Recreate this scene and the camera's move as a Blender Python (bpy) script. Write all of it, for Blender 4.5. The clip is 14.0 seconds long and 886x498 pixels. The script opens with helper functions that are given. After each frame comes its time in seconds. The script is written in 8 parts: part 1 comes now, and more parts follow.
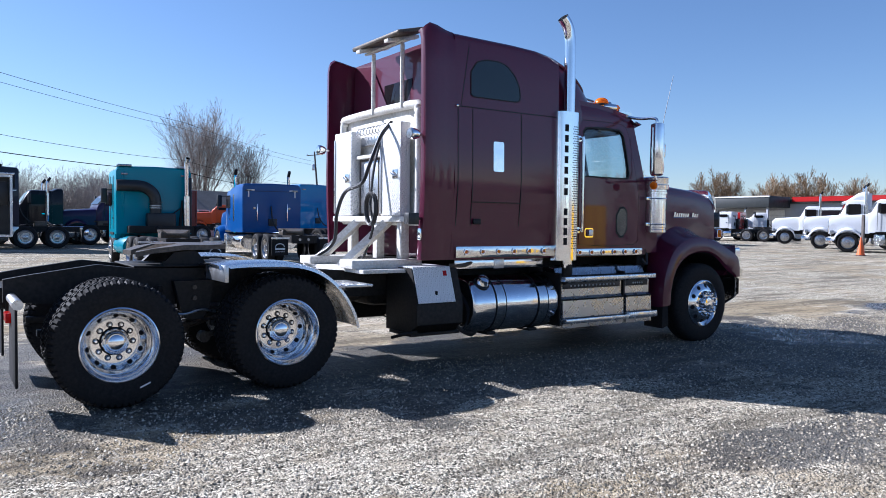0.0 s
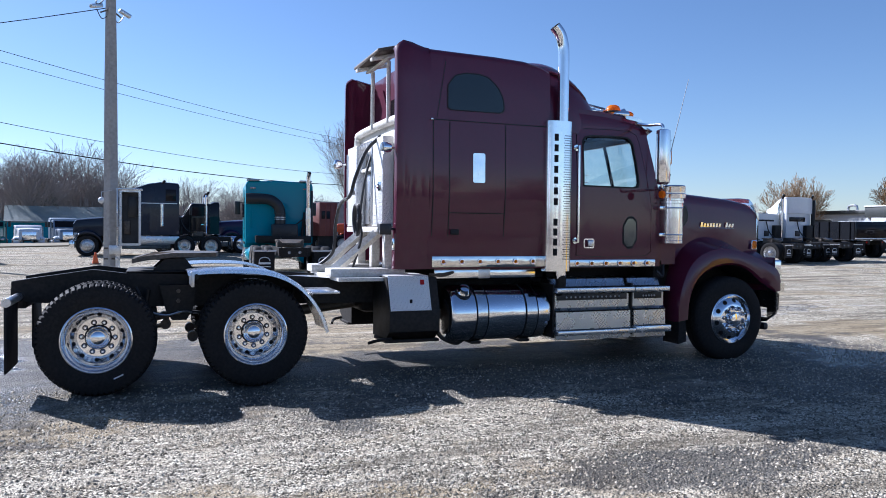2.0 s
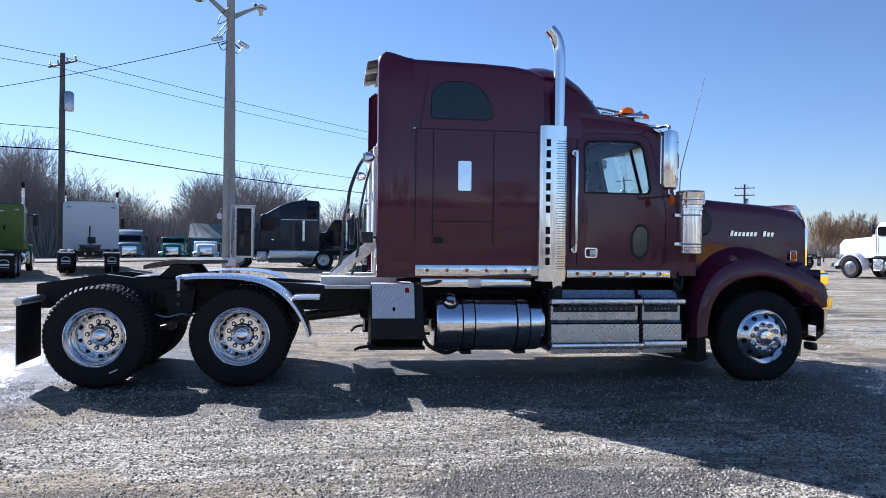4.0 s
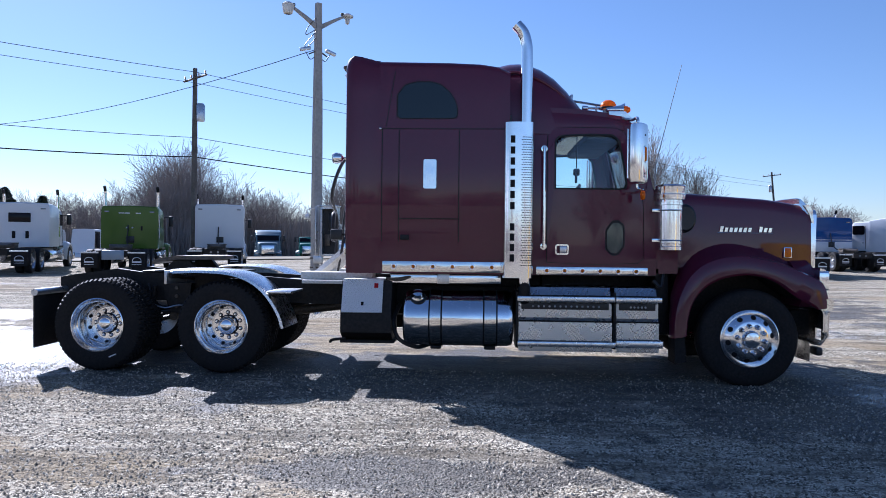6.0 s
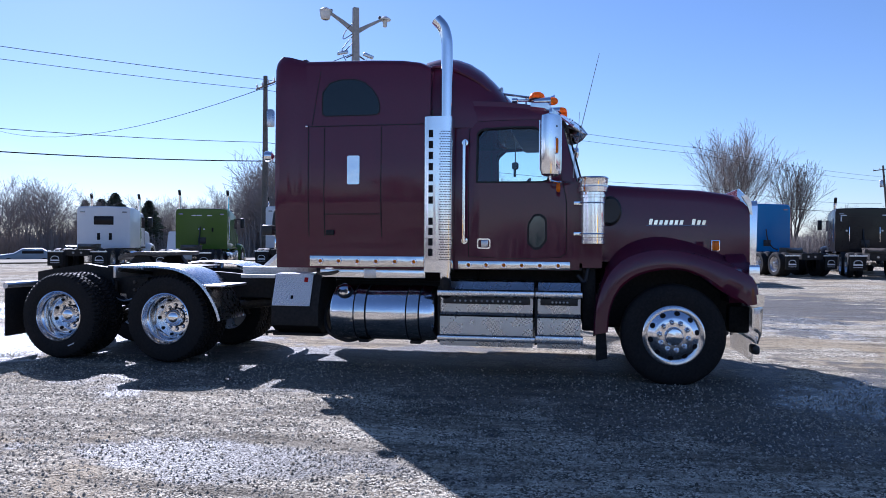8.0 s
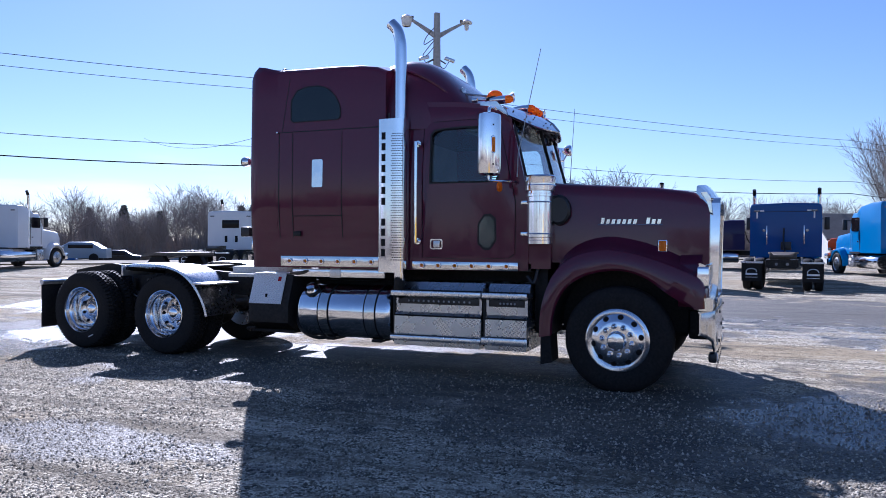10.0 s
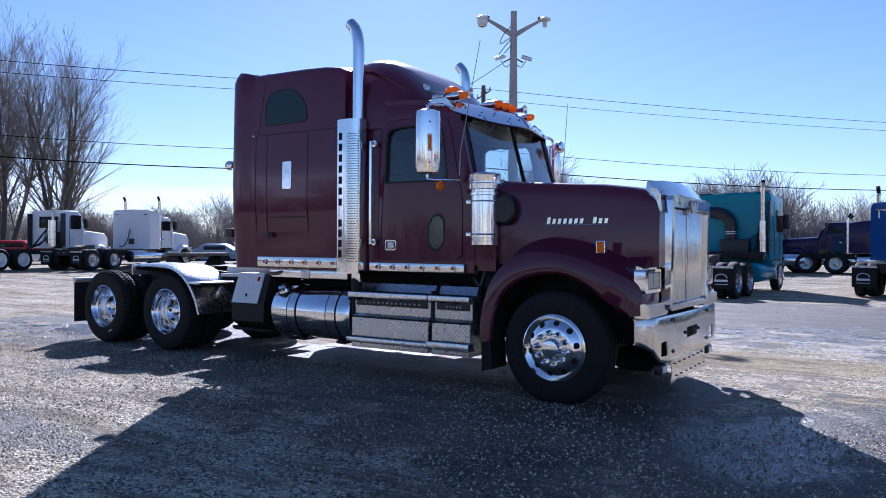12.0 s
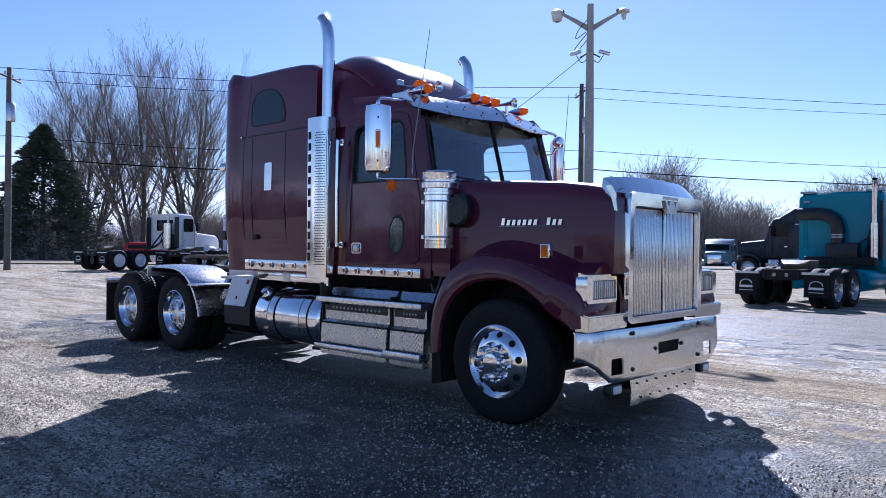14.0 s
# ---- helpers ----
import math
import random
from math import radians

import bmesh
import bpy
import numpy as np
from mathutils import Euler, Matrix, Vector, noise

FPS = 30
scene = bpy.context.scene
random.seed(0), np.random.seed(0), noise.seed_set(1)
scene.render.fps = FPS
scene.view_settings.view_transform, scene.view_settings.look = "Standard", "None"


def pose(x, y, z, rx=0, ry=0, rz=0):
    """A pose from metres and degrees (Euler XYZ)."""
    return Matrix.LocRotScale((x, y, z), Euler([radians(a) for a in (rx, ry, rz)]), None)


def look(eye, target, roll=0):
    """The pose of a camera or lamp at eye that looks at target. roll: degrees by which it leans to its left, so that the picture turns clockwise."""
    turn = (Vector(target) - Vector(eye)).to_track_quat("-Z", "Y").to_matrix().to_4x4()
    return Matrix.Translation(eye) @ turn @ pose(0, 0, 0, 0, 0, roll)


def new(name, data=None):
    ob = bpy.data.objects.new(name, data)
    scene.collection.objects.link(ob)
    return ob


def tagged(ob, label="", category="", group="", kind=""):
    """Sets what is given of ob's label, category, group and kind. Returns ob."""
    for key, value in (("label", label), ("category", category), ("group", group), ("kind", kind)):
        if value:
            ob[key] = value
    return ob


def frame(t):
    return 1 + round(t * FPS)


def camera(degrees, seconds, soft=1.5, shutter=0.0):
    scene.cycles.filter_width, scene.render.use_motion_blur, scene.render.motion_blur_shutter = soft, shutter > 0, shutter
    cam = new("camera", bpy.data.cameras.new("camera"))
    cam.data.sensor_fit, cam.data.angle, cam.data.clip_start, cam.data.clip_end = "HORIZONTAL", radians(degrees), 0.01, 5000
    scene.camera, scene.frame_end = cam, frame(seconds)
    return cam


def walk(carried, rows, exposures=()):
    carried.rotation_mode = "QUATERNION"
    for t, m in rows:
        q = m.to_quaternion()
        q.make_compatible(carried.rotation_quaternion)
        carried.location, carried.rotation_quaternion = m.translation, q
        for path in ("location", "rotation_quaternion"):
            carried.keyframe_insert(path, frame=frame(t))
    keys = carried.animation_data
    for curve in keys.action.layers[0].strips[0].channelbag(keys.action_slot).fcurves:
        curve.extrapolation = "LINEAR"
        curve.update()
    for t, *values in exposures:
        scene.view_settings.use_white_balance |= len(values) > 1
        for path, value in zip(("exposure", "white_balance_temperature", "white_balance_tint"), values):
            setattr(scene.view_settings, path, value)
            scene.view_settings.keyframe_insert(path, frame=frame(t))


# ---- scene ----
cam = camera(61.8, 14.0, soft=0.9)
PATH = [  # seconds, eye, then yaw from +y, pitch and roll in degrees
    (0, -8.514, -7.555, 1.568, -33.98, -2.09, 0.65),
    (0.5, -8.126, -7.892, 1.555, -30.56, -2.05, 0.74),
    (1, -7.692, -8.140, 1.540, -27.15, -2.05, 0.73),
    (1.5, -7.265, -8.371, 1.571, -24.20, -1.91, 0.63),
    (2, -6.820, -8.650, 1.592, -21.24, -1.44, 0.65),
    (2.5, -6.330, -8.780, 1.551, -18.30, -0.88, 0.70),
    (3, -5.834, -8.944, 1.539, -15.13, -0.51, 0.69),
    (5.5, -3.478, -9.314, 1.503, 0.67, -0.45, 0.60),
    (6, -2.939, -9.399, 1.514, 2.85, -0.45, 0.60),
    (6.5, -2.394, -9.389, 1.480, 4.53, -0.41, 0.62),
    (7, -1.915, -9.395, 1.475, 6.04, -0.43, 0.50),
    (9.5, 0.613, -8.788, 1.430, 19.48, -0.35, 0.26),
    (10, 1.146, -8.669, 1.451, 22.18, -0.33, 0.26),
    (10.5, 1.567, -8.419, 1.429, 24.45, -0.29, 0.37),
    (11, 2.032, -8.187, 1.424, 27.02, -0.27, 0.32),
    (11.5, 2.474, -7.911, 1.439, 30.14, -0.22, 0.26),
    (12, 2.854, -7.545, 1.447, 33.04, -0.20, 0.35),
    (12.5, 3.244, -7.222, 1.441, 35.79, -0.18, 0.52),
    (13, 3.502, -6.833, 1.425, 38.35, -0.14, 0.59),
    (13.5, 3.692, -6.468, 1.439, 40.26, -0.08, 0.53),
    (14, 3.873, -6.144, 1.464, 42.73, -0.05, 0.60),
]


def eye_pose(x, y, z, yaw, pitch, roll):
    """The camera's pose; yaw to the left of +y, pitch up, roll to its left."""
    a, b = radians(yaw), radians(pitch)
    way = Vector((-math.sin(a) * math.cos(b), math.cos(a) * math.cos(b), math.sin(b)))
    return look((x, y, z), Vector((x, y, z)) + way, roll)


walk(cam, [(t, eye_pose(*row)) for t, *row in PATH], exposures=[(0.0, 1.11, 5250, 17), (3.0, 1.06, 5200, 18), (6.5, 1.03, 5100, 21), (10.0, 1.02, 5060, 24), (14.0, 1.05, 5060, 24)])

# ---- light ----
SUN_ELEV, SUN_AZ = 32.2, -35.8  # degrees; azimuth clockwise from +y
world = bpy.data.worlds.new("sky")
scene.world = world
world.use_nodes = True
wn = world.node_tree
wn.nodes.clear()
sky = wn.nodes.new("ShaderNodeTexSky")
sky.sky_type = "NISHITA"
sky.sun_disc = False
sky.sun_elevation, sky.sun_rotation = radians(SUN_ELEV), radians(SUN_AZ)
sky.altitude, sky.air_density, sky.dust_density, sky.ozone_density = 50, 1.0, 0.14, 2.3
bg = wn.nodes.new("ShaderNodeBackground")
bg.inputs["Strength"].default_value = 0.054
out = wn.nodes.new("ShaderNodeOutputWorld")
wtc = wn.nodes.new("ShaderNodeTexCoord")
wmap = wn.nodes.new("ShaderNodeMapping")
wmap.inputs["Scale"].default_value = (1.4, 1.4, 13.0)
wnoise = wn.nodes.new("ShaderNodeTexNoise")
wnoise.inputs["Scale"].default_value, wnoise.inputs["Detail"].default_value, wnoise.inputs["Roughness"].default_value = 1.5, 6.0, 0.5
wsep = wn.nodes.new("ShaderNodeSeparateXYZ")
wn.links.new(wtc.outputs["Generated"], wmap.inputs["Vector"])
wn.links.new(wmap.outputs[0], wnoise.inputs["Vector"])
wn.links.new(wtc.outputs["Generated"], wsep.inputs[0])


def world_range(value, a, b, c, d):
    r = wn.nodes.new("ShaderNodeMapRange")
    r.interpolation_type = "SMOOTHSTEP"
    for key, val in zip(("From Min", "From Max", "To Min", "To Max"), (a, b, c, d)):
        r.inputs[key].default_value = val
    wn.links.new(value, r.inputs["Value"])
    return r.outputs[0]


def world_times(a, b):
    m = wn.nodes.new("ShaderNodeMath")
    m.operation = "MULTIPLY"
    wn.links.new(a, m.inputs[0])
    wn.links.new(b, m.inputs[1])
    return m.outputs[0]


cloud = world_times(world_range(wnoise.outputs["Fac"], 0.42, 0.62, 0.0, 0.8), world_range(wsep.outputs["Z"], 0.075, 0.135, 1.0, 0.0))
cloud = world_times(cloud, world_range(wsep.outputs["X"], -0.55, -0.72, 0.0, 1.0))
wmix = wn.nodes.new("ShaderNodeMix")
wmix.data_type = "RGBA"
wmix.inputs["B"].default_value = (11.2, 11.5, 12.4, 1)
wn.links.new(cloud, wmix.inputs["Factor"])
wn.links.new(sky.outputs[0], wmix.inputs["A"])
wn.links.new(wmix.outputs["Result"], bg.inputs["Color"])
wn.links.new(bg.outputs[0], out.inputs["Surface"])
sun_data = bpy.data.lights.new("sun", "SUN")
sun_data.energy, sun_data.angle, sun_data.color = 4.9, radians(0.53), (1.0, 0.93, 0.82)
sun = new("sun", sun_data)
az, el = radians(SUN_AZ), radians(SUN_ELEV)
sun_dir = Vector((math.sin(az) * math.cos(el), math.cos(az) * math.cos(el), math.sin(el)))
sun.matrix_world = look(sun_dir * 60, (0, 0, 0))

# ---- materials ----
def nodes_of(name):
    m = bpy.data.materials.new(name)
    m.use_nodes = True
    nt = m.node_tree
    return m, nt, nt.nodes["Principled BSDF"]


def add(nt, kind, **values):
    n = nt.nodes.new(kind)
    for k, v in values.items():
        n.inputs[k].default_value = v
    return n


def surface(name, base, dark=None, rough=0.5, metal=0.0, scale=3.0, fine=60.0, bump=0.0, bump_scale=200.0, coat=0.0, wear=0.25, rough_var=0.1, spec=None):
    """Base colour varied at two scales, uneven roughness, fine relief."""
    m, nt, bsdf = nodes_of(name)
    ln = nt.links.new
    dark = dark or tuple(c * 0.7 for c in base)
    tc = nt.nodes.new("ShaderNodeTexCoord")
    n1 = add(nt, "ShaderNodeTexNoise", Scale=scale, Detail=5.0, Roughness=0.6)
    n2 = add(nt, "ShaderNodeTexNoise", Scale=fine, Detail=3.0)
    ln(tc.outputs["Object"], n1.inputs["Vector"])
    ln(tc.outputs["Object"], n2.inputs["Vector"])
    mixf = nt.nodes.new("ShaderNodeMath")
    mixf.operation = "MULTIPLY"
    ln(n1.outputs["Fac"], mixf.inputs[0])
    ln(n2.outputs["Fac"], mixf.inputs[1])
    ramp = nt.nodes.new("ShaderNodeMapRange")
    ramp.inputs["From Min"].default_value, ramp.inputs["From Max"].default_value = 0.1, 0.45
    ramp.inputs["To Min"].default_value, ramp.inputs["To Max"].default_value = 0.0, wear * 4
    ln(mixf.outputs[0], ramp.inputs["Value"])
    mix = nt.nodes.new("ShaderNodeMix")
    mix.data_type = "RGBA"
    mix.inputs["A"].default_value = (*base, 1)
    mix.inputs["B"].default_value = (*dark, 1)
    ln(ramp.outputs[0], mix.inputs["Factor"])
    ln(mix.outputs["Result"], bsdf.inputs["Base Color"])
    rr = nt.nodes.new("ShaderNodeMapRange")
    rr.inputs["To Min"].default_value, rr.inputs["To Max"].default_value = max(0.02, rough - rough_var), min(1, rough + rough_var)
    rr.inputs["From Min"].default_value, rr.inputs["From Max"].default_value = 0.3, 0.7
    ln(n1.outputs["Fac"], rr.inputs["Value"])
    ln(rr.outputs[0], bsdf.inputs["Roughness"])
    bsdf.inputs["Metallic"].default_value = metal
    bsdf.inputs["Coat Weight"].default_value = coat
    bsdf.inputs["Coat Roughness"].default_value = 0.03
    bsdf.inputs["Coat IOR"].default_value = 1.5
    if spec is not None:
        bsdf.inputs["Specular IOR Level"].default_value = spec
    if bump:
        nb = add(nt, "ShaderNodeTexNoise", Scale=bump_scale, Detail=3.0)
        ln(tc.outputs["Object"], nb.inputs["Vector"])
        b = add(nt, "ShaderNodeBump", Strength=bump, Distance=0.01)
        ln(nb.outputs["Fac"], b.inputs["Height"])
        ln(b.outputs[0], bsdf.inputs["Normal"])
    return m


def wavy_metal(name, base, rough, wave=0.06, wave_scale=5.0):
    """Polished sheet metal with the soft dents and smears of use."""
    m, nt, bsdf = nodes_of(name)
    ln = nt.links.new
    tc = nt.nodes.new("ShaderNodeTexCoord")
    n1 = add(nt, "ShaderNodeTexNoise", Scale=wave_scale, Detail=1.5)
    n2 = add(nt, "ShaderNodeTexNoise", Scale=26.0, Detail=6.0, Roughness=0.7)
    ln(tc.outputs["Object"], n1.inputs["Vector"])
    ln(tc.outputs["Object"], n2.inputs["Vector"])
    b = add(nt, "ShaderNodeBump", Strength=wave, Distance=0.05)
    ln(n1.outputs["Fac"], b.inputs["Height"])
    ln(b.outputs[0], bsdf.inputs["Normal"])
    rr = nt.nodes.new("ShaderNodeMapRange")
    rr.inputs["From Min"].default_value, rr.inputs["From Max"].default_value = 0.35, 0.75
    rr.inputs["To Min"].default_value, rr.inputs["To Max"].default_value = rough, rough + 0.16
    ln(n2.outputs["Fac"], rr.inputs["Value"])
    ln(rr.outputs[0], bsdf.inputs["Roughness"])
    bsdf.inputs["Base Color"].default_value = (*base, 1)
    bsdf.inputs["Metallic"].default_value = 1.0
    return m


def tread_plate(name, base, rough, metal):
    """Checker plate: short raised bars turned in alternate directions."""
    m, nt, bsdf = nodes_of(name)
    ln = nt.links.new

    def calc(op, a, b=None):
        n = nt.nodes.new("ShaderNodeMath")
        n.operation = op
        for k, v in enumerate((a, b)):
            if v is None:
                continue
            if isinstance(v, float):
                n.inputs[k].default_value = v
            else:
                ln(v, n.inputs[k])
        return n.outputs[0]

    tc = nt.nodes.new("ShaderNodeTexCoord")
    sp = nt.nodes.new("ShaderNodeSeparateXYZ")
    ln(tc.outputs["Object"], sp.inputs[0])
    u = calc("ADD", sp.outputs["X"], sp.outputs["Y"])
    p = calc("MULTIPLY", calc("ADD", u, sp.outputs["Z"]), 21.0)
    q = calc("MULTIPLY", calc("SUBTRACT", u, sp.outputs["Z"]), 21.0)
    a = calc("ABSOLUTE", calc("SUBTRACT", calc("FRACT", p), 0.5))
    b = calc("ABSOLUTE", calc("SUBTRACT", calc("FRACT", q), 0.5))
    odd = calc("GREATER_THAN", calc("PINGPONG", calc("ADD", calc("FLOOR", p), calc("FLOOR", q)), 1.0), 0.5)
    h1 = calc("MAXIMUM", calc("MULTIPLY", a, 2.2), calc("MULTIPLY", b, 5.5))
    h2 = calc("MAXIMUM", calc("MULTIPLY", b, 2.2), calc("MULTIPLY", a, 5.5))
    pick = nt.nodes.new("ShaderNodeMix")
    ln(odd, pick.inputs["Factor"])
    ln(h1, pick.inputs["A"])
    ln(h2, pick.inputs["B"])
    st = nt.nodes.new("ShaderNodeMapRange")
    st.inputs["From Min"].default_value, st.inputs["From Max"].default_value = 0.55, 1.0
    st.inputs["To Min"].default_value, st.inputs["To Max"].default_value = 1.0, 0.0
    ln(pick.outputs["Result"], st.inputs["Value"])
    bp = add(nt, "ShaderNodeBump", Strength=1.0, Distance=0.02)
    ln(st.outputs[0], bp.inputs["Height"])
    ln(bp.outputs[0], bsdf.inputs["Normal"])
    n2 = add(nt, "ShaderNodeTexNoise", Scale=7.0, Detail=5.0)
    ln(tc.outputs["Object"], n2.inputs["Vector"])
    rr = nt.nodes.new("ShaderNodeMapRange")
    rr.inputs["To Min"].default_value, rr.inputs["To Max"].default_value = rough - 0.08, rough + 0.15
    ln(n2.outputs["Fac"], rr.inputs["Value"])
    ln(rr.outputs[0], bsdf.inputs["Roughness"])
    bsdf.inputs["Base Color"].default_value = (*base, 1)
    bsdf.inputs["Metallic"].default_value = metal
    return m


def glass_mat(name, tint, base_gloss=0.08, rough=0.01, dust=0.0):
    """Thin tinted glass: part clear, part mirror, more mirror at a slant."""
    m, nt, bsdf = nodes_of(name)
    ln = nt.links.new
    tr = nt.nodes.new("ShaderNodeBsdfTransparent")
    tr.inputs["Color"].default_value = (*tint, 1)
    gl = nt.nodes.new("ShaderNodeBsdfGlossy")
    gl.inputs["Roughness"].default_value = rough
    lw = nt.nodes.new("ShaderNodeLayerWeight")
    lw.inputs["Blend"].default_value = 0.5
    pw = nt.nodes.new("ShaderNodeMath")
    pw.operation = "POWER"
    ln(lw.outputs["Facing"], pw.inputs[0])
    pw.inputs[1].default_value = 4.0
    ma = nt.nodes.new("ShaderNodeMath")
    ma.operation = "MULTIPLY_ADD"
    ln(pw.outputs[0], ma.inputs[0])
    ma.inputs[1].default_value = 0.85
    ma.inputs[2].default_value = base_gloss
    mx = nt.nodes.new("ShaderNodeMixShader")
    ln(ma.outputs[0], mx.inputs["Fac"])
    ln(tr.outputs[0], mx.inputs[1])
    ln(gl.outputs[0], mx.inputs[2])
    # a thin film of dust that scatters some of the light
    film = nt.nodes.new("ShaderNodeBsdfTranslucent")
    film.inputs["Color"].default_value = (0.62, 0.64, 0.66, 1)
    dusty = nt.nodes.new("ShaderNodeMixShader")
    dusty.inputs["Fac"].default_value = dust
    ln(mx.outputs[0], dusty.inputs[1])
    ln(film.outputs[0], dusty.inputs[2])
    ln(dusty.outputs[0], nt.nodes["Material Output"].inputs["Surface"])
    return m


def lens_mat(name, base):
    """Coloured lamp plastic: light from behind shines through it."""
    m, nt, bsdf = nodes_of(name)
    ln = nt.links.new
    bsdf.inputs["Base Color"].default_value = (*base, 1)
    bsdf.inputs["Roughness"].default_value = 0.2
    tl = nt.nodes.new("ShaderNodeBsdfTranslucent")
    tl.inputs["Color"].default_value = (*base, 1)
    mx = nt.nodes.new("ShaderNodeMixShader")
    mx.inputs["Fac"].default_value = 0.55
    ln(bsdf.outputs[0], mx.inputs[1])
    ln(tl.outputs[0], mx.inputs[2])
    ln(mx.outputs[0], nt.nodes["Material Output"].inputs["Surface"])
    return m


def paint(name, base, metal=0.25, rough=0.35, coat=0.35):
    return surface(name, base, tuple(c * 0.8 for c in base), rough=rough, metal=metal, scale=1.2, fine=25, coat=coat, wear=0.12, rough_var=0.06, spec=0.08)


MAROON = paint("maroon_paint", (0.082, 0.0112, 0.031), 0.0, 0.42, 0.8)
TINTED = surface("green_tinted_glass", (0.008, 0.014, 0.016), rough=0.05, coat=0.0, wear=0.1, rough_var=0.02, spec=0.5)
SEAM = surface("seam_rubber", (0.008, 0.008, 0.009), rough=0.7)
CHROME = wavy_metal("chrome", (0.82, 0.82, 0.83), 0.03, 0.03, 4)
POLISHED = wavy_metal("polished_aluminium", (0.78, 0.78, 0.79), 0.07, 0.05, 6)
STAINLESS = wavy_metal("stainless_sheet", (0.72, 0.71, 0.69), 0.06, 0.10, 7)
DULL = wavy_metal("dull_dented_sheet", (0.68, 0.675, 0.665), 0.13, 0.09, 3.5)
DULLRIM = wavy_metal("dull_wheel_aluminium", (0.42, 0.42, 0.43), 0.24, 0.05, 6)
SATIN = wavy_metal("satin_aluminium", (0.60, 0.60, 0.62), 0.22, 0.05, 5)
BRUSHED = surface("aluminium", (0.62, 0.63, 0.65), (0.4, 0.4, 0.41), rough=0.32, metal=0.9, scale=6, fine=80, wear=0.2)
PLATE = tread_plate("aluminium_tread_plate", (0.60, 0.61, 0.62), 0.24, 1.0)
PLATE_W = tread_plate("bright_tread_plate", (0.78, 0.78, 0.775), 0.40, 0.15)
WHITE_METAL = surface("white_painted_metal", (0.74, 0.725, 0.68), (0.45, 0.41, 0.34), rough=0.5, scale=4, fine=40, wear=0.25, bump=0.05)
RUBBER = surface("tyre_rubber", (0.010, 0.010, 0.011), (0.028, 0.026, 0.024), rough=0.72, scale=5, fine=40, wear=0.2, bump=0.15, bump_scale=90, spec=0.15)
BLACK = surface("black_frame_paint", (0.007, 0.007, 0.008), (0.035, 0.03, 0.025), rough=0.55, spec=0.2, scale=4, fine=30, wear=0.22, bump=0.1)
BLACK_PL = surface("black_plastic", (0.015, 0.015, 0.016), rough=0.45, scale=6)
GREASE = surface("greasy_cast_iron", (0.05, 0.042, 0.035), (0.16, 0.13, 0.10), rough=0.5, metal=0.4, scale=5, fine=40, wear=0.25, bump=0.2)
AMBER = lens_mat("amber_lens", (0.95, 0.30, 0.01))
RED = lens_mat("red_lens", (0.55, 0.02, 0.015))
LENS = surface("clear_lens", (0.42, 0.44, 0.47), (0.2, 0.21, 0.22), rough=0.12, metal=0.6, scale=20, wear=0.3)
GLASS = glass_mat("window_glass", (0.92, 0.98, 0.98), 0.05)
SHIELD = glass_mat("windshield_glass", (0.90, 0.97, 0.98), 0.24, 0.01, 0.15)
DARKGLASS = surface("dark_tinted_glass", (0.012, 0.010, 0.012), rough=0.06, coat=0.0, wear=0.1, rough_var=0.02, spec=0.16)
INTERIOR = surface("grey_cab_lining", (0.085, 0.085, 0.09), rough=0.8, bump=0.1)
WHITE = surface("white_print", (0.75, 0.75, 0.75), rough=0.4, wear=0.1)
INK = surface("black_print", (0.012, 0.012, 0.013), rough=0.6, spec=0.15)
WIRE = surface("wire_black", (0.018, 0.018, 0.02), rough=0.9, spec=0.0)
TREADS = surface("bright_step_aluminium", (0.74, 0.745, 0.75), (0.55, 0.55, 0.55), rough=0.24, metal=0.9, scale=9, fine=70, wear=0.2)
SLAT = surface("grille_slat_metal", (0.72, 0.73, 0.74), (0.5, 0.5, 0.5), rough=0.17, metal=1.0, scale=8, fine=60, wear=0.15)
WOODPOLE = surface("weathered_pole_wood", (0.16, 0.14, 0.125), (0.07, 0.06, 0.05), rough=0.85, scale=2, fine=30, wear=0.3, bump=0.4, bump_scale=40)
BARK = surface("bark", (0.13, 0.11, 0.095), (0.08, 0.068, 0.06), rough=0.9, scale=2, fine=20)
TWIGS = surface("twigs", (0.30, 0.262, 0.24), (0.21, 0.183, 0.168), rough=0.9, scale=0.3, fine=3)
TWIGS_D = surface("brown_twigs", (0.24, 0.205, 0.18), (0.16, 0.135, 0.12), rough=0.9, scale=0.3, fine=3)
TWIGS_Y = surface("yellowish_twigs", (0.30, 0.20, 0.10), (0.2, 0.13, 0.08), rough=0.9, scale=0.3, fine=3)
NEEDLES = surface("needles", (0.12, 0.14, 0.092), (0.07, 0.084, 0.056), rough=0.8, scale=0.8, fine=6)
CONCRETE = surface("concrete", (0.40, 0.385, 0.36), (0.26, 0.25, 0.235), rough=0.85, scale=0.6, fine=12, bump=0.15)

# ---- building helpers ----
def part(name, bm, material, parent=None, label="", angle=35):
    """One mesh object from a bmesh, under a thing or a part."""
    bmesh.ops.recalc_face_normals(bm, faces=bm.faces)
    me = bpy.data.meshes.new(name)
    bm.to_mesh(me)
    bm.free()
    me.materials.append(material)
    me.shade_smooth()
    me.set_sharp_from_angle(angle=radians(angle))
    ob = new(name, me)
    if parent is not None:
        ob.parent = parent
    if label:
        ob["label"] = label
    return ob


def again(ob, m, parent=None):
    """Another object on the same mesh, at m under its parent."""
    o = new(ob.name.split(".")[0], ob.data)
    o.parent = parent or ob.parent
    o.matrix_basis = m
    return o


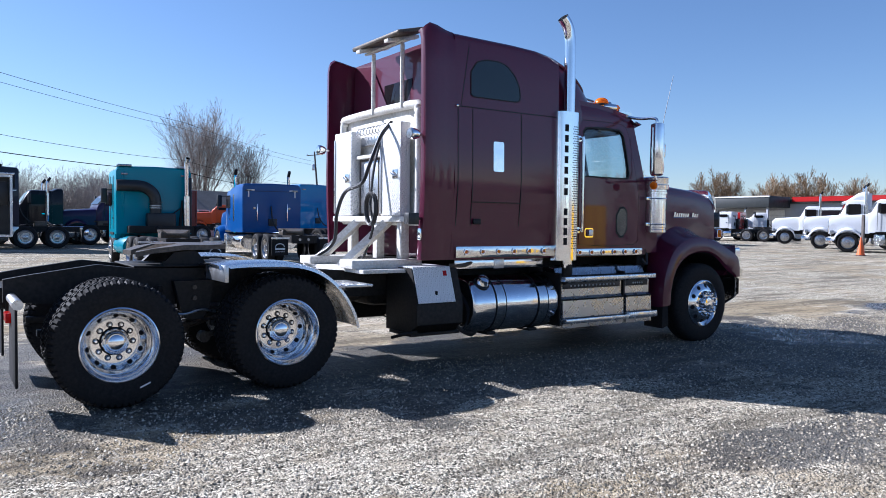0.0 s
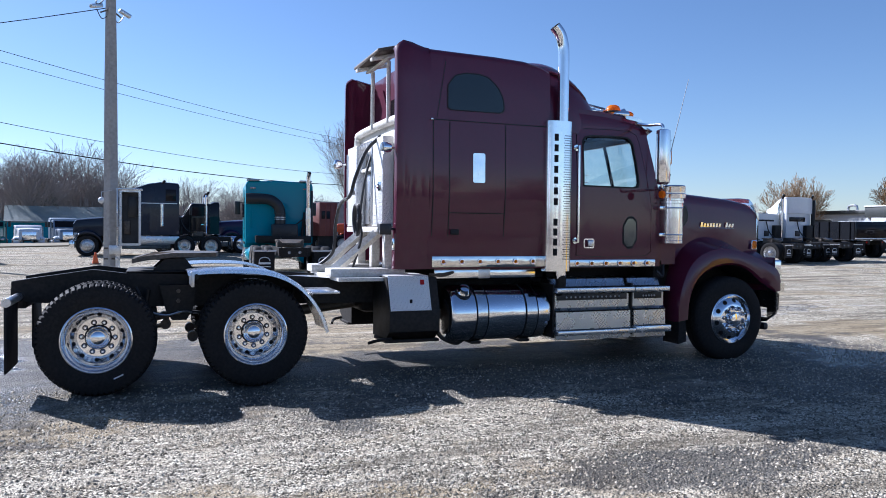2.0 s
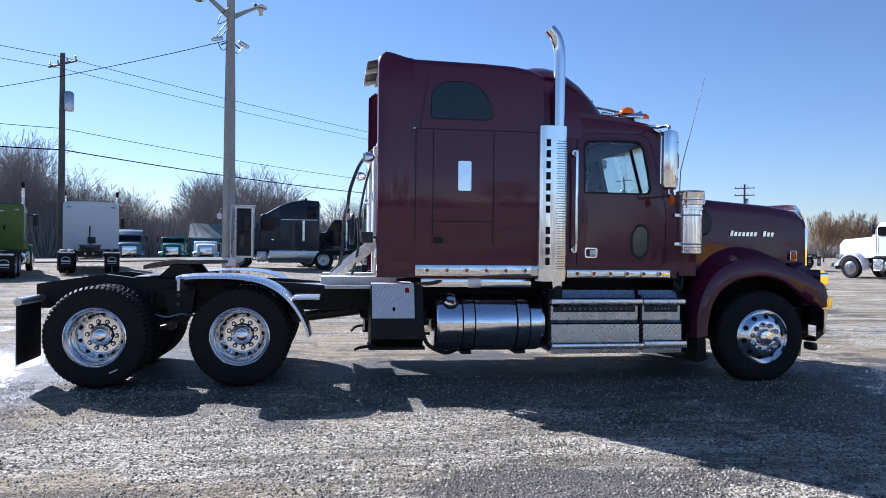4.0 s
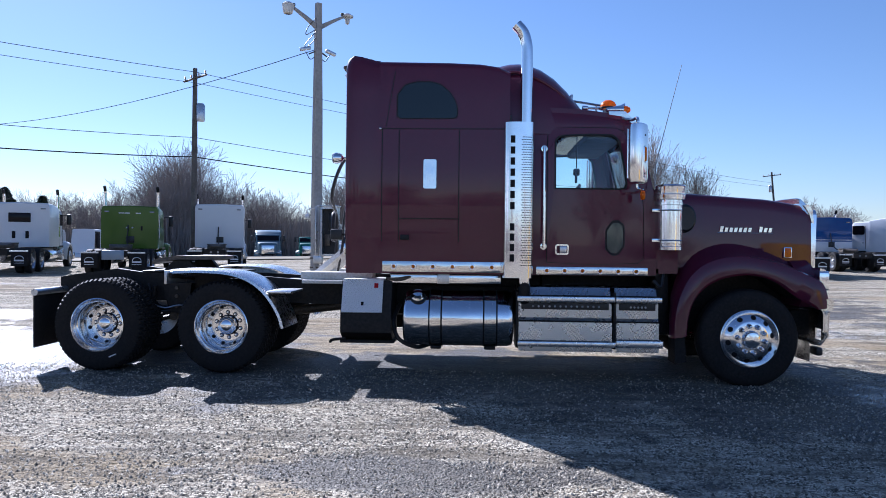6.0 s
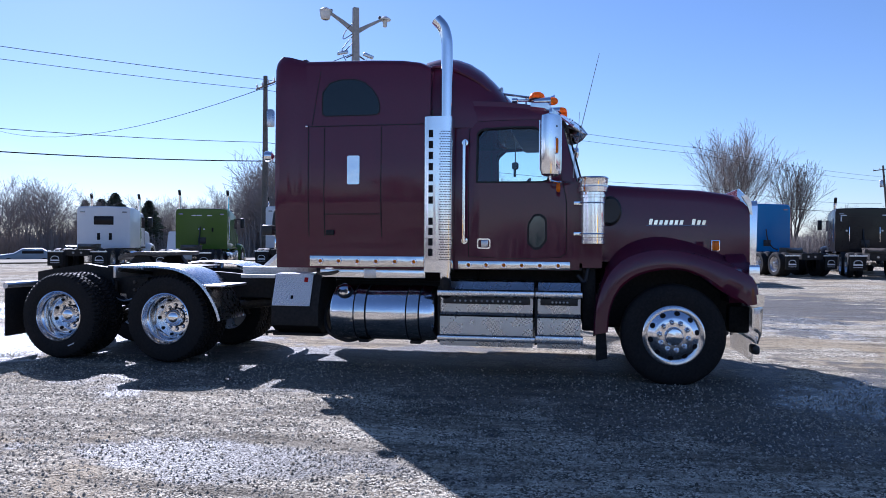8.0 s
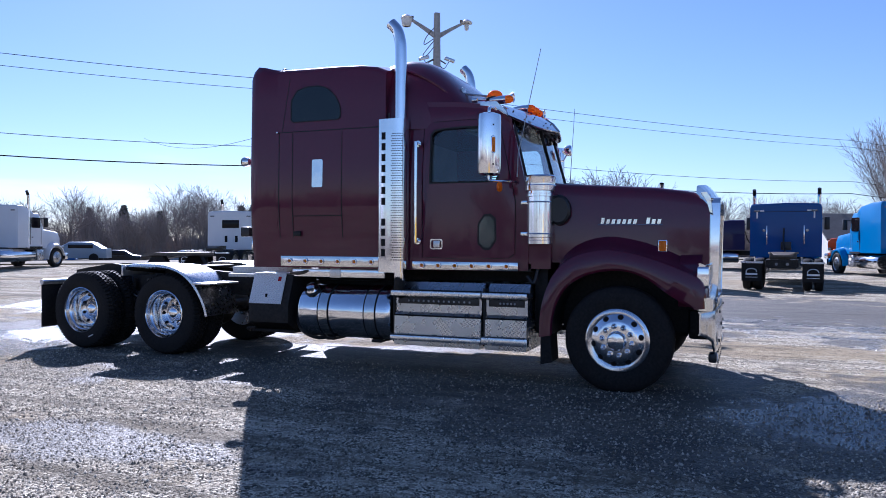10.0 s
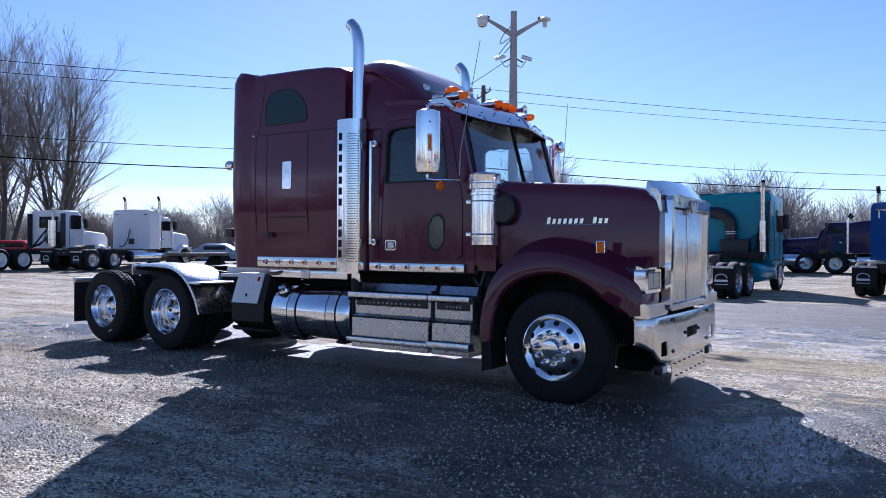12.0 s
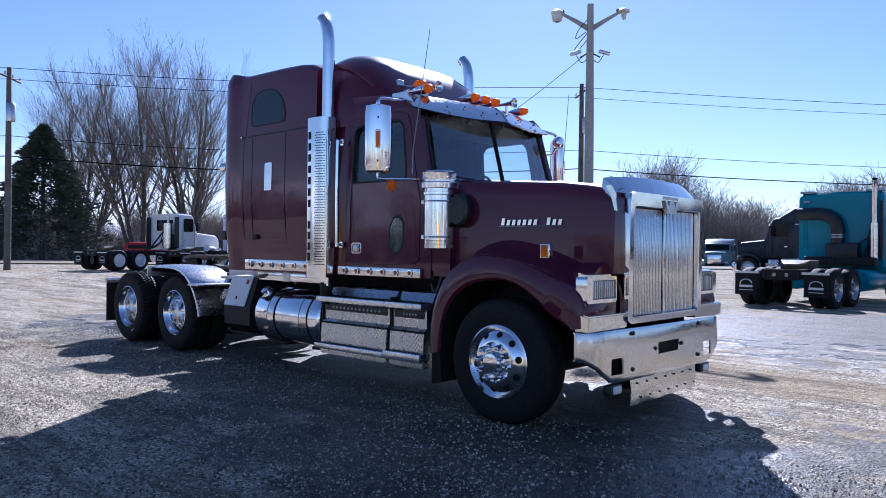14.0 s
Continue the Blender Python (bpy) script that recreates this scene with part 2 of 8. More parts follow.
def thing(name, m, label, category, group="", kind=""):
    e = new(name)
    e.empty_display_size = 0.3
    e.matrix_basis = m
    return tagged(e, label, category, group, kind)


def box(bm, x0, x1, y0, y1, z0, z1, bevel=0.0, seg=2, m=None):
    g = bmesh.ops.create_cube(bm, size=1.0)
    vs = g["verts"]
    for v in vs:
        v.co = Vector((x0 + (v.co.x + 0.5) * (x1 - x0), y0 + (v.co.y + 0.5) * (y1 - y0), z0 + (v.co.z + 0.5) * (z1 - z0)))
    if bevel > 0:
        es = {e for v in vs for e in v.link_edges}
        r = bmesh.ops.bevel(bm, geom=list(es), offset=bevel, segments=seg, affect="EDGES", profile=0.5)
        vs = list({v for f in r["faces"] for v in f.verts} | {v for v in vs if v.is_valid})
    if m is not None:
        for v in vs:
            v.co = m @ v.co
    return bm


def B(*a, **k):
    bm = bmesh.new()
    return box(bm, *a, **k)


def loft(bm, rings, closed=True, cap=True):
    rows = [[bm.verts.new(p) for p in r] for r in rings]
    n = len(rows[0])
    for a, b in zip(rows, rows[1:]):
        for i in range(n if closed else n - 1):
            j = (i + 1) % n
            try:
                bm.faces.new((a[i], a[j], b[j], b[i]))
            except ValueError:
                pass
    if cap and closed:
        bm.faces.new(rows[0])
        bm.faces.new(rows[-1])
    return bm


def frame_axes(d):
    d = Vector(d).normalized()
    up = Vector((0, 0, 1)) if abs(d.z) < 0.9 else Vector((1, 0, 0))
    a = d.cross(up).normalized()
    return a, a.cross(d).normalized()


def tube(bm, pts, r, seg=10, cap=True):
    """A pipe along points; r one radius or one for each point."""
    pts = [Vector(p) for p in pts]
    rs = r if isinstance(r, (list, tuple)) else [r] * len(pts)
    a = None
    rings = []
    for i, p in enumerate(pts):
        d = (pts[min(i + 1, len(pts) - 1)] - pts[max(i - 1, 0)]).normalized()
        if a is None:
            a, b = frame_axes(d)
        else:
            a = (a - d * a.dot(d)).normalized()
            b = a.cross(d).normalized()
        rings.append([p + (a * math.cos(t) + b * math.sin(t)) * rs[i] for t in [2 * math.pi * k / seg for k in range(seg)]])
    return loft(bm, rings, True, cap)


def revolve(bm, prof, origin=(0, 0, 0), axis="y", seg=32, cap=False):
    """prof: (radius, place along the axis)."""
    o = Vector(origin)
    rings = []
    for r, h in prof:
        ring = []
        for k in range(seg):
            t = 2 * math.pi * k / seg
            c, s = r * math.cos(t), r * math.sin(t)
            v = {"y": (c, h, s), "z": (c, s, h), "x": (h, c, s)}[axis]
            ring.append(o + Vector(v))
        rings.append(ring)
    return loft(bm, rings, True, cap)


def smooth_path(pts, n=6):
    """Rounds a polyline by Catmull-Rom."""
    P = [Vector(p) for p in pts]
    P = [2 * P[0] - P[1]] + P + [2 * P[-1] - P[-2]]
    res = []
    for i in range(1, len(P) - 2):
        for k in range(n):
            t = k / n
            p0, p1, p2, p3 = P[i - 1], P[i], P[i + 1], P[i + 2]
            res.append(0.5 * ((2 * p1) + (p2 - p0) * t + (2 * p0 - 5 * p1 + 4 * p2 - p3) * t * t + (3 * p1 - p0 - 3 * p2 + p3) * t ** 3))
    res.append(P[-2])
    return res


def prism(bm, outline, axis, a, b):
    """A flat outline pushed through from a to b along an axis; outline in the other two axes."""
    def at(p, h):
        return {"y": (p[0], h, p[1]), "x": (h, p[0], p[1]), "z": (p[0], p[1], h)}[axis]
    return loft(bm, [[at(p, a) for p in outline], [at(p, b) for p in outline]])


def rounded(x0, x1, z0, z1, r, n=4):
    """Outline of a rectangle with round corners."""
    pts = []
    for cx, cz, s in ((x1 - r, z1 - r, 0), (x0 + r, z1 - r, 90), (x0 + r, z0 + r, 180), (x1 - r, z0 + r, 270)):
        for k in range(n + 1):
            t = radians(s + 90 * k / n)
            pts.append((cx + r * math.cos(t), cz + r * math.sin(t)))
    return pts


def window_ring(bm, outer, inner, at, thick):
    """A panel with a hole: outer and inner outlines of equal count; at(p, depth) gives the place."""
    rows = [[at(p, 0) for p in outer], [at(p, 0) for p in inner], [at(p, thick) for p in inner], [at(p, thick) for p in outer]]
    return loft(bm, rows + [rows[0]], True, False)


def resample(poly, n):
    """n points evenly along a closed outline, from its first point."""
    P = [Vector((*p, 0)) for p in poly] + [Vector((*poly[0], 0))]
    L = [0]
    for a, b in zip(P, P[1:]):
        L.append(L[-1] + (b - a).length)
    res = []
    for k in range(n):
        s = L[-1] * k / n
        i = max(j for j in range(len(L) - 1) if L[j] <= s + 1e-9)
        t = (s - L[i]) / max(L[i + 1] - L[i], 1e-9)
        q = P[i].lerp(P[i + 1], t)
        res.append((q.x, q.y))
    return res


def sstep(v, a, b):
    t = min(1, max(0, (v - a) / (b - a)))
    return t * t * (3 - 2 * t)


def ground_z(x, y):
    """The yard is level round the parked tractor, rises a little towards its edges and falls away across the road."""
    over = -0.743 * (x + 17.6) + 0.669 * (y - 27.9)
    return 0.22 * sstep(math.hypot(x + 3, y), 18, 42) - 0.85 * sstep(over, 19, 27)

# ---- the maroon highway tractor ----
truck = thing("highway_tractor", pose(0, 0, 0), "maroon conventional highway tractor with raised sleeper, parked on wet gravel", "truck")


def side_y(z):
    """Half width of the sleeper at a height."""
    if z < 2.0:
        return 1.115 + 0.07 * sstep(z, 1.15, 2.0)
    if z < 2.8:
        return 1.185 - 0.015 * (z - 2.0) / 0.8
    return 1.17 - 0.012 * (z - 2.8) / 0.6


def body_ring(x, z0, zt, grow=0.0, crown=0.06, r=0.075, n=5):
    """A cross-section of the sleeper: sides, rounded roof edges, a crowned roof."""
    zs = [z0, z0 + 0.04, 1.6, 2.0, 2.4, 2.8, (2.8 + zt - r) / 2, zt - r]
    zs = [z for z in zs if z >= z0]
    right = [(-(side_y(z) + grow), z) for z in zs]
    e = side_y(zt - r) + grow
    for k in range(1, n + 1):
        t = radians(90 * k / n)
        right.append((-(e - r + r * math.cos(t)), zt - r + r * math.sin(t)))
    right.append((-(e - r) * 0.5, zt + crown * 0.75))
    left = [(-y, z) for y, z in reversed(right)]
    return [(x, y, z) for y, z in right + [(0, zt + crown)] + left]


# sleeper shell, from its back wall forward
bm = bmesh.new()
ROOF = [(-4.08, 3.55, 0.0), (-4.0, 3.548, 0.01), (-3.7, 3.542, 0.05), (-3.3, 3.535, 0.08), (-2.95, 3.518, 0.12), (-2.75, 3.487, 0.14), (-2.62, 3.43, 0.16)]
loft(bm, [body_ring(x, 1.17, z, 0, c) for x, z, c in ROOF])
sleeper = part("sleeper", bm, MAROON, truck)

# raised roof in front of the sleeper, falling to the cab roof
bm = bmesh.new()
rings = []
for x, zt, h in ((-2.74, 3.52, 1.10), (-2.62, 3.55, 1.10), (-2.5, 3.555, 1.095), (-2.38, 3.535, 1.085), (-2.25, 3.485, 1.065), (-2.1, 3.385, 1.035), (-1.96, 3.265, 0.99), (-1.84, 3.155, 0.93), (-1.74, 3.07, 0.85), (-1.67, 2.99, 0.72)):
    ring = []
    for k in range(29):
        t = math.pi * k / 28
        c, q = math.cos(t), math.sin(t)
        ring.append((x, -h * math.copysign(abs(c) ** 0.42, c), 2.75 + (zt + 0.10 * sstep(zt, 2.9, 3.4) - 2.75) * abs(q) ** 0.72))
    rings.append(ring)
loft(bm, rings)
part("roof_fairing", bm, MAROON, truck, "", 60)
# low flutes moulded on the fairing's shoulders
for s in (-1, 1):
    bm = bmesh.new()
    tube(bm, smooth_path([(-2.66, s * 0.985, 3.45), (-2.5, s * 0.985, 3.45), (-2.3, s * 0.965, 3.38), (-2.12, s * 0.935, 3.28), (-1.98, s * 0.90, 3.17)], 4), [0.01] + [0.022] * 15 + [0.01], 10)
    part("roof_flute", bm, MAROON, truck)

# side extenders behind the sleeper
for s in (-1, 1):
    bm = bmesh.new()
    rows = []
    for x, inset in ((-4.07, 0.0), (-4.13, 0.0), (-4.2, 0.0), (-4.28, 0.002), (-4.37, 0.012), (-4.42, 0.02), (-4.445, 0.035), (-4.455, 0.06)):
        zt = 3.553 + 0.058 * sstep(-x, 4.06, 4.38) - 0.07 * sstep(-x, 4.38, 4.46)
        zs = [1.17, 1.3, 1.7, 2.2, 2.8, 3.2, zt - 0.1, zt - 0.03, zt]
        outer = [(x, s * (side_y(min(z, 3.4)) + 0.035 * sstep(-x, 4.1, 4.4) - inset - (0.03 if z > zt - 0.05 else 0) - (0.03 if z == zt else 0)), z) for z in zs]
        inner = [(x, p[1] - s * 0.045, p[2] - (0.02 if i == len(zs) - 1 else 0)) for i, p in enumerate(outer)]
        rows.append(outer + inner[::-1])
    loft(bm, rows)
    part("side_fairing", bm, MAROON, truck)
    # dished moulding near the roof edge
    bm = bmesh.new()
    out = [(-4.27 + 0.045 * math.cos(t), 3.24 + 0.19 * math.sin(t)) for t in [2 * math.pi * k / 20 for k in range(20)]]
    inn = [(-4.27 + 0.028 * math.cos(t), 3.24 + 0.165 * math.sin(t)) for t in [2 * math.pi * k / 20 for k in range(20)]]
    window_ring(bm, out, inn, lambda p, d: (p[0], s * (side_y(p[1]) + 0.006 - d), p[1]), 0.012)
    part("moulding", bm, MAROON, truck)

# back wall panels of the roof, lit from behind
for s in (-1, 1):
    bm = bmesh.new()
    prism(bm, [(s * 0.12, 2.80), (s * 1.05, 2.80), (s * 1.08, 3.38), (s * 0.55, 3.38)], "x", -4.10, -4.06)
    part("back_panel", bm, MAROON, truck)
bm = B(-4.09, -4.06, -0.32, 0.32, 2.9, 3.2, 0.01)
part("rear_window", bm, DARKGLASS, truck)


def seam(x0, z0, x1, z1, w=0.005, s=-1, name="seam"):
    """A dark panel gap laid along the sleeper's side."""
    bm = bmesh.new()
    n = 8
    dx, dz = x1 - x0, z1 - z0
    L = math.hypot(dx, dz)
    px, pz = -dz / L * w, dx / L * w
    rings = []
    for k in range(n + 1):
        x, z = x0 + dx * k / n, z0 + dz * k / n
        rings.append([(x + px, s * (side_y(z + pz) + 0.002), z + pz), (x - px, s * (side_y(z - pz) + 0.002), z - pz),
                      (x - px, s * (side_y(z) - 0.02), z - pz), (x + px, s * (side_y(z) - 0.02), z + pz)])
    loft(bm, rings)
    return part(name, bm, SEAM, sleeper)


for s in (-1, 1):
    for x0, z0, x1, z1 in ((-4.04, 1.31, -4.04, 2.78), (-3.85, 1.31, -3.85, 2.77), (-3.18, 1.31, -3.18, 2.77), (-3.85, 1.785, -3.18, 1.785), (-4.06, 2.785, -2.64, 2.785)):
        seam(x0, z0, x1, z1, s=s)
    seam(-4.0, 2.80, -3.9, 3.42, 0.004, s)
    # bunk window
    bm = bmesh.new()
    o = resample([(-3.87, 2.93), (-3.85, 2.905), (-3.24, 2.905), (-3.205, 2.93), (-3.215, 3.06), (-3.28, 3.18), (-3.39, 3.275), (-3.5, 3.305), (-3.66, 3.305), (-3.79, 3.27), (-3.87, 3.16)], 40)
    loft(bm, [[(x, s * (side_y(z) + d), z) for x, z in o] for d in (0.004, -0.03)])
    part("bunk_window", bm, TINTED, sleeper)
    bm = bmesh.new()
    cx, cz = -3.54, 3.1
    o2 = [(cx + (x - cx) * 1.035, cz + (z - cz) * 1.05) for x, z in o]
    window_ring(bm, o2, o, lambda p, d: (p[0], s * (side_y(p[1]) + 0.007 - d), p[1]), 0.02)
    part("window_seal", bm, SEAM, sleeper)
    # white reflector plate, hatch handle, door pull, corner knob
    bm = bmesh.new()
    o = rounded(-3.575, -3.43, 2.12, 2.445, 0.018)
    loft(bm, [[(x, s * (side_y(z) + d), z) for x, z in o] for d in (0.008, -0.01)])
    part("side_plate", bm, POLISHED, sleeper, "small bright rectangular plate")
    part("hatch_handle", B(-3.83, -3.73, min(s * 1.16, s * 1.186), max(s * 1.16, s * 1.186), 1.545, 1.605, 0.01), SEAM, sleeper)
    bm = bmesh.new()
    revolve(bm, [(0.0, 0), (0.016, 0), (0.016, 0.03), (0.008, 0.04), (0, 0.042)], axis="y", seg=12)
    for v in bm.verts:
        v.co = Vector((-4.06 + v.co.x, s * (1.165 + v.co.y), 2.785 + v.co.z))
    part("corner_knob", bm, CHROME, sleeper)


def light_strip(name, x0, x1, z0, z1, y, lamps, s):
    """A stainless trim strip with round amber marker lamps."""
    bm = bmesh.new()
    box(bm, x0, x1, min(s * (y - 0.03), s * y), max(s * (y - 0.03), s * y), z0, z1, 0.004)
    strip = part(name, bm, STAINLESS, truck)
    zc = (z0 + z1) / 2
    for k in range(lamps):
        x = x0 + (x1 - x0) * (k + 0.5) / lamps * 0.96 + 0.02
        bm = bmesh.new()
        revolve(bm, [(0.038, 0.0), (0.036, 0.013), (0.026, 0.014), (0.025, 0.004), (0.02, 0.003)], axis="y", seg=6)
        for v in bm.verts:
            v.co = Vector((x + v.co.x, s * (y + v.co.y), zc + v.co.z))
        part("lamp_bezel", bm, CHROME, strip)
        bm = bmesh.new()
        revolve(bm, [(0.0, 0.013), (0.010, 0.012), (0.018, 0.008), (0.019, 0.0)], axis="y", seg=14)
        for v in bm.verts:
            v.co = Vector((x + v.co.x, s * (y + v.co.y), zc + v.co.z))
        part("marker_lamp", bm, AMBER, strip)
    return strip


for s in (-1, 1):
    light_strip("sleeper_trim", -4.03, -2.66, 1.19, 1.31, 1.15, 6, s)
    light_strip("cab_trim", -2.31, -1.08, 1.175, 1.265, 1.105, 6, s)

# ---- cab ----
def cab_y(x, z):
    """Half width of the cab: a little narrower forward and upward."""
    return 1.09 - 0.02 * (x + 2.5) - 0.05 * sstep(z, 2.1, 3.0)


WIN = resample([(-2.115, 2.13), (-2.115, 2.40), (-2.115, 2.68), (-2.065, 2.74), (-1.72, 2.757), (-1.45, 2.75), (-1.385, 2.68), (-1.335, 2.4), (-1.30, 2.15), (-1.36, 2.128), (-1.7, 2.128)], 44)
DOOR = resample([(-2.20, 1.31), (-2.20, 2.0), (-2.20, 2.76), (-2.16, 2.82), (-1.72, 2.83), (-1.38, 2.825), (-1.31, 2.76), (-1.18, 2.20), (-1.12, 1.95), (-1.12, 1.31), (-1.7, 1.29)], 44)
CABO = resample([(-2.62, 1.17), (-2.62, 2.0), (-2.62, 2.95), (-2.2, 3.05), (-1.8, 3.03), (-1.3, 2.96), (-1.19, 2.82), (-1.02, 2.14), (-0.98, 1.9), (-0.98, 1.17), (-1.7, 1.17)], 44)
for s in (-1, 1):
    bm = bmesh.new()
    window_ring(bm, CABO, DOOR, lambda p, d: (p[0], s * (cab_y(p[0], p[1]) - d), p[1]), 0.05)
    side = part("cab_side", bm, MAROON, truck)
    bm = bmesh.new()
    grow = [(-1.66 + (x + 1.66) * 0.985, 2.03 + (z - 2.03) * 0.992) for x, z in DOOR]
    window_ring(bm, grow, WIN, lambda p, d: (p[0], s * (cab_y(p[0], p[1]) + 0.004 - d), p[1]), 0.05)
    door = part("cab_door", bm, MAROON, truck)
    bm = bmesh.new()
    window_ring(bm, DOOR, grow, lambda p, d: (p[0], s * (cab_y(p[0], p[1]) - 0.012 - d), p[1]), 0.02)
    part("door_seal", bm, SEAM, door)
    bm = bmesh.new()
    loft(bm, [[(x, s * (cab_y(x, z) - d), z) for x, z in WIN] for d in (0.022, 0.028)])
    g = part("window_pane", bm, GLASS, door)
    g.visible_shadow = False
    win2 = [(-1.71 + (x + 1.71) * 0.955, 2.42 + (z - 2.42) * 0.94) for x, z in WIN]
    bm = bmesh.new()
    window_ring(bm, WIN, win2, lambda p, d: (p[0], s * (cab_y(p[0], p[1]) + 0.008 - d), p[1]), 0.04)
    part("window_seal", bm, SEAM, door)
    # small low window in the door
    bm = bmesh.new()
    low = resample([(-1.545, 1.46), (-1.545, 1.68), (-1.475, 1.785), (-1.40, 1.79), (-1.335, 1.74), (-1.33, 1.50), (-1.40, 1.40), (-1.47, 1.39)], 32)
    loft(bm, [[(x, s * (cab_y(x, z) + d), z) for x, z in low] for d in (0.006, -0.02)])
    part("peep_window", bm, SEAM, door)
    inner = [(-1.44 + (x + 1.44) * 0.82, 1.59 + (z - 1.59) * 0.86) for x, z in low]
    bm = bmesh.new()
    loft(bm, [[(x, s * (cab_y(x, z) + d), z) for x, z in inner] for d in (0.009, -0.02)])
    part("peep_glass", bm, surface("greenish_glass", (0.02, 0.05, 0.045), rough=0.05, coat=1.0, wear=0.1, rough_var=0.02), door)
    # door handle: bright bezel with a flap
    bm = bmesh.new()
    window_ring(bm, rounded(-2.10, -1.95, 1.40, 1.515, 0.025), rounded(-2.085, -1.965, 1.415, 1.50, 0.018), lambda p, d: (p[0], s * (cab_y(p[0], p[1]) + 0.012 - d), p[1]), 0.02)
    h = part("door_handle", bm, CHROME, door, "chrome paddle handle")
    part("handle_pad", B(-2.05, -1.975, min(s * 1.08, s * 1.118), max(s * 1.08, s * 1.118), 1.42, 1.495, 0.006), BRUSHED, door)
    # grab rail
    bm = bmesh.new()
    tube(bm, smooth_path([(-2.235, s * 1.12, 1.49), (-2.235, s * 1.17, 1.50), (-2.235, s * 1.185, 1.56), (-2.235, s * 1.185, 2.5), (-2.235, s * 1.17, 2.565), (-2.235, s * 1.10, 2.575)], 5), 0.017, 10)
    rail = part("grab_rail", bm, CHROME, truck)
    for z in (1.49, 2.575):
        bm = bmesh.new()
        revolve(bm, [(0, 0.02), (0.036, 0.018), (0.036, 0)], axis="y", seg=14)
        for v in bm.verts:
            v.co = Vector((-2.235 + v.co.x, s * (1.108 + v.co.y), z + v.co.z))
        part("rail_foot", bm, CHROME, rail)

# cab roof, back, floor, cowl, pillars
bm = bmesh.new()
rings = []
for x, z in ((-2.64, 3.06), (-2.2, 3.06), (-1.8, 3.04), (-1.45, 3.0), (-1.28, 2.95), (-1.2, 2.89), (-1.175, 2.83)):
    h = cab_y(x, 2.95) + 0.004
    rings.append([(x, -h, 2.84 if x < -1.19 else 2.81), (x, -h, z - 0.07), (x, -h + 0.03, z - 0.02), (x, -h + 0.1, z), (x, -h * 0.4, z + 0.035), (x, 0, z + 0.04),
                  (x, h * 0.4, z + 0.035), (x, h - 0.1, z), (x, h - 0.03, z - 0.02), (x, h, z - 0.07), (x, h, 2.84 if x < -1.19 else 2.81)])
loft(bm, rings)
part("cab_roof", bm, MAROON, truck)
part("cab_back", B(-2.66, -2.6, -1.1, 1.1, 1.2, 2.95), INTERIOR, truck)
part("cab_floor", B(-2.6, -0.95, -1.05, 1.05, 1.17, 1.25), BLACK, truck)
bm = bmesh.new()
prism(bm, [(-1.02, 1.2), (-0.74, 1.2), (-0.74, 2.02), (-0.80, 2.09), (-1.02, 2.14)], "y", -1.05, 1.05)
part("cowl", bm, MAROON, truck)
bm = bmesh.new()
prism(bm, [(-1.62, 1.3), (-1.05, 1.3), (-1.05, 2.10), (-1.25, 2.13), (-1.6, 2.02)], "y", -1.02, 1.02)
part("dashboard", bm, INTERIOR, truck)
bm = bmesh.new()
ring = []
for k in range(28):
    t = 2 * math.pi * k / 28
    ring.append(Vector((-1.72 + 0.09 * math.sin(t), 0.5 + 0.225 * math.cos(t), 2.10 + 0.205 * math.sin(t))))
tube(bm, ring + [ring[0]], 0.016, 8)
tube(bm, [(-1.72, 0.28, 2.1), (-1.72, 0.72, 2.1)], 0.013, 6)
tube(bm, [(-1.72, 0.5, 2.1), (-1.45, 0.5, 1.9)], 0.03, 8)
part("steering_wheel", bm, BLACK_PL, truck)
for y in (-0.55, 0.55):
    bm = bmesh.new()
    box(bm, -2.5, -2.0, y - 0.26, y + 0.26, 1.55, 1.7, 0.05)
    box(bm, -2.55, -2.4, y - 0.25, y + 0.25, 1.65, 2.3, 0.05)
    part("seat", bm, INTERIOR, truck)
# visor shelf and hanging microphone
part("overhead_console", B(-1.75, -1.32, -0.95, 0.95, 2.70, 2.84, 0.04), INTERIOR, truck)
bm = bmesh.new()
tube(bm, [(-1.76, -0.2, 2.75), (-1.76, -0.2, 2.44)], 0.007, 6)
box(bm, -1.80, -1.72, -0.23, -0.17, 2.36, 2.45, 0.02)
box(bm, -1.78, -1.75, -0.22, -0.19, 2.27, 2.37, 0.01)
part("hanging_microphone", bm, BLACK_PL, truck)

# windshield in two halves
def shield(y, k):
    """Place on the raked, slightly bowed windshield; k = 0 at the base, 1 at the top."""
    bow = 0.08 * (abs(y) / 1.0) ** 2
    return Vector((-0.945 - 0.19 * k - bow, y, 2.13 + 0.70 * k))


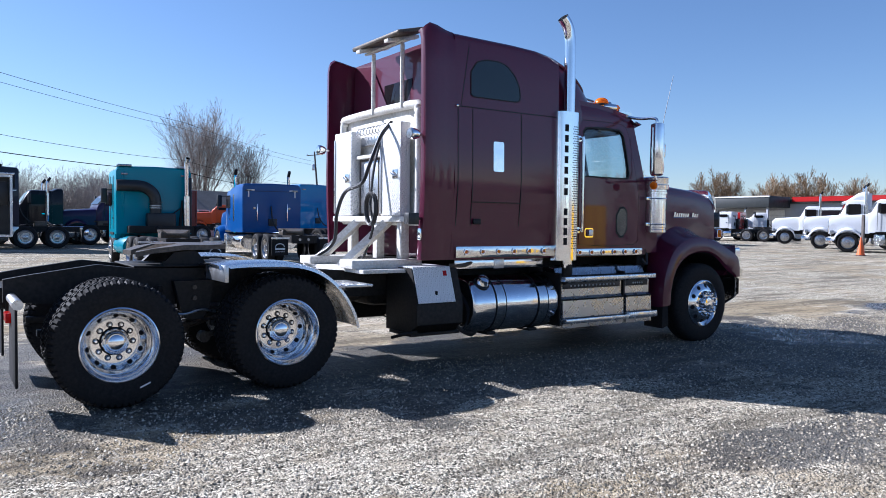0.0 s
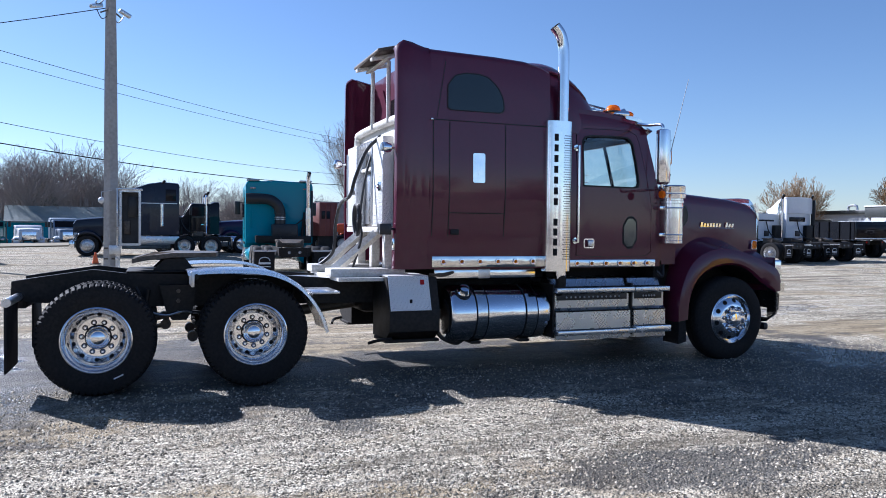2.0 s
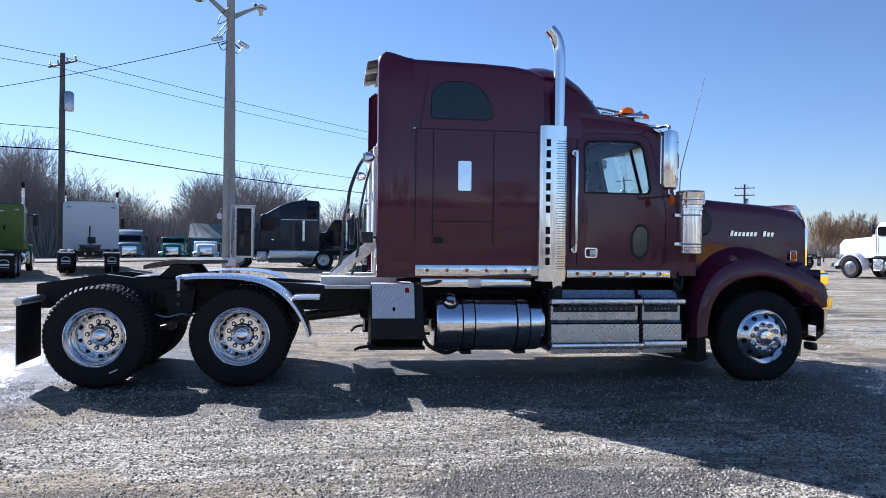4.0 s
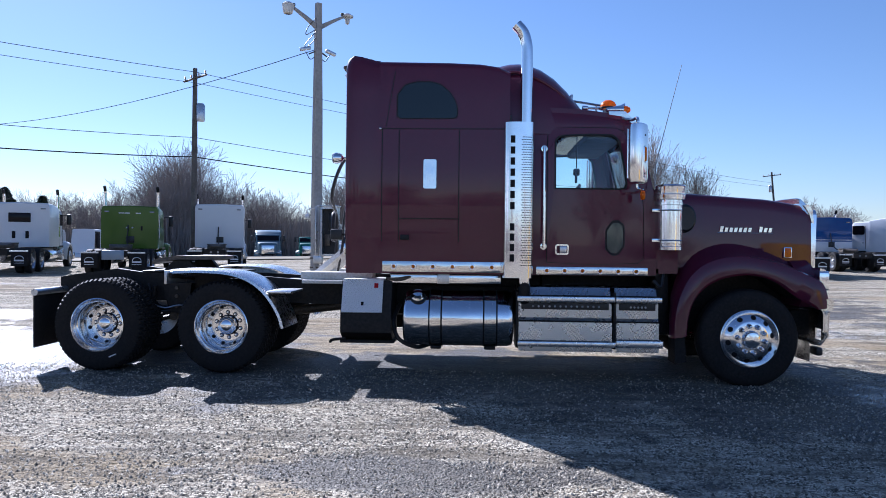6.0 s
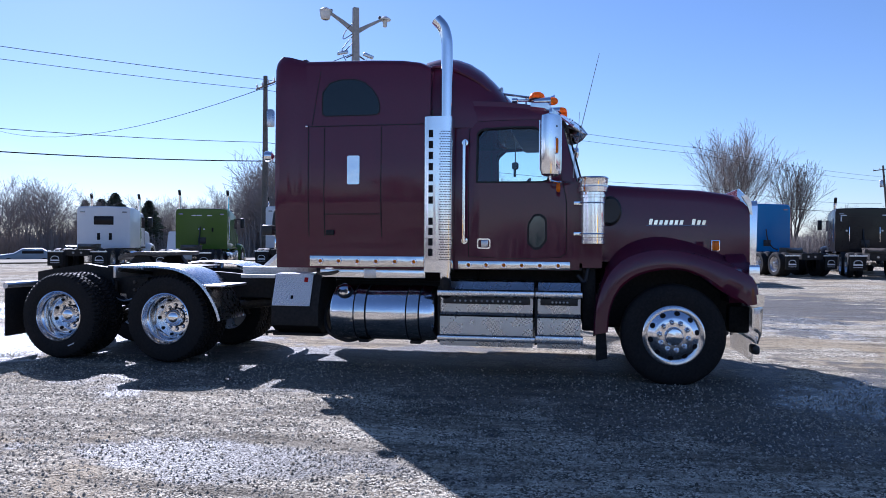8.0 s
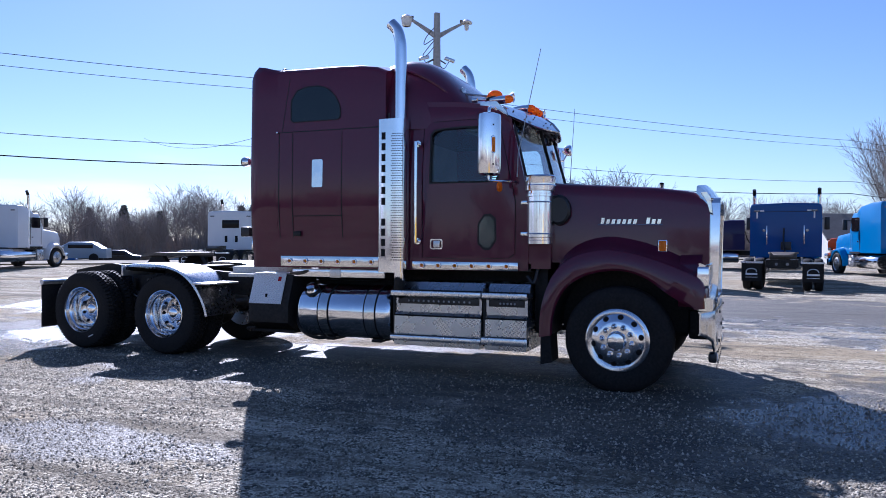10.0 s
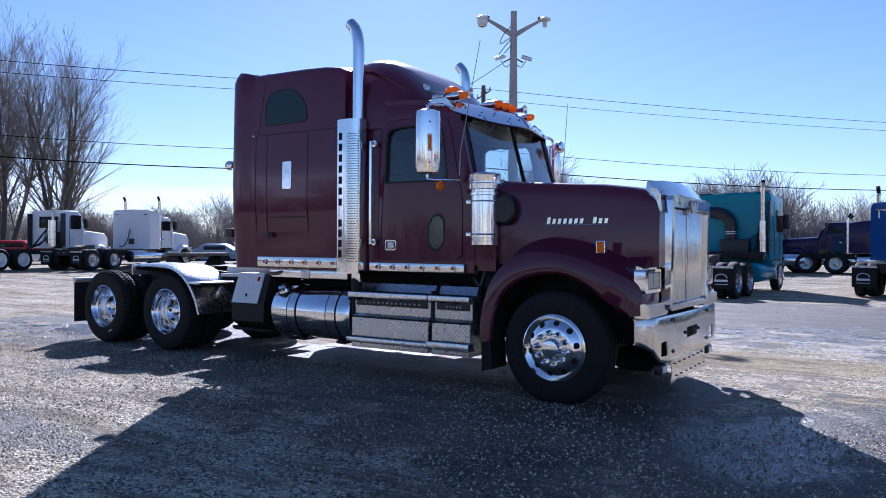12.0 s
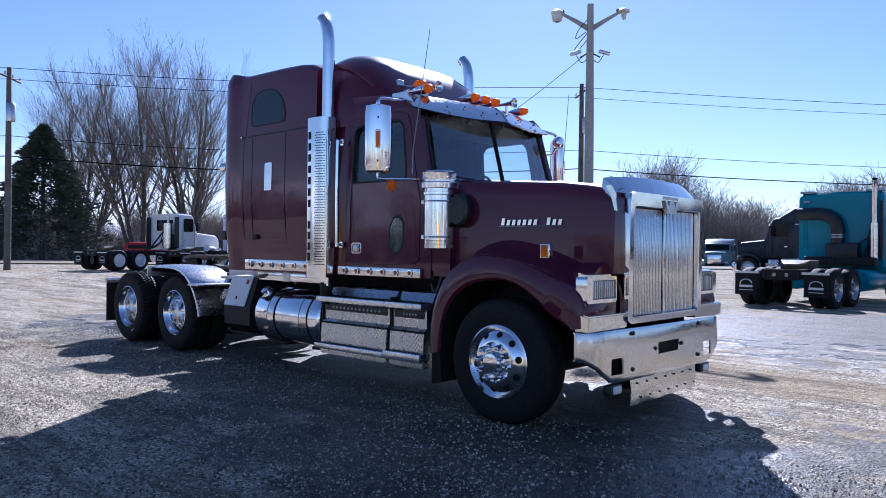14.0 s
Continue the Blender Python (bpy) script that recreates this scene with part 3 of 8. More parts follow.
for s in (-1, 1):
    cols = [0.03, 0.25, 0.5, 0.75, 0.93]
    bm = bmesh.new()
    grid = [[shield(s * c * (1 - 0.05 * k), k) for c in cols] for k in (0, 0.25, 0.5, 0.75, 1)]
    rows = [[bm.verts.new(p) for p in r] for r in grid]
    for a, b in zip(rows, rows[1:]):
        for i in range(4):
            bm.faces.new((a[i], a[i + 1], b[i + 1], b[i]))
    p = part("windshield_pane", bm, SHIELD, truck)
    p.visible_shadow = False
    bm = bmesh.new()
    loop = [shield(s * 0.0, k / 4) for k in range(5)] + [shield(s * c * 0.96, 1.02) for c in (0.3, 0.6, 0.9)] + [shield(s * (0.985 - 0.05 * k / 4), k / 4) for k in (4, 3, 2, 1, 0)] + [shield(s * c, -0.02) for c in (0.7, 0.4, 0.1)]
    tube(bm, loop + [loop[0]], 0.022, 6)
    part("windshield_seal", bm, SEAM, truck)
    # corner pillar, from cowl to roof
    bm = bmesh.new()
    rings = []
    for k in (-0.05, 0.25, 0.5, 0.75, 1.06):
        c = shield(s * (0.985 - 0.05 * k), k)
        x1 = -1.03 - 0.16 * max(k, 0)
        o = s * cab_y(x1, c.z)
        rings.append([c + Vector((0.015, 0, 0)), c + Vector((-0.03, -s * 0.03, 0)), Vector((x1 - 0.1, o - s * 0.06, c.z)), Vector((x1 - 0.1, o, c.z)), Vector((x1 + 0.0, o - s * 0.002, c.z)), Vector((c.x - 0.02, c.y + s * 0.06, c.z))])
    loft(bm, rings)
    part("corner_pillar", bm, MAROON, truck)
    # wiper
    bm = bmesh.new()
    a, b = shield(s * 0.15, 0.0) + Vector((0.04, 0, 0)), shield(s * 0.75, 0.05) + Vector((0.05, 0, 0))
    tube(bm, [a, b], 0.008, 6)
    part("wiper", bm, BLACK_PL, truck)

# bright sun visor over the windshield: two sheets that meet in a raised seam
visor = None
TOP_IN, LIP_IN = Vector((-1.07, 0, 2.955)), Vector((-0.90, 0, 2.795))
for s in (-1, 1):
    top_out, lip_out = Vector((-1.35, s * 0.85, 3.0)), Vector((-1.18, s * 1.14, 2.83))
    bm = bmesh.new()
    rings = []
    for k in range(7):
        u = k / 6
        a, b = TOP_IN.lerp(top_out, u), LIP_IN.lerp(lip_out, u)
        a.x += 0.10 * u * (1 - u)
        b.x += 0.13 * u * (1 - u)
        b.z -= 0.035 * math.sin(math.pi * u)
        up = Vector((0.6, 0, 0.8))
        m = a.lerp(b, 0.5) + up * 0.018
        e = b + Vector((-0.012, 0, -0.010))
        rings.append([a - up * 0.006, a, m, b, e, m - up * 0.008])
    loft(bm, rings)
    if visor is None:
        visor = part("sun_visor", bm, STAINLESS, truck, "bright stainless drop visor in two halves")
    else:
        part("visor_half", bm, STAINLESS, visor)
    for k in range(5):
        u = 0.08 + 0.2 * k
        p = TOP_IN.lerp(top_out, u).lerp(LIP_IN.lerp(lip_out, u), 0.55 + 0.2 * (k % 2)) + Vector((0.10 * u * (1 - u) + 0.012, 0, 0.012))
        bm = bmesh.new()
        bmesh.ops.create_uvsphere(bm, u_segments=8, v_segments=5, radius=0.009, matrix=Matrix.Translation(p))
        part("rivet", bm, BLACK_PL, visor)
    for y, x1 in ((0.30, -0.96), (0.72, -1.05)):
        part("visor_brace", tube(bmesh.new(), [(-1.16, s * y, 2.86), (x1, s * y, 2.80)], 0.012, 6), BRUSHED, visor)
    bm = bmesh.new()
    prism(bm, [(-1.52, 2.965), (-1.52, 3.0), (-1.34, 3.0), (-1.24, 2.90), (-1.20, 2.84), (-1.26, 2.86), (-1.36, 2.94)], "y", s * 1.055, s * 1.075)
    part("visor_side", bm, STAINLESS, truck)
part("visor_seam", tube(bmesh.new(), [TOP_IN + Vector((0.004, 0, 0.004)), TOP_IN.lerp(LIP_IN, 0.5) + Vector((0.014, 0, 0.016)), LIP_IN + Vector((0.002, 0, 0.002))], 0.008, 6), STAINLESS, visor)

# roof lamps, horns, beacons
def bullet_lamp(x, y, z):
    bm = bmesh.new()
    revolve(bm, [(0.0, 0.07), (0.025, 0.06), (0.042, 0.03), (0.045, 0.0), (0.045, -0.02)], axis="x", seg=14)
    bmesh.ops.translate(bm, verts=bm.verts, vec=(x, y, z))
    lamp = part("roof_lamp", bm, AMBER, truck)
    bm = bmesh.new()
    revolve(bm, [(0.047, -0.015), (0.046, -0.1), (0.03, -0.2), (0.0, -0.23)], axis="x", seg=14)
    bmesh.ops.translate(bm, verts=bm.verts, vec=(x, y, z))
    part("lamp_shell", bm, CHROME, lamp)


for y in (-0.80, -0.17, 0.0, 0.17, 0.80):
    bullet_lamp(-1.21 - 0.15 * (y / 1.05) ** 2, y, 3.065)


def horn(x, y, z, length):
    bm = bmesh.new()
    revolve(bm, [(0.0, -0.03), (0.03, -0.02), (0.05, 0.0), (0.058, -0.004), (0.035, -0.05), (0.02, -0.14), (0.014, -length), (0.03, -length - 0.01), (0.03, -length - 0.07), (0, -length - 0.075)], axis="x", seg=14)
    bmesh.ops.translate(bm, verts=bm.verts, vec=(x, y, z))
    tube(bm, [(x - length * 0.4, y, z - 0.01), (x - length * 0.4, y, z - 0.1)], 0.012, 6)
    part("air_horn", bm, CHROME, truck)


horn(-1.27, -0.66, 3.11, 0.42)
horn(-1.22, 0.54, 3.115, 0.30)


def beacon(x, y, z):
    bm = bmesh.new()
    revolve(bm, [(0.10, 0.0), (0.10, 0.02), (0.09, 0.025), (0.09, 0.0)], axis="z", seg=20)
    bmesh.ops.translate(bm, verts=bm.verts, vec=(x, y, z))
    base = part("beacon", bm, BLACK_PL, truck)
    bm = bmesh.new()
    revolve(bm, [(0.092, 0.02), (0.09, 0.045), (0.074, 0.08), (0.044, 0.10), (0.0, 0.105)], axis="z", seg=20)
    bmesh.ops.translate(bm, verts=bm.verts, vec=(x, y, z))
    part("beacon_dome", bm, AMBER, base)


beacon(-1.47, -0.72, 3.085)
part("beacon_foot", B(-1.53, -1.41, -0.76, -0.68, 2.99, 3.09, 0.01), BRUSHED, truck)
bm = bmesh.new()
tube(bm, [(-1.87, -0.62, 3.20), (-1.55, -0.66, 3.14)], 0.014, 6)
box(bm, -1.90, -1.87, -0.67, -0.57, 3.14, 3.27, 0.008)
tube(bm, [(-1.6, -0.65, 3.15), (-1.6, -0.65, 3.0)], 0.01, 6)
part("work_lamp_arm", bm, BRUSHED, truck)

# whip aerials
SHED_GREY = surface("grey_fibreglass", (0.30, 0.31, 0.33), rough=0.6)
for s, tip in ((-1, (-0.79, -1.3, 3.46)), (1, (-1.0, 1.3, 3.3))):
    bm = bmesh.new()
    tube(bm, [(-1.05, s * 1.25, 2.16), (-1.04, s * 1.25, 2.4), tip], [0.007, 0.005, 0.003], 6)
    part("aerial", bm, SHED_GREY, truck)

# mirrors
for s in (-1, 1):
    bm = bmesh.new()
    rings = []
    for z, g in ((2.16, 0.6), (2.18, 0.9), (2.23, 1.0), (2.72, 1.0), (2.785, 0.94), (2.80, 0.6)):
        rings.append([(-1.285 + 0.075 * g * math.cos(t) + (0.02 if math.cos(t) > 0 else 0), s * 1.47 + 0.125 * g * math.sin(t), z) for t in [2 * math.pi * k / 20 for k in range(20)]])
    loft(bm, rings)
    mir = part("mirror", bm, CHROME, truck, "chrome-backed upright wing mirror")
    part("mirror_face", B(-1.345, -1.335, s * 1.47 - 0.10, s * 1.47 + 0.10, 2.22, 2.74), CHROME, mir)
    for nm, hw, hh, x1, mt in (("mirror_lamp_bezel", 0.027, 0.092, -1.186, CHROME), ("mirror_lamp", 0.019, 0.078, -1.180, AMBER)):
        bm = bmesh.new()
        ring = rounded(-hw, hw, -hh, hh, hw * 0.95, 4)
        loft(bm, [[(q, s * 1.47 + u, 2.47 + v) for u, v in ring] for q in (-1.215, x1 - 0.006)] + [[(x1, s * 1.47 + u * 0.75, 2.47 + v * 0.92) for u, v in ring]])
        part(nm, bm, mt, mir)
    for z in (2.67, 2.27):
        part("mirror_bolt", B(-1.20, -1.187, s * 1.47 - 0.007, s * 1.47 + 0.007, z - 0.008, z + 0.008), INK, mir)
    mir.matrix_basis = Matrix.Translation((-1.285, s * 1.47, 0)) @ Matrix.Rotation(radians(44 * s), 4, "Z") @ Matrix.Translation((1.285, -s * 1.47, 0))
    bm = bmesh.new()
    tube(bm, smooth_path([(-1.36, s * 1.05, 2.92), (-1.30, s * 1.2, 2.885), (-1.285, s * 1.40, 2.87), (-1.285, s * 1.47, 2.84), (-1.285, s * 1.47, 2.76)], 5), 0.018, 8)
    part("mirror_arm", bm, CHROME, truck)
    bm = bmesh.new()
    tube(bm, smooth_path([(-1.285, s * 1.47, 2.22), (-1.285, s * 1.47, 2.13), (-1.25, s * 1.44, 2.11), (-1.15, s * 1.2, 2.12), (-1.1, s * 1.08, 2.12)], 5), 0.014, 8)
    part("mirror_arm", bm, CHROME, truck)
    bm = bmesh.new()
    revolve(bm, [(0.0, 0.02), (0.045, 0.015), (0.05, 0), (0.045, -0.02), (0, -0.03)], axis="x", seg=16)
    bmesh.ops.translate(bm, verts=bm.verts, vec=(-1.2, s * 1.37, 2.05))
    part("signal_lamp", bm, AMBER, truck)
# spot lamp by the driver's pillar
bm = bmesh.new()
revolve(bm, [(0.0, 0.03), (0.06, 0.02), (0.075, 0), (0.07, -0.05), (0.03, -0.1), (0, -0.11)], axis="x", seg=18)
bmesh.ops.translate(bm, verts=bm.verts, vec=(-1.03, 1.17, 2.72))
tube(bm, [(-1.08, 1.17, 2.66), (-1.12, 1.14, 2.58), (-1.17, 1.06, 2.57)], 0.012, 6)
part("spot_lamp", bm, CHROME, truck)

# ---- exhaust stacks with heat guards ----
for s in (-1, 1):
    sy = s * 1.15
    bm = bmesh.new()
    tube(bm, smooth_path([(-2.44, sy, 1.05), (-2.44, sy, 2.6), (-2.44, sy, 3.2), (-2.44, sy, 3.62), (-2.455, sy, 3.76), (-2.49, sy, 3.86), (-2.56, sy, 3.94)], 5), 0.066, 22, cap=False)
    stack = part("exhaust_pipe", bm, CHROME, truck, "tall chrome exhaust pipe with a curved tip")
    bm = bmesh.new()
    bmesh.ops.create_circle(bm, cap_ends=True, segments=20, radius=0.062)
    bmesh.ops.transform(bm, matrix=Matrix.Translation((-2.545, sy, 3.925)) @ Matrix.Rotation(radians(-42), 4, "Y"), verts=bm.verts)
    part("pipe_mouth", bm, INK, stack)
    bm = bmesh.new()
    R, D, cx, cy = 0.168, 0.125, -2.52, s * 1.155

    def on_guard(t, lift, z):
        """A flat-fronted, round-cornered shield; t in radians, 90 degrees outward."""
        c, q = math.cos(t), math.sin(t)
        return (cx + (R + lift) * math.copysign(abs(c) ** 0.6, c), cy + s * (D + lift) * math.copysign(abs(q) ** 0.6, q), z)

    rings = []
    arc = [radians(a) for a in range(-8, 190, 9)]
    for z in (1.14, 1.6, 2.2, 2.85):
        rings.append([on_guard(t, 0, z) for t in arc] + [on_guard(t, -0.012, z) for t in reversed(arc)])
    loft(bm, rings)
    guard = part("heat_guard", bm, CHROME, truck, "polished flat-fronted heat guard with slots and upright dark marks", 50)
    # slotted half
    bm = bmesh.new()

    def turn(dx):
        return math.acos(math.copysign(min(1, abs(dx) / R) ** (1 / 0.6), dx))

    for row in range(52):
        z = 1.28 + row * 0.0275
        for col in range(5):
            dx = 0.035 + 0.027 * col + (0.0135 if row % 2 else 0)
            a, b = turn(dx - 0.009), turn(min(dx + 0.009, R - 0.001))
            p0, p1 = on_guard(a, 0.0015, z), on_guard(b, 0.0015, z)
            bm.faces.new([bm.verts.new((p[0], p[1], p[2] + e)) for p, e in ((p0, -0.005), (p1, -0.005), (p1, 0.005), (p0, 0.005))])
    slots = part("perforation", bm, INK, guard)
    slots["kind"] = "stuff"
    # a column of dark upright marks
    for z in (2.66, 2.54, 2.42, 2.298, 2.176, 2.054, 1.932, 1.70, 1.588, 1.474, 1.36):
        bm = bmesh.new()
        rows = []
        for dx in (-0.092, -0.068, -0.044):
            t = turn(dx)
            rows.append([on_guard(t, l, q) for l, q in ((0.003, z - 0.04), (0.003, z + 0.04), (-0.004, z + 0.04), (-0.004, z - 0.04))])
        loft(bm, rows)
        part("dark_mark", bm, INK, guard)
    bm = bmesh.new()
    tube(bm, smooth_path([(-2.44, sy, 1.15), (-2.44, sy, 0.95), (-2.44, s * 1.0, 0.86), (-2.44, s * 0.6, 0.84)], 4), 0.062, 14)
    part("exhaust_elbow", bm, BLACK, truck)

# ---- air cleaners ----
for s in (-1, 1):
    cx, cy = -0.845, s * 1.10
    bm = bmesh.new()
    revolve(bm, [(0.0, 1.46), (0.128, 1.46), (0.138, 1.465), (0.138, 1.50), (0.134, 1.505), (0.134, 1.53), (0.138, 1.535), (0.138, 1.955), (0.15, 1.96), (0.15, 1.985), (0.14, 1.99), (0.14, 2.015)], (cx, cy, 0), "z", 32)
    ac = part("air_cleaner", bm, CHROME, truck, "polished cylindrical air cleaner with a ribbed cap")
    bm = bmesh.new()
    revolve(bm, [(0.145, 2.015), (0.166, 2.02), (0.168, 2.07), (0.16, 2.08), (0.16, 2.15), (0.166, 2.165), (0.15, 2.18), (0, 2.185)], (cx, cy, 0), "z", 32)
    part("cleaner_cap", bm, POLISHED, ac)
    for z in (1.57, 1.90):
        bm = bmesh.new()
        revolve(bm, [(0.141, z - 0.008), (0.144, z), (0.141, z + 0.008)], (cx, cy, 0), "z", 32)
        box(bm, cx - 0.2, cx - 0.12, cy - 0.03, cy + 0.03, z - 0.02, z + 0.02, 0.004)
        part("cleaner_band", bm, CHROME, ac)
    bm = bmesh.new()
    revolve(bm, [(0.0, 0.0), (0.10, 0.0), (0.12, 0.02), (0.125, 0.06), (0.11, 0.1), (0.11, 0.25)], axis="y", seg=20)
    for v in bm.verts:
        v.co = Vector((-0.66 + v.co.x, s * (1.06 - v.co.y), 1.82 + v.co.z * 1.3))
    part("intake_boot", bm, BLACK_PL, truck)

# ---- bonnet ----
def hood_half(x):
    return 0.975 - 0.115 * (x + 0.75)


def hood_top(x):
    return 2.115 - 0.06 * (x + 0.75) - 0.05 * sstep(x, 0.3, 0.9)


bm = bmesh.new()
rings = []
for x in (-0.74, -0.6, -0.3, 0.0, 0.3, 0.55, 0.72, 0.82):
    h, z = hood_half(x), hood_top(x)
    pts = [(-h, 1.27), (-h, 1.35), (-h + 0.005, 1.6), (-h + 0.018, z - 0.14), (-h + 0.028, z - 0.06), (-h + 0.055, z - 0.02), (-h + 0.10, z), (-h + 0.25, z + 0.008), (-h * 0.35, z + 0.02), (-0.12, z + 0.03), (0, z + 0.033)]
    pts += [(-y, q) for y, q in reversed(pts[:-1])]
    rings.append([(x, y, q) for y, q in pts])
loft(bm, rings)
hood = part("bonnet", bm, MAROON, truck)
for s in (-1, 1):
    part("inner_panel", B(-0.7, 0.78, min(s * 0.56, s * 0.60), max(s * 0.56, s * 0.60), 0.55, 1.27), BLACK, truck)
# rib above the wheel arch joining side to mudguard
for s in (-1, 1):
    # makers' plate: a slanting row of small bright bars
    for k in range(11):
        x = -0.245 + 0.054 * k + (0.02 if k > 6 else 0)
        if k == 7:
            continue
        hgt = 0.062 if k in (0, 8) else 0.048
        bm = bmesh.new()
        yy = s * (hood_half(x) - 0.003)
        prism(bm, [(x, 1.675), (x + 0.034, 1.675), (x + 0.045, 1.675 + hgt), (x + 0.011, 1.675 + hgt)], "y", min(yy, yy + s * 0.008), max(yy, yy + s * 0.008))
        part("bright_bar", bm, POLISHED, hood)
    bm = bmesh.new()
    tube(bm, [(-0.27, s * (hood_half(-0.27) + 0.001), 1.664), (0.37, s * (hood_half(0.37) + 0.001), 1.664)], 0.004, 6)
    part("bright_line", bm, POLISHED, hood)

# mudguards over the front wheels: outer edge and lip as two arches
ARCH_O = [(-0.83, 0.50), (-0.825, 0.72), (-0.78, 0.95), (-0.67, 1.19), (-0.49, 1.35), (-0.2, 1.43), (0.1, 1.40), (0.36, 1.33), (0.62, 1.235), (0.78, 1.15), (0.83, 1.0), (0.83, 0.86)]
ARCH_I = [(-0.68, 0.53), (-0.665, 0.72), (-0.61, 0.90), (-0.51, 1.04), (-0.34, 1.145), (-0.12, 1.195), (0.08, 1.19), (0.27, 1.12), (0.42, 1.01), (0.56, 0.92), (0.66, 0.87), (0.70, 0.84)]
for s in (-1, 1):
    po = smooth_path([(x, 0, z) for x, z in ARCH_O], 3)
    pi = smooth_path([(x, 0, z) for x, z in ARCH_I], 3)
    bm = bmesh.new()
    rings = []
    for k, (o, i) in enumerate(zip(po, pi)):
        f = k / (len(po) - 1)
        hx = min(hood_half(max(-0.74, min(0.8, o.x))), 1.0)
        up = 0.16 * math.sin(math.pi * min(1, f * 1.05)) ** 0.8
        n = Vector((o.x - i.x, 0, o.z - i.z)).normalized()
        root = Vector((o.x * 0.97, s * (hx - 0.06), o.z + up))
        mid = Vector((o.x, s * (hx + 0.09), o.z + 0.035 * up / 0.16))
        sh = Vector((o.x, s * 1.17, o.z - 0.01))
        e1 = o.lerp(i, 0.12) + Vector((0, s * 1.235, 0))
        e2 = o.lerp(i, 0.45) + Vector((0, s * 1.262, 0))
        e3 = o.lerp(i, 0.9) + Vector((0, s * 1.258, 0))
        e4 = Vector((i.x, s * 1.235, i.z))
        u1 = Vector((i.x, s * 1.17, i.z)) + n * 0.06
        u2 = Vector((i.x, s * 0.86, i.z)) + n * 0.06
        rings.append([root, mid, sh, e1, e2, e3, e4, u1, u2])
    loft(bm, rings)
    part("mudguard", bm, MAROON, truck)
    bm = bmesh.new()
    loft(bm, [[(i.x * 1.01, s * 1.215, i.z + 0.006), (i.x * 1.01, s * 0.72, i.z + 0.006), (i.x * 1.03, s * 0.72, i.z + 0.03), (i.x * 1.03, s * 1.215, i.z + 0.03)] for i in pi])
    part("wheel_well", bm, BLACK, truck)
    # front end of the mudguard that carries the headlamp
    bm = bmesh.new()
    prism(bm, [(s * 0.645, 0.86), (s * 1.13, 0.86), (s * 1.19, 0.92), (s * 1.18, 1.10), (s * 1.10, 1.22), (s * 0.9, 1.33), (s * 0.645, 1.42)], "x", 0.55, 0.758)
    part("lamp_nacelle", bm, MAROON, truck)
    bm = bmesh.new()
    prism(bm, [(-0.80, 0.52), (-0.70, 0.53), (-0.68, 0.25), (-0.80, 0.22)], "y", s * 0.92, s * 1.22)
    part("mud_flap", bm, RUBBER, truck)
    # side marker lamp on the mudguard
    bm = B(0.37, 0.44, min(s * 1.13, s * 1.19), max(s * 1.13, s * 1.19), 1.40, 1.50, 0.01)
    ml = part("side_lamp", bm, AMBER, truck)
    part("lamp_bezel", B(0.362, 0.448, min(s * 1.12, s * 1.18), max(s * 1.12, s * 1.18), 1.392, 1.508, 0.004), CHROME, ml)
    # headlamp: chrome bezel, two ribbed lenses, lid and shelf
    bm = bmesh.new()
    window_ring(bm, rounded(0.76, 1.215, 1.045, 1.255, 0.025), rounded(0.775, 1.13, 1.075, 1.225, 0.012), lambda p, d: (0.83 - d, s * p[0], p[1]), 0.10)
    hl = part("headlamp", bm, CHROME, truck, "rectangular twin headlamp in a chrome bezel")
    for y0 in (0.777, 0.955):
        lens = part("headlamp_lens", B(0.79, 0.815, min(s * y0, s * (y0 + 0.172)), max(s * y0, s * (y0 + 0.172)), 1.077, 1.223, 0.004), LENS, hl)
        rib = None
        for k in range(5):
            m = Matrix.Translation((0.817, s * (y0 + 0.022 + 0.032 * k), 1.15))
            if rib is None:
                rib = part("lens_rib", B(-0.004, 0.004, -0.006, 0.006, -0.065, 0.065, 0.002, 1), BRUSHED, lens)
                rib.matrix_basis = m
            else:
                again(rib, m, lens)
    bm = bmesh.new()
    prism(bm, [(0.74, 1.285), (0.76, 1.282), (0.80, 1.268), (0.80, 1.252), (0.74, 1.252)], "y", s * 0.80, s * 1.20)
    part("headlamp_lid", bm, CHROME, hl)
    part("headlamp_shelf", B(0.74, 0.81, min(s * 0.78, s * 1.21), max(s * 0.78, s * 1.21), 0.985, 1.045, 0.006), CHROME, hl)
    bm = bmesh.new()
    prism(bm, [(0.735, 0.83), (0.87, 0.83), (0.875, 0.95), (0.735, 0.975)], "y", s * 0.66, s * 1.245)
    bmesh.ops.bevel(bm, geom=bm.edges[:], offset=0.01, segments=2, affect="EDGES")
    part("bumper_end_cap", bm, STAINLESS, truck)

# radiator shell and grille
def shell_x(z):
    return 0.877 + 0.02 * (z - 0.9)


bm = bmesh.new()
outer = rounded(-0.70, 0.70, 0.86, 1.945, 0.07, 4)
inner = rounded(-0.625, 0.625, 0.915, 1.825, 0.03, 4)
window_ring(bm, outer, inner, lambda p, d: (shell_x(p[1]) + 0.02 - d, p[0], p[1]), 0.11)
bmesh.ops.bevel(bm, geom=bm.edges[:], offset=0.008, segments=2, affect="EDGES")
shell = part("grille_surround", bm, CHROME, truck, "polished square radiator surround")
part("grille_back", B(0.785, 0.805, -0.64, 0.64, 0.9, 1.84), INK, shell)
bar = B(0.835, 0.858, -0.0102, 0.0102, 0.915, 1.82, 0.007, 2)
first = part("grille_bar", bar, SLAT, shell)
first.matrix_basis = pose(0, -0.60, 0)
bar_rng = random.Random(12)
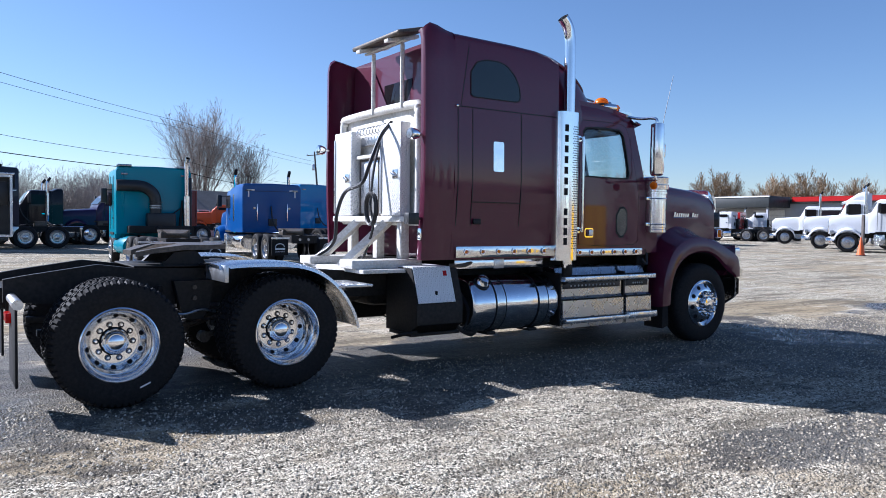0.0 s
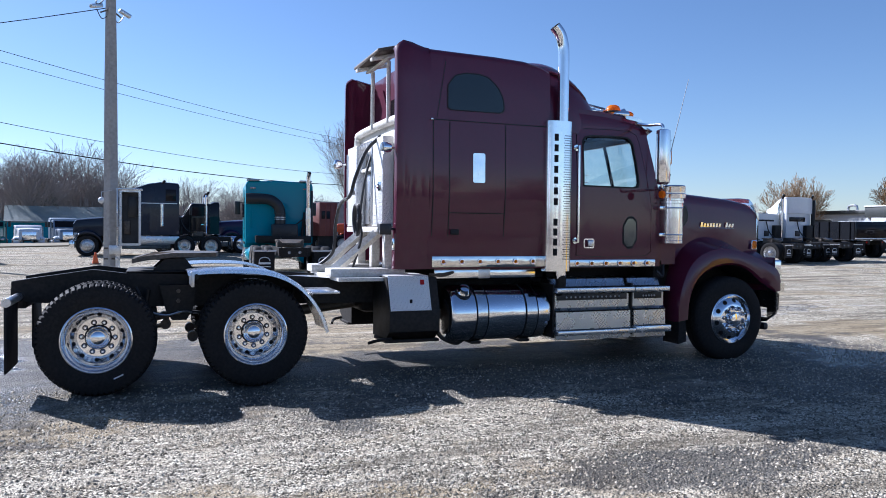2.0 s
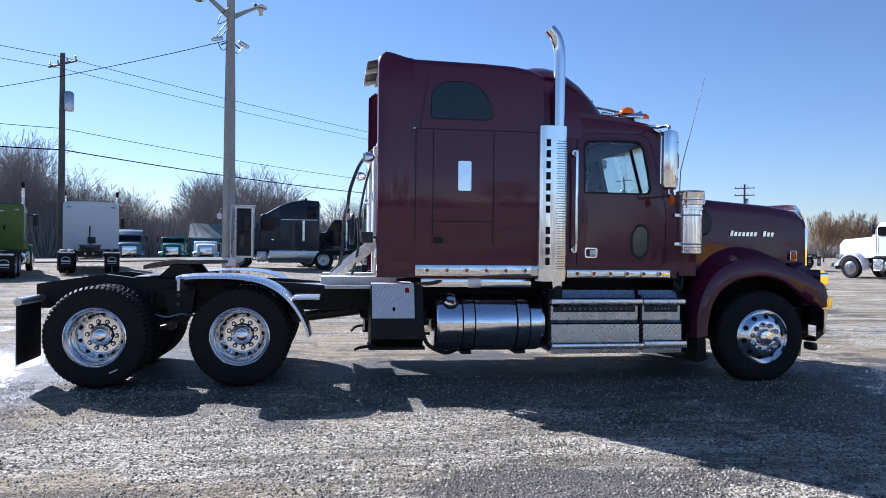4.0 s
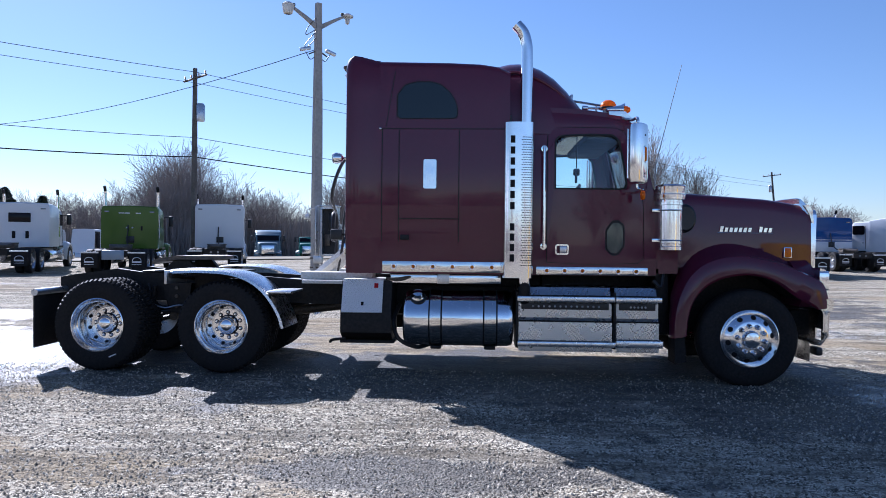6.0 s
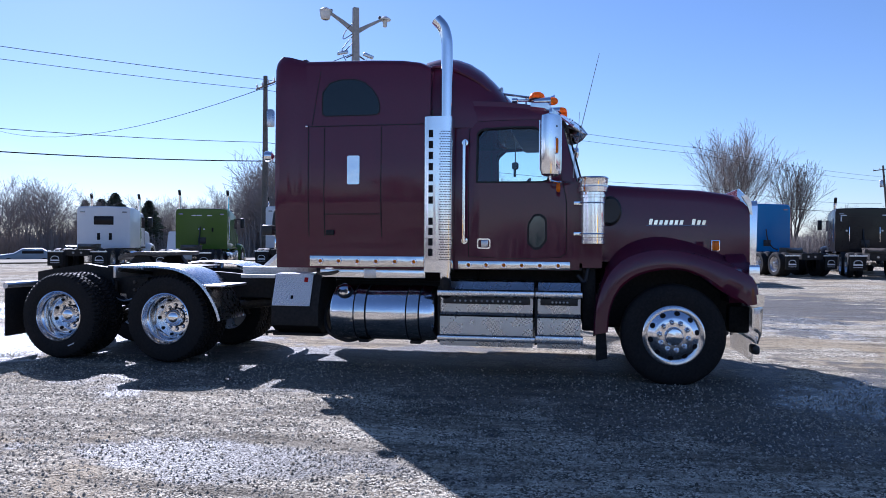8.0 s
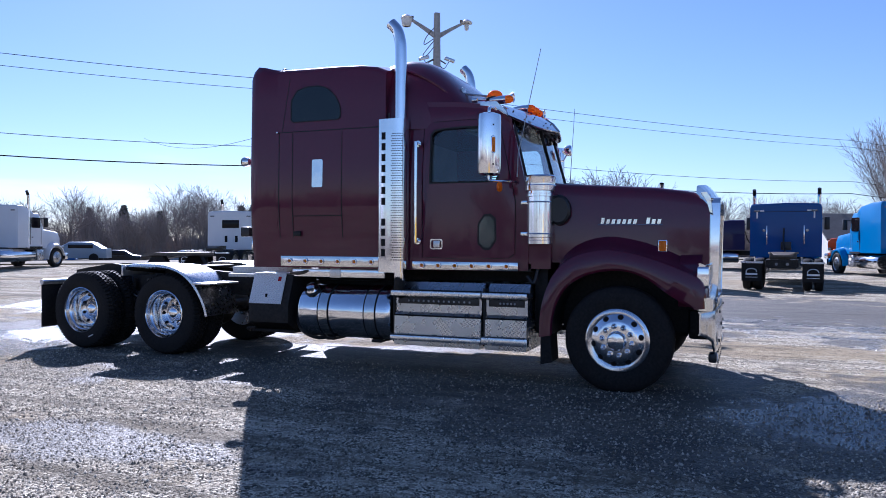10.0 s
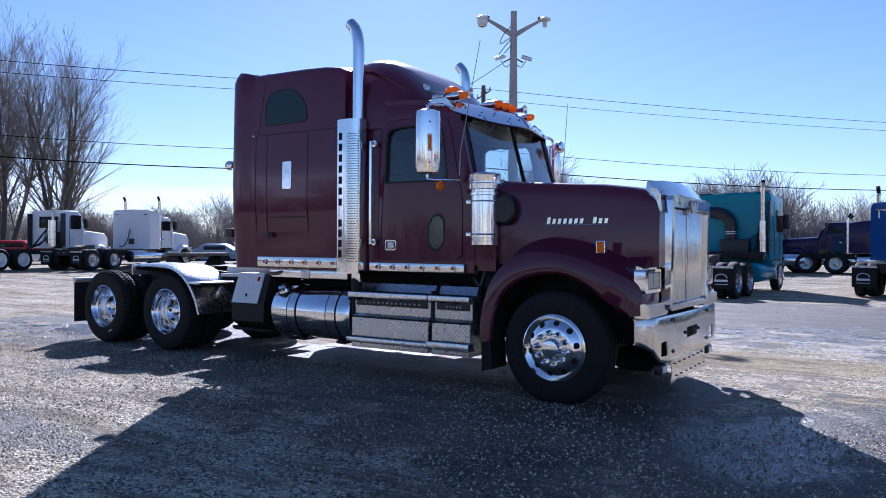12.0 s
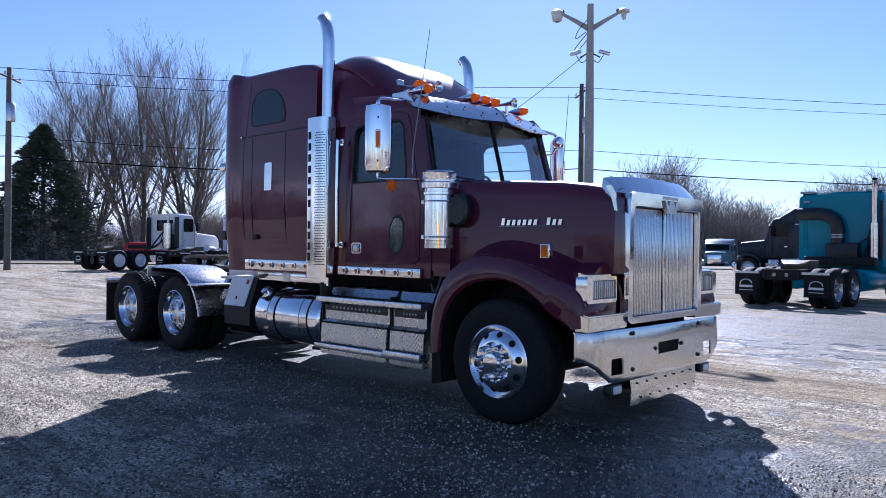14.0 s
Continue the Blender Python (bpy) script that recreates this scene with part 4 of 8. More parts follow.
for k in range(1, 44):
    y = -0.60 + k * 0.0279
    if k == 21 or k == 22:
        continue
    again(first, Matrix.Translation((0.845, y, 0)) @ Matrix.Rotation(radians(bar_rng.uniform(-9, 9)), 4, "Z") @ Matrix.Translation((-0.845, 0, 0)), shell)
part("grille_divider", B(0.825, 0.868, -0.018, 0.018, 0.905, 1.83, 0.004), STAINLESS, shell)
for s in (-1, 1):
    part("grille_panel", B(0.815, 0.833, min(s * 0.02, s * 0.62), max(s * 0.02, s * 0.62), 0.915, 1.82, 0.003), INK, shell)
bm = bmesh.new()
prism(bm, [(-0.13, 1.90), (-0.09, 1.90), (-0.06, 1.85), (-0.03, 1.90), (0.03, 1.90), (0.06, 1.85), (0.09, 1.90), (0.13, 1.90), (0.085, 1.79), (-0.085, 1.79)], "x", 0.905, 0.935)
part("badge", bm, BRUSHED, shell, "dark metal badge on the radiator top")
part("badge_bar", B(0.905, 0.925, -0.14, 0.14, 1.91, 1.935, 0.006), BRUSHED, shell)
# bug deflector on the bonnet's front edge
bm = bmesh.new()
rings = []
for y in (-0.775, -0.765, -0.74, -0.5, 0, 0.5, 0.74, 0.765, 0.775):
    d = 0.10 * (abs(y) / 0.8) ** 3
    e = 0.07 if abs(y) > 0.77 else 0.0
    rings.append([(0.80 - d, y, 1.93 - e * 0.4), (0.83 - d, y, 2.03 - d * 0.3 - e), (0.78 - d, y, 2.09 - d * 0.4 - e), (0.79 - d, y, 2.097 - d * 0.4 - e), (0.85 - d, y, 2.03 - d * 0.3 - e), (0.905 - d * 0.9, y, 1.935 - e)])
loft(bm, rings)
part("bug_deflector", bm, STAINLESS, truck)
for s in (-1, 1):
    bm = bmesh.new()
    prism(bm, [(0.735, 1.99), (0.79, 1.995), (0.83, 1.93), (0.845, 1.78), (0.82, 1.79), (0.79, 1.90)], "y", s * 0.785, s * 0.797)
    part("deflector_end", bm, STAINLESS, truck)

# bumper: a deep bright sheet, its ends swept back, cut away below
def bumper_face(y):
    a = abs(y)
    return 0.915 - 0.03 * (a / 1.1) ** 2 - 0.11 * sstep(a, 1.12, 1.27)


def bumper_low(y):
    return 0.40 + 0.20 * min(1, max(0, (abs(y) - 0.92) / 0.31))


CUTS = [(-0.20, 0.20, 0.575, 0.675), (-0.94, -0.77, 0.47, 0.60), (0.77, 0.94, 0.47, 0.60)]
ys = sorted({-1.265, -1.25, -1.2, -1.12, -1.03, 1.03, 1.12, 1.2, 1.25, 1.265, -0.65, -0.4, 0, 0.4, 0.65} | {v for c in CUTS for v in c[:2]})
zs = [0.0, 0.01, 0.47, 0.575, 0.60, 0.675, 0.80, 0.825]
bm = bmesh.new()
front, rear = {}, {}
for y in ys:
    lo = bumper_low(y)
    for j, z in enumerate(zs):
        zz = max(z, lo + 0.02 * j) if j < 6 else z
        back = 0.012 if j in (0, len(zs) - 1) else 0.0
        x = bumper_face(y) - back + 0.006 * math.sin(3.1 * y + 9 * zz) * math.sin(7.3 * y)
        front[y, j] = bm.verts.new((x, y, zz))
        rear[y, j] = bm.verts.new((x - 0.014, y, zz))
for a, b in zip(ys, ys[1:]):
    for j in range(len(zs) - 1):
        if any(a >= c[0] and b <= c[1] and zs[j] >= c[2] and zs[j + 1] <= c[3] for c in CUTS):
            continue
        bm.faces.new((front[a, j], front[b, j], front[b, j + 1], front[a, j + 1]))
        bm.faces.new((rear[a, j], rear[a, j + 1], rear[b, j + 1], rear[b, j]))
holes = [e for e in bm.edges if e.is_boundary]
pairs = {front[k]: rear[k] for k in front}
for e in holes:
    u, v = e.verts
    if u in pairs and v in pairs:
        bm.faces.new((u, v, pairs[v], pairs[u]))
bumper = part("bumper", bm, DULL, truck, "polished deep bumper with dents and square cut-outs", 50)
for y, z in ((-0.63, 0.785), (0.63, 0.785), (-0.25, 0.63), (0.25, 0.63), (-0.63, 0.49), (0.63, 0.49)):
    bm = bmesh.new()
    revolve(bm, [(0, 0.014), (0.014, 0.012), (0.02, 0)], axis="x", seg=10)
    bmesh.ops.translate(bm, verts=bm.verts, vec=(bumper_face(y) + 0.004, y, z))
    part("bolt", bm, BLACK_PL, bumper)
bm = bmesh.new()
rings = []
for k in range(13):
    y = -0.63 + 1.23 * k / 12
    w = 0.006 * math.sin(k * 1.7)
    rings.append([(0.885 + w, y, 0.41), (0.90 - w, y, 0.30), (0.888 + w * 1.4, y, 0.185 + 0.4 * abs(w)), (0.882 + w * 1.4, y, 0.185 + 0.4 * abs(w)), (0.894 - w, y, 0.30), (0.879 + w, y, 0.41)])
loft(bm, rings)
lower = part("lower_plate", bm, DULL, bumper, "dented bright plate below the bumper")
for k in range(7):
    for z in (0.36, 0.24):
        bm = bmesh.new()
        bmesh.ops.create_uvsphere(bm, u_segments=8, v_segments=5, radius=0.009, matrix=Matrix.Translation((0.897, -0.52 + 0.17 * k + (0.06 if z < 0.3 else 0), z)))
        part("rivet", bm, BLACK_PL, lower)
part("bumper_back", B(0.62, 0.84, -0.74, 0.74, 0.50, 0.80, 0.03), BLACK, truck)
for y in (-0.86, 0.83):
    bm = B(0.82, 0.90, y - 0.095, y + 0.095, 0.30, 0.395, 0.025)
    f = part("fog_lamp", bm, BLACK_PL, bumper)
    part("fog_lens", B(0.89, 0.907, y - 0.065, y + 0.065, 0.318, 0.378, 0.012), WHITE, f, "pale square fog lamp lens")

# ---- frame, axles, driveline ----
for s in (-1, 1):
    bm = bmesh.new()
    prism(bm, [(-8.12, 0.86), (-8.12, 1.05), (-7.95, 1.08), (-7.4, 1.16), (-7.1, 1.12), (-5.5, 1.08), (-4.4, 1.0), (0.6, 1.0), (0.7, 0.9), (0.7, 0.72), (-7.2, 0.78)], "y", s * 0.40, s * 0.475)
    part("frame_rail", bm, BLACK, truck)
for x in (-8.05, -6.85, -5.4, -4.6, -3.2, -1.9, -0.5):
    part("cross_member", B(x - 0.05, x + 0.05, -0.42, 0.42, 0.78, 0.98, 0.01), BLACK, truck)
bm = bmesh.new()
box(bm, -4.6, -0.6, -0.30, 0.30, 0.62, 1.15, 0.08)
box(bm, -2.2, -0.2, -0.36, 0.36, 0.55, 1.25, 0.06)
part("engine_and_gearbox", bm, BLACK, truck)
for x in (-7.33, -5.88):
    bm = bmesh.new()
    tube(bm, [(x, -0.74, 0.51), (x, 0.74, 0.51)], 0.075, 12)
    bmesh.ops.create_uvsphere(bm, u_segments=16, v_segments=10, radius=0.22, matrix=Matrix.Translation((x + 0.02, 0, 0.51)))
    tube(bm, [(x, 0, 0.52), (x + 0.45, 0, 0.58)], 0.05, 8)
    for s in (-1, 1):
        revolve(bm, [(0.0, 0), (0.14, 0.0), (0.14, 0.12), (0, 0.12)], (x + 0.28, s * 0.62, 0.66), "z", 12)
        box(bm, x - 0.55, x + 0.5, s * 0.5 - 0.05, s * 0.5 + 0.05, 0.56, 0.62, 0.01)
        tube(bm, [(x + 0.35, s * 0.44, 0.45), (x + 0.1, s * 0.44, 0.9)], 0.035, 8)
    part("drive_axle", bm, BLACK, truck)
bm = bmesh.new()
tube(bm, [(0, -1.0, 0.45), (0, -0.7, 0.40), (0, 0.7, 0.40), (0, 1.0, 0.45)], 0.07, 10)
for s in (-1, 1):
    box(bm, -0.75, 0.6, s * 0.43 - 0.05, s * 0.43 + 0.05, 0.5, 0.56, 0.01)
part("steer_axle", bm, BLACK, truck)
bm = bmesh.new()
tube(bm, [(-5.6, 0, 0.6), (-4.6, 0, 0.72)], 0.06, 12)
part("drive_shaft", bm, GREASE, truck)
# suspension between the drive axles: hanger, torque rods, shock absorbers, air lines
for s in (-1, 1):
    bm = bmesh.new()
    prism(bm, [(-6.78, 1.0), (-6.42, 1.0), (-6.46, 0.74), (-6.52, 0.64), (-6.66, 0.64), (-6.72, 0.74)], "y", s * 0.48, s * 0.60)
    hang = part("spring_hanger", bm, BLACK, truck)
    for z in (0.72, 0.84, 0.94):
        part("hanger_bolt", tube(bmesh.new(), [(-6.6, s * 0.59, z), (-6.6, s * 0.625, z)], 0.022, 6), GREASE, hang)
    for x0, x1 in ((-7.28, -6.72), (-6.45, -5.95)):
        bm = bmesh.new()
        tube(bm, [(x0, s * 0.36, 0.44), (x1, s * 0.36, 0.58)], 0.028, 8)
        for q, zz in ((x0, 0.44), (x1, 0.58)):
            tube(bm, [(q, s * 0.32, zz), (q, s * 0.42, zz)], 0.055, 10)
        part("torque_rod", bm, GREASE, truck)
    for x in (-6.98, -5.5):
        bm = bmesh.new()
        tube(bm, [(x, s * 0.55, 0.46), (x + 0.05, s * 0.55, 0.72)], 0.036, 10)
        tube(bm, [(x + 0.05, s * 0.55, 0.70), (x + 0.09, s * 0.55, 0.96)], 0.028, 10)
        part("shock_absorber", bm, BLACK, truck)
    part("air_line", tube(bmesh.new(), smooth_path([(-7.0, s * 0.5, 0.98), (-6.9, s * 0.56, 0.80), (-6.75, s * 0.56, 0.70), (-6.3, s * 0.56, 0.74), (-6.15, s * 0.52, 0.95)], 4), 0.011, 6), BLACK_PL, truck)
part("brake_line", tube(bmesh.new(), smooth_path([(-6.9, -0.6, 0.74), (-6.72, -0.66, 0.70), (-6.55, -0.66, 0.735), (-6.4, -0.6, 0.70)], 4), 0.010, 6), BRUSHED, truck)

# deck plate behind the sleeper
part("deck_plate", B(-5.45, -4.15, -0.46, 0.46, 1.0, 1.03, 0.004), BRUSHED, truck)

# fifth wheel
bm = bmesh.new()
out = [(-7.22, 0.30), (-7.17, 0.12), (-6.95, 0.07), (-6.70, 0.04), (-6.70, -0.04), (-6.95, -0.07), (-7.17, -0.12), (-7.22, -0.30), (-7.05, -0.42), (-6.75, -0.47), (-6.45, -0.45), (-6.22, -0.30), (-6.16, 0.0), (-6.22, 0.30), (-6.45, 0.45), (-6.75, 0.47), (-7.05, 0.42)]
rings = []
for d in (0.0, -0.045):
    rings.append([(-6.16 + (x + 6.16) * 0.84, y, 1.325 + d - 0.07 * sstep(-x, 6.90, 7.22)) for x, y in out])
loft(bm, rings)
fifth = part("fifth_wheel", bm, GREASE, truck, "greasy grey coupling plate with a tapering slot")
for s in (-1, 1):
    bm = bmesh.new()
    prism(bm, [(-6.86, 1.13), (-6.42, 1.13), (-6.54, 1.285), (-6.70, 1.285)], "y", s * 0.34, s * 0.42)
    part("coupling_bracket", bm, BLACK, fifth)
part("slide_plate", B(-7.1, -5.95, -0.46, 0.46, 1.12, 1.14, 0.01), BLACK, truck)

# tail: sloped ramps, cross tube, lamps, flaps
bm = bmesh.new()
tube(bm, [(-8.06, -1.12, 0.90), (-8.06, 1.12, 0.90)], 0.04, 14)
part("flap_bar", bm, BRUSHED, truck)
for s in (-1, 1):
    bm = bmesh.new()
    box(bm, -8.08, -8.06, min(s * 0.5, s * 1.11), max(s * 0.5, s * 1.11), 0.26, 0.88, 0.004)
    part("mud_flap", bm, RUBBER, truck)
    bm = B(-8.12, -8.07, min(s * 0.55, s * 0.75), max(s * 0.55, s * 0.75), 0.72, 0.80, 0.01)
    part("tail_lamp", bm, RED, truck)
bm = bmesh.new()
box(bm, -8.14, -8.08, -0.4, 0.4, 0.8, 0.98, 0.01)
part("tail_plate", bm, BLACK, truck)

# polished half mudguards over the first drive wheels
GUARD = [(-6.53, 1.155), (-6.35, 1.172), (-6.10, 1.176), (-5.86, 1.165), (-5.68, 1.13), (-5.52, 1.06), (-5.38, 0.95), (-5.27, 0.81), (-5.19, 0.66), (-5.15, 0.53)]
for s in (-1, 1):
    pth = smooth_path([(x, 0, z) for x, z in GUARD], 3)
    bm = bmesh.new()
    rings = []
    for k, p in enumerate(pth):
        a = pth[max(0, k - 1)]
        b = pth[min(len(pth) - 1, k + 1)]
        n = Vector((-(b.z - a.z), 0, b.x - a.x)).normalized()
        y0, y1 = s * 1.13, s * 0.48
        rings.append([p + n * -0.03 + Vector((0, y0, 0)), p + Vector((0, y0 - s * 0.005, 0)), p + n * 0.012 + Vector((0, y0 - s * 0.05, 0)), p + n * 0.02 + Vector((0, (y0 + y1) / 2, 0)), p + Vector((0, y1, 0)),
                      p - n * 0.008 + Vector((0, y1, 0)), p + n * 0.01 + Vector((0, (y0 + y1) / 2, 0)), p + Vector((0, y0 - s * 0.05, 0)), p - n * 0.03 + Vector((0, y0 - s * 0.01, 0))])
    loft(bm, rings)
    fender = part("wheel_guard", bm, SATIN, truck, "polished aluminium half mudguard over the drive wheel")
    part("guard_bracket", B(-6.5, -6.47, min(s * 0.62, s * 1.2), max(s * 0.62, s * 1.2), 1.02, 1.17, 0.004), BRUSHED, fender)
    part("guard_bracket", B(-5.33, -5.05, min(s * 0.62, s * 1.2), max(s * 0.62, s * 1.2), 0.93, 0.955, 0.006), BRUSHED, fender)
    bm = bmesh.new()
    tube(bm, [(-5.3, s * 0.45, 0.92), (-5.3, s * 1.15, 0.92)], 0.025, 8)
    part("guard_tube", bm, BLACK, fender)
    bm = bmesh.new()
    tube(bm, [(-6.45, s * 0.45, 1.05), (-6.45, s * 1.15, 1.12)], 0.025, 8)
    part("guard_tube", bm, BLACK, fender)

# ---- wheels ----
def lathe_mesh(name, prof, mat, seg=48):
    bm = bmesh.new()
    revolve(bm, prof, seg=seg)
    o = part(name, bm, mat, None, angle=30)
    me = o.data
    bpy.data.objects.remove(o)
    return me


def simple_mesh(name, bm, mat, angle=35):
    o = part(name, bm, mat, None, angle=angle)
    me = o.data
    bpy.data.objects.remove(o)
    return me


TW, TR = 0.28, 0.535
def tyre_profile(w, r):
    """y: 0 at the outer face, w at the inner one."""
    return [(0.302, 0.03), (0.312, 0.008), (0.35, -0.004), (0.40, -0.008), (0.45, -0.004), (0.485, 0.005), (r - 0.022, 0.02), (r - 0.006, 0.045), (r, 0.075), (r, 0.12), (r - 0.008, 0.123), (r - 0.008, 0.132), (r, 0.135), (r, w - 0.075), (r - 0.006, w - 0.045), (r - 0.022, w - 0.02), (0.485, w - 0.005), (0.40, w + 0.008), (0.302, w)]


def treaded_tyre(name, w, r, blocks, depth):
    """One skin: carcass and tread, the blocks of each rib set off from the next."""
    side = [(0.302, 0.03), (0.312, 0.008), (0.35, -0.004), (0.40, -0.008), (0.45, -0.004), (0.485, 0.004)]
    ribs = [(0.010, 0.066, 0.0, 0.024), (0.078, 0.120, 0.5, 0.0), (0.132, 0.150, 0.0, 0.0), (0.162, 0.204, 0.5, 0.0), (0.216, w - 0.010, 0.25, 0.024)]
    prof = [(a, b, None) for a, b in side]
    for y0, y1, off, drop in ribs:
        first, last = y0 < 0.02, y1 > w - 0.02
        prof += [(r - depth, y0, None)] if not first else [(r - 0.05, y0 - 0.003, off)]
        prof += [(r - (drop if first else 0), y0 + 0.003, off), (r - (drop if last else 0), y1 - 0.003, off)]
        prof += [(r - depth, y1, None)] if not last else [(r - 0.05, y1 + 0.003, off)]
    prof += [(0.485, w - 0.004, None), (0.40, w + 0.008, None), (0.302, w, None)]
    seg = blocks * 4
    bm = bmesh.new()
    rings = []
    for rad, y, off in prof:
        ring = []
        for k in range(seg):
            t = 2 * math.pi * (k + 0.12 * (k % 2)) / seg
            u = ((k / 4 + (off or 0)) % 1.0)
            rr = rad - (depth if off is not None and u >= 0.74 else 0)
            ring.append((rr * math.cos(t), y, rr * math.sin(t)))
        rings.append(ring)
    loft(bm, rings, True, False)
    return simple_mesh(name, bm, RUBBER, 28)


TYRE_DRIVE = treaded_tyre("tyre", TW, TR - 0.004, 60, 0.020)
bm = bmesh.new()
revolve(bm, tyre_profile(TW, TR), seg=72)
TYRE_STEER = simple_mesh("tyre", bm, RUBBER)
RIM_STEER = lathe_mesh("rim", [(0.28, 0.2), (0.30, 0.03), (0.314, 0.012), (0.314, 0.0), (0.303, -0.006), (0.294, 0.01), (0.280, 0.024), (0.268, 0.01), (0.20, -0.03), (0.185, -0.036), (0.12, -0.036), (0.0, -0.036)], POLISHED, 64)
RIM_DRIVE = lathe_mesh("rim", [(0.28, 0.25), (0.298, 0.03), (0.312, 0.012), (0.312, 0.0), (0.302, -0.005), (0.292, 0.012), (0.286, 0.05), (0.276, 0.068), (0.266, 0.076), (0.260, 0.095), (0.257, 0.17), (0.250, 0.205), (0.238, 0.230), (0.200, 0.272), (0.193, 0.278), (0.190, 0.268), (0.186, 0.262), (0.121, 0.262), (0.119, 0.335), (0.0, 0.335)], POLISHED, 64)
RIM_INNER = lathe_mesh("rim", [(0.31, 0.0), (0.30, 0.25), (0.1, 0.2)], BRUSHED, 32)
CAP_STEER = lathe_mesh("hub_cap", [(0.098, -0.03), (0.095, -0.06), (0.083, -0.085), (0.078, -0.093), (0.05, -0.098), (0.0, -0.1)], CHROME, 32)
CAP_DRIVE = lathe_mesh("hub_cap", [(0.110, 0.335), (0.110, 0.235), (0.107, 0.205), (0.098, 0.178), (0.083, 0.156), (0.062, 0.141), (0.036, 0.132), (0.012, 0.129), (0.003, 0.1288)], CHROME, 32)
bm = bmesh.new()
revolve(bm, [(0.0, -0.055), (0.008, -0.053), (0.014, -0.045), (0.019, -0.02), (0.022, 0.0)], seg=8)
NUT = simple_mesh("lug_nut", bm, CHROME)
bm = bmesh.new()
revolve(bm, [(0.0, 0.0), (0.026, 0.0), (0.030, 0.002), (0.030, 0.012)], seg=16)
HOLE = simple_mesh("hand_hole", bm, INK)
bm = bmesh.new()
revolve(bm, [(0.0, -0.028), (0.010, -0.027), (0.016, -0.02), (0.017, -0.004), (0.022, 0.0)], seg=6)
NUT_LOW = simple_mesh("lug_nut", bm, CHROME)
bm = bmesh.new()
revolve(bm, [(0.018, -0.002), (0.026, -0.003), (0.027, 0.002)], seg=14)
SOCKET = simple_mesh("nut_socket", bm, INK)
GAP = lathe_mesh("hub_gap", [(0.121, 0.275), (0.119, 0.268), (0.109, 0.268), (0.107, 0.285)], INK, 32)
bm = bmesh.new()
box(bm, -0.045, 0.045, -0.003, 0.0, -0.006, 0.006)
MARK = simple_mesh("white_mark", bm, WHITE)


def wheel(parent, x, y_out, z, s, steer, spin, mark=False):
    """A wheel whose outer face lies at y_out; s = -1 on the kerb side."""
    turn = Matrix.Identity(4) if s < 0 else Matrix.Rotation(math.pi, 4, "Z")
    w = new("wheel")
    w.empty_display_size = 0.2
    w.parent = parent
    w.matrix_basis = Matrix.Translation((x, y_out, z)) @ turn @ Matrix.Rotation(radians(spin), 4, "Y")
    def put(me, m=Matrix.Identity(4)):
        o = new(me.name.split(".")[0], me)
        o.parent = w
        o.matrix_basis = m
        return o
    put(TYRE_STEER if steer else TYRE_DRIVE)
    put(RIM_STEER if steer else RIM_DRIVE)
    put(CAP_STEER if steer else CAP_DRIVE)
    for k in range(10):
        t = 2 * math.pi * k / 10
        c, q = math.cos(t), math.sin(t)
        ny = -0.036 if steer else 0.262
        rn_ = 0.146
        put(NUT if steer else NUT_LOW, Matrix.Translation((rn_ * c, ny, rn_ * q)) @ Matrix.Scale(1.35 if steer else 1.0, 4))
        if not steer:
            put(SOCKET, Matrix.Translation((rn_ * c, ny, rn_ * q)))
        t += math.pi / 10
        c, q = math.cos(t), math.sin(t)
        if steer:
            put(HOLE, Matrix.Translation((0.236 * c, -0.0105, 0.236 * q)) @ Matrix.Rotation(-t, 4, "Y") @ Matrix.Rotation(radians(30.5), 4, "Z"))
        else:
            put(HOLE, Matrix.Translation((0.219 * c, 0.2495, 0.219 * q)) @ Matrix.Rotation(-t, 4, "Y") @ Matrix.Rotation(radians(-47.9), 4, "Z") @ Matrix.Scale(0.88, 4))
    if mark:
        put(MARK, Matrix.Rotation(radians(-spin), 4, "Y") @ Matrix.Translation((0.19, -0.009, -0.345)) @ Matrix.Rotation(radians(-24), 4, "Y"))
    if not steer:
        put(GAP)
        put(TYRE_DRIVE, Matrix.Translation((0, 0.32, 0)) @ Matrix.Rotation(radians(20), 4, "Y"))
        put(RIM_INNER, Matrix.Translation((0, 0.32, 0)))
    return w


for s in (-1, 1):
    wheel(truck, -0.015, s * 1.25, 0.512, s, True, 8)
    wheel(truck, -5.88, s * 1.10, 0.53, s, False, 15)
    wheel(truck, -7.33, s * 1.10, 0.53, s, False, 3, s < 0)

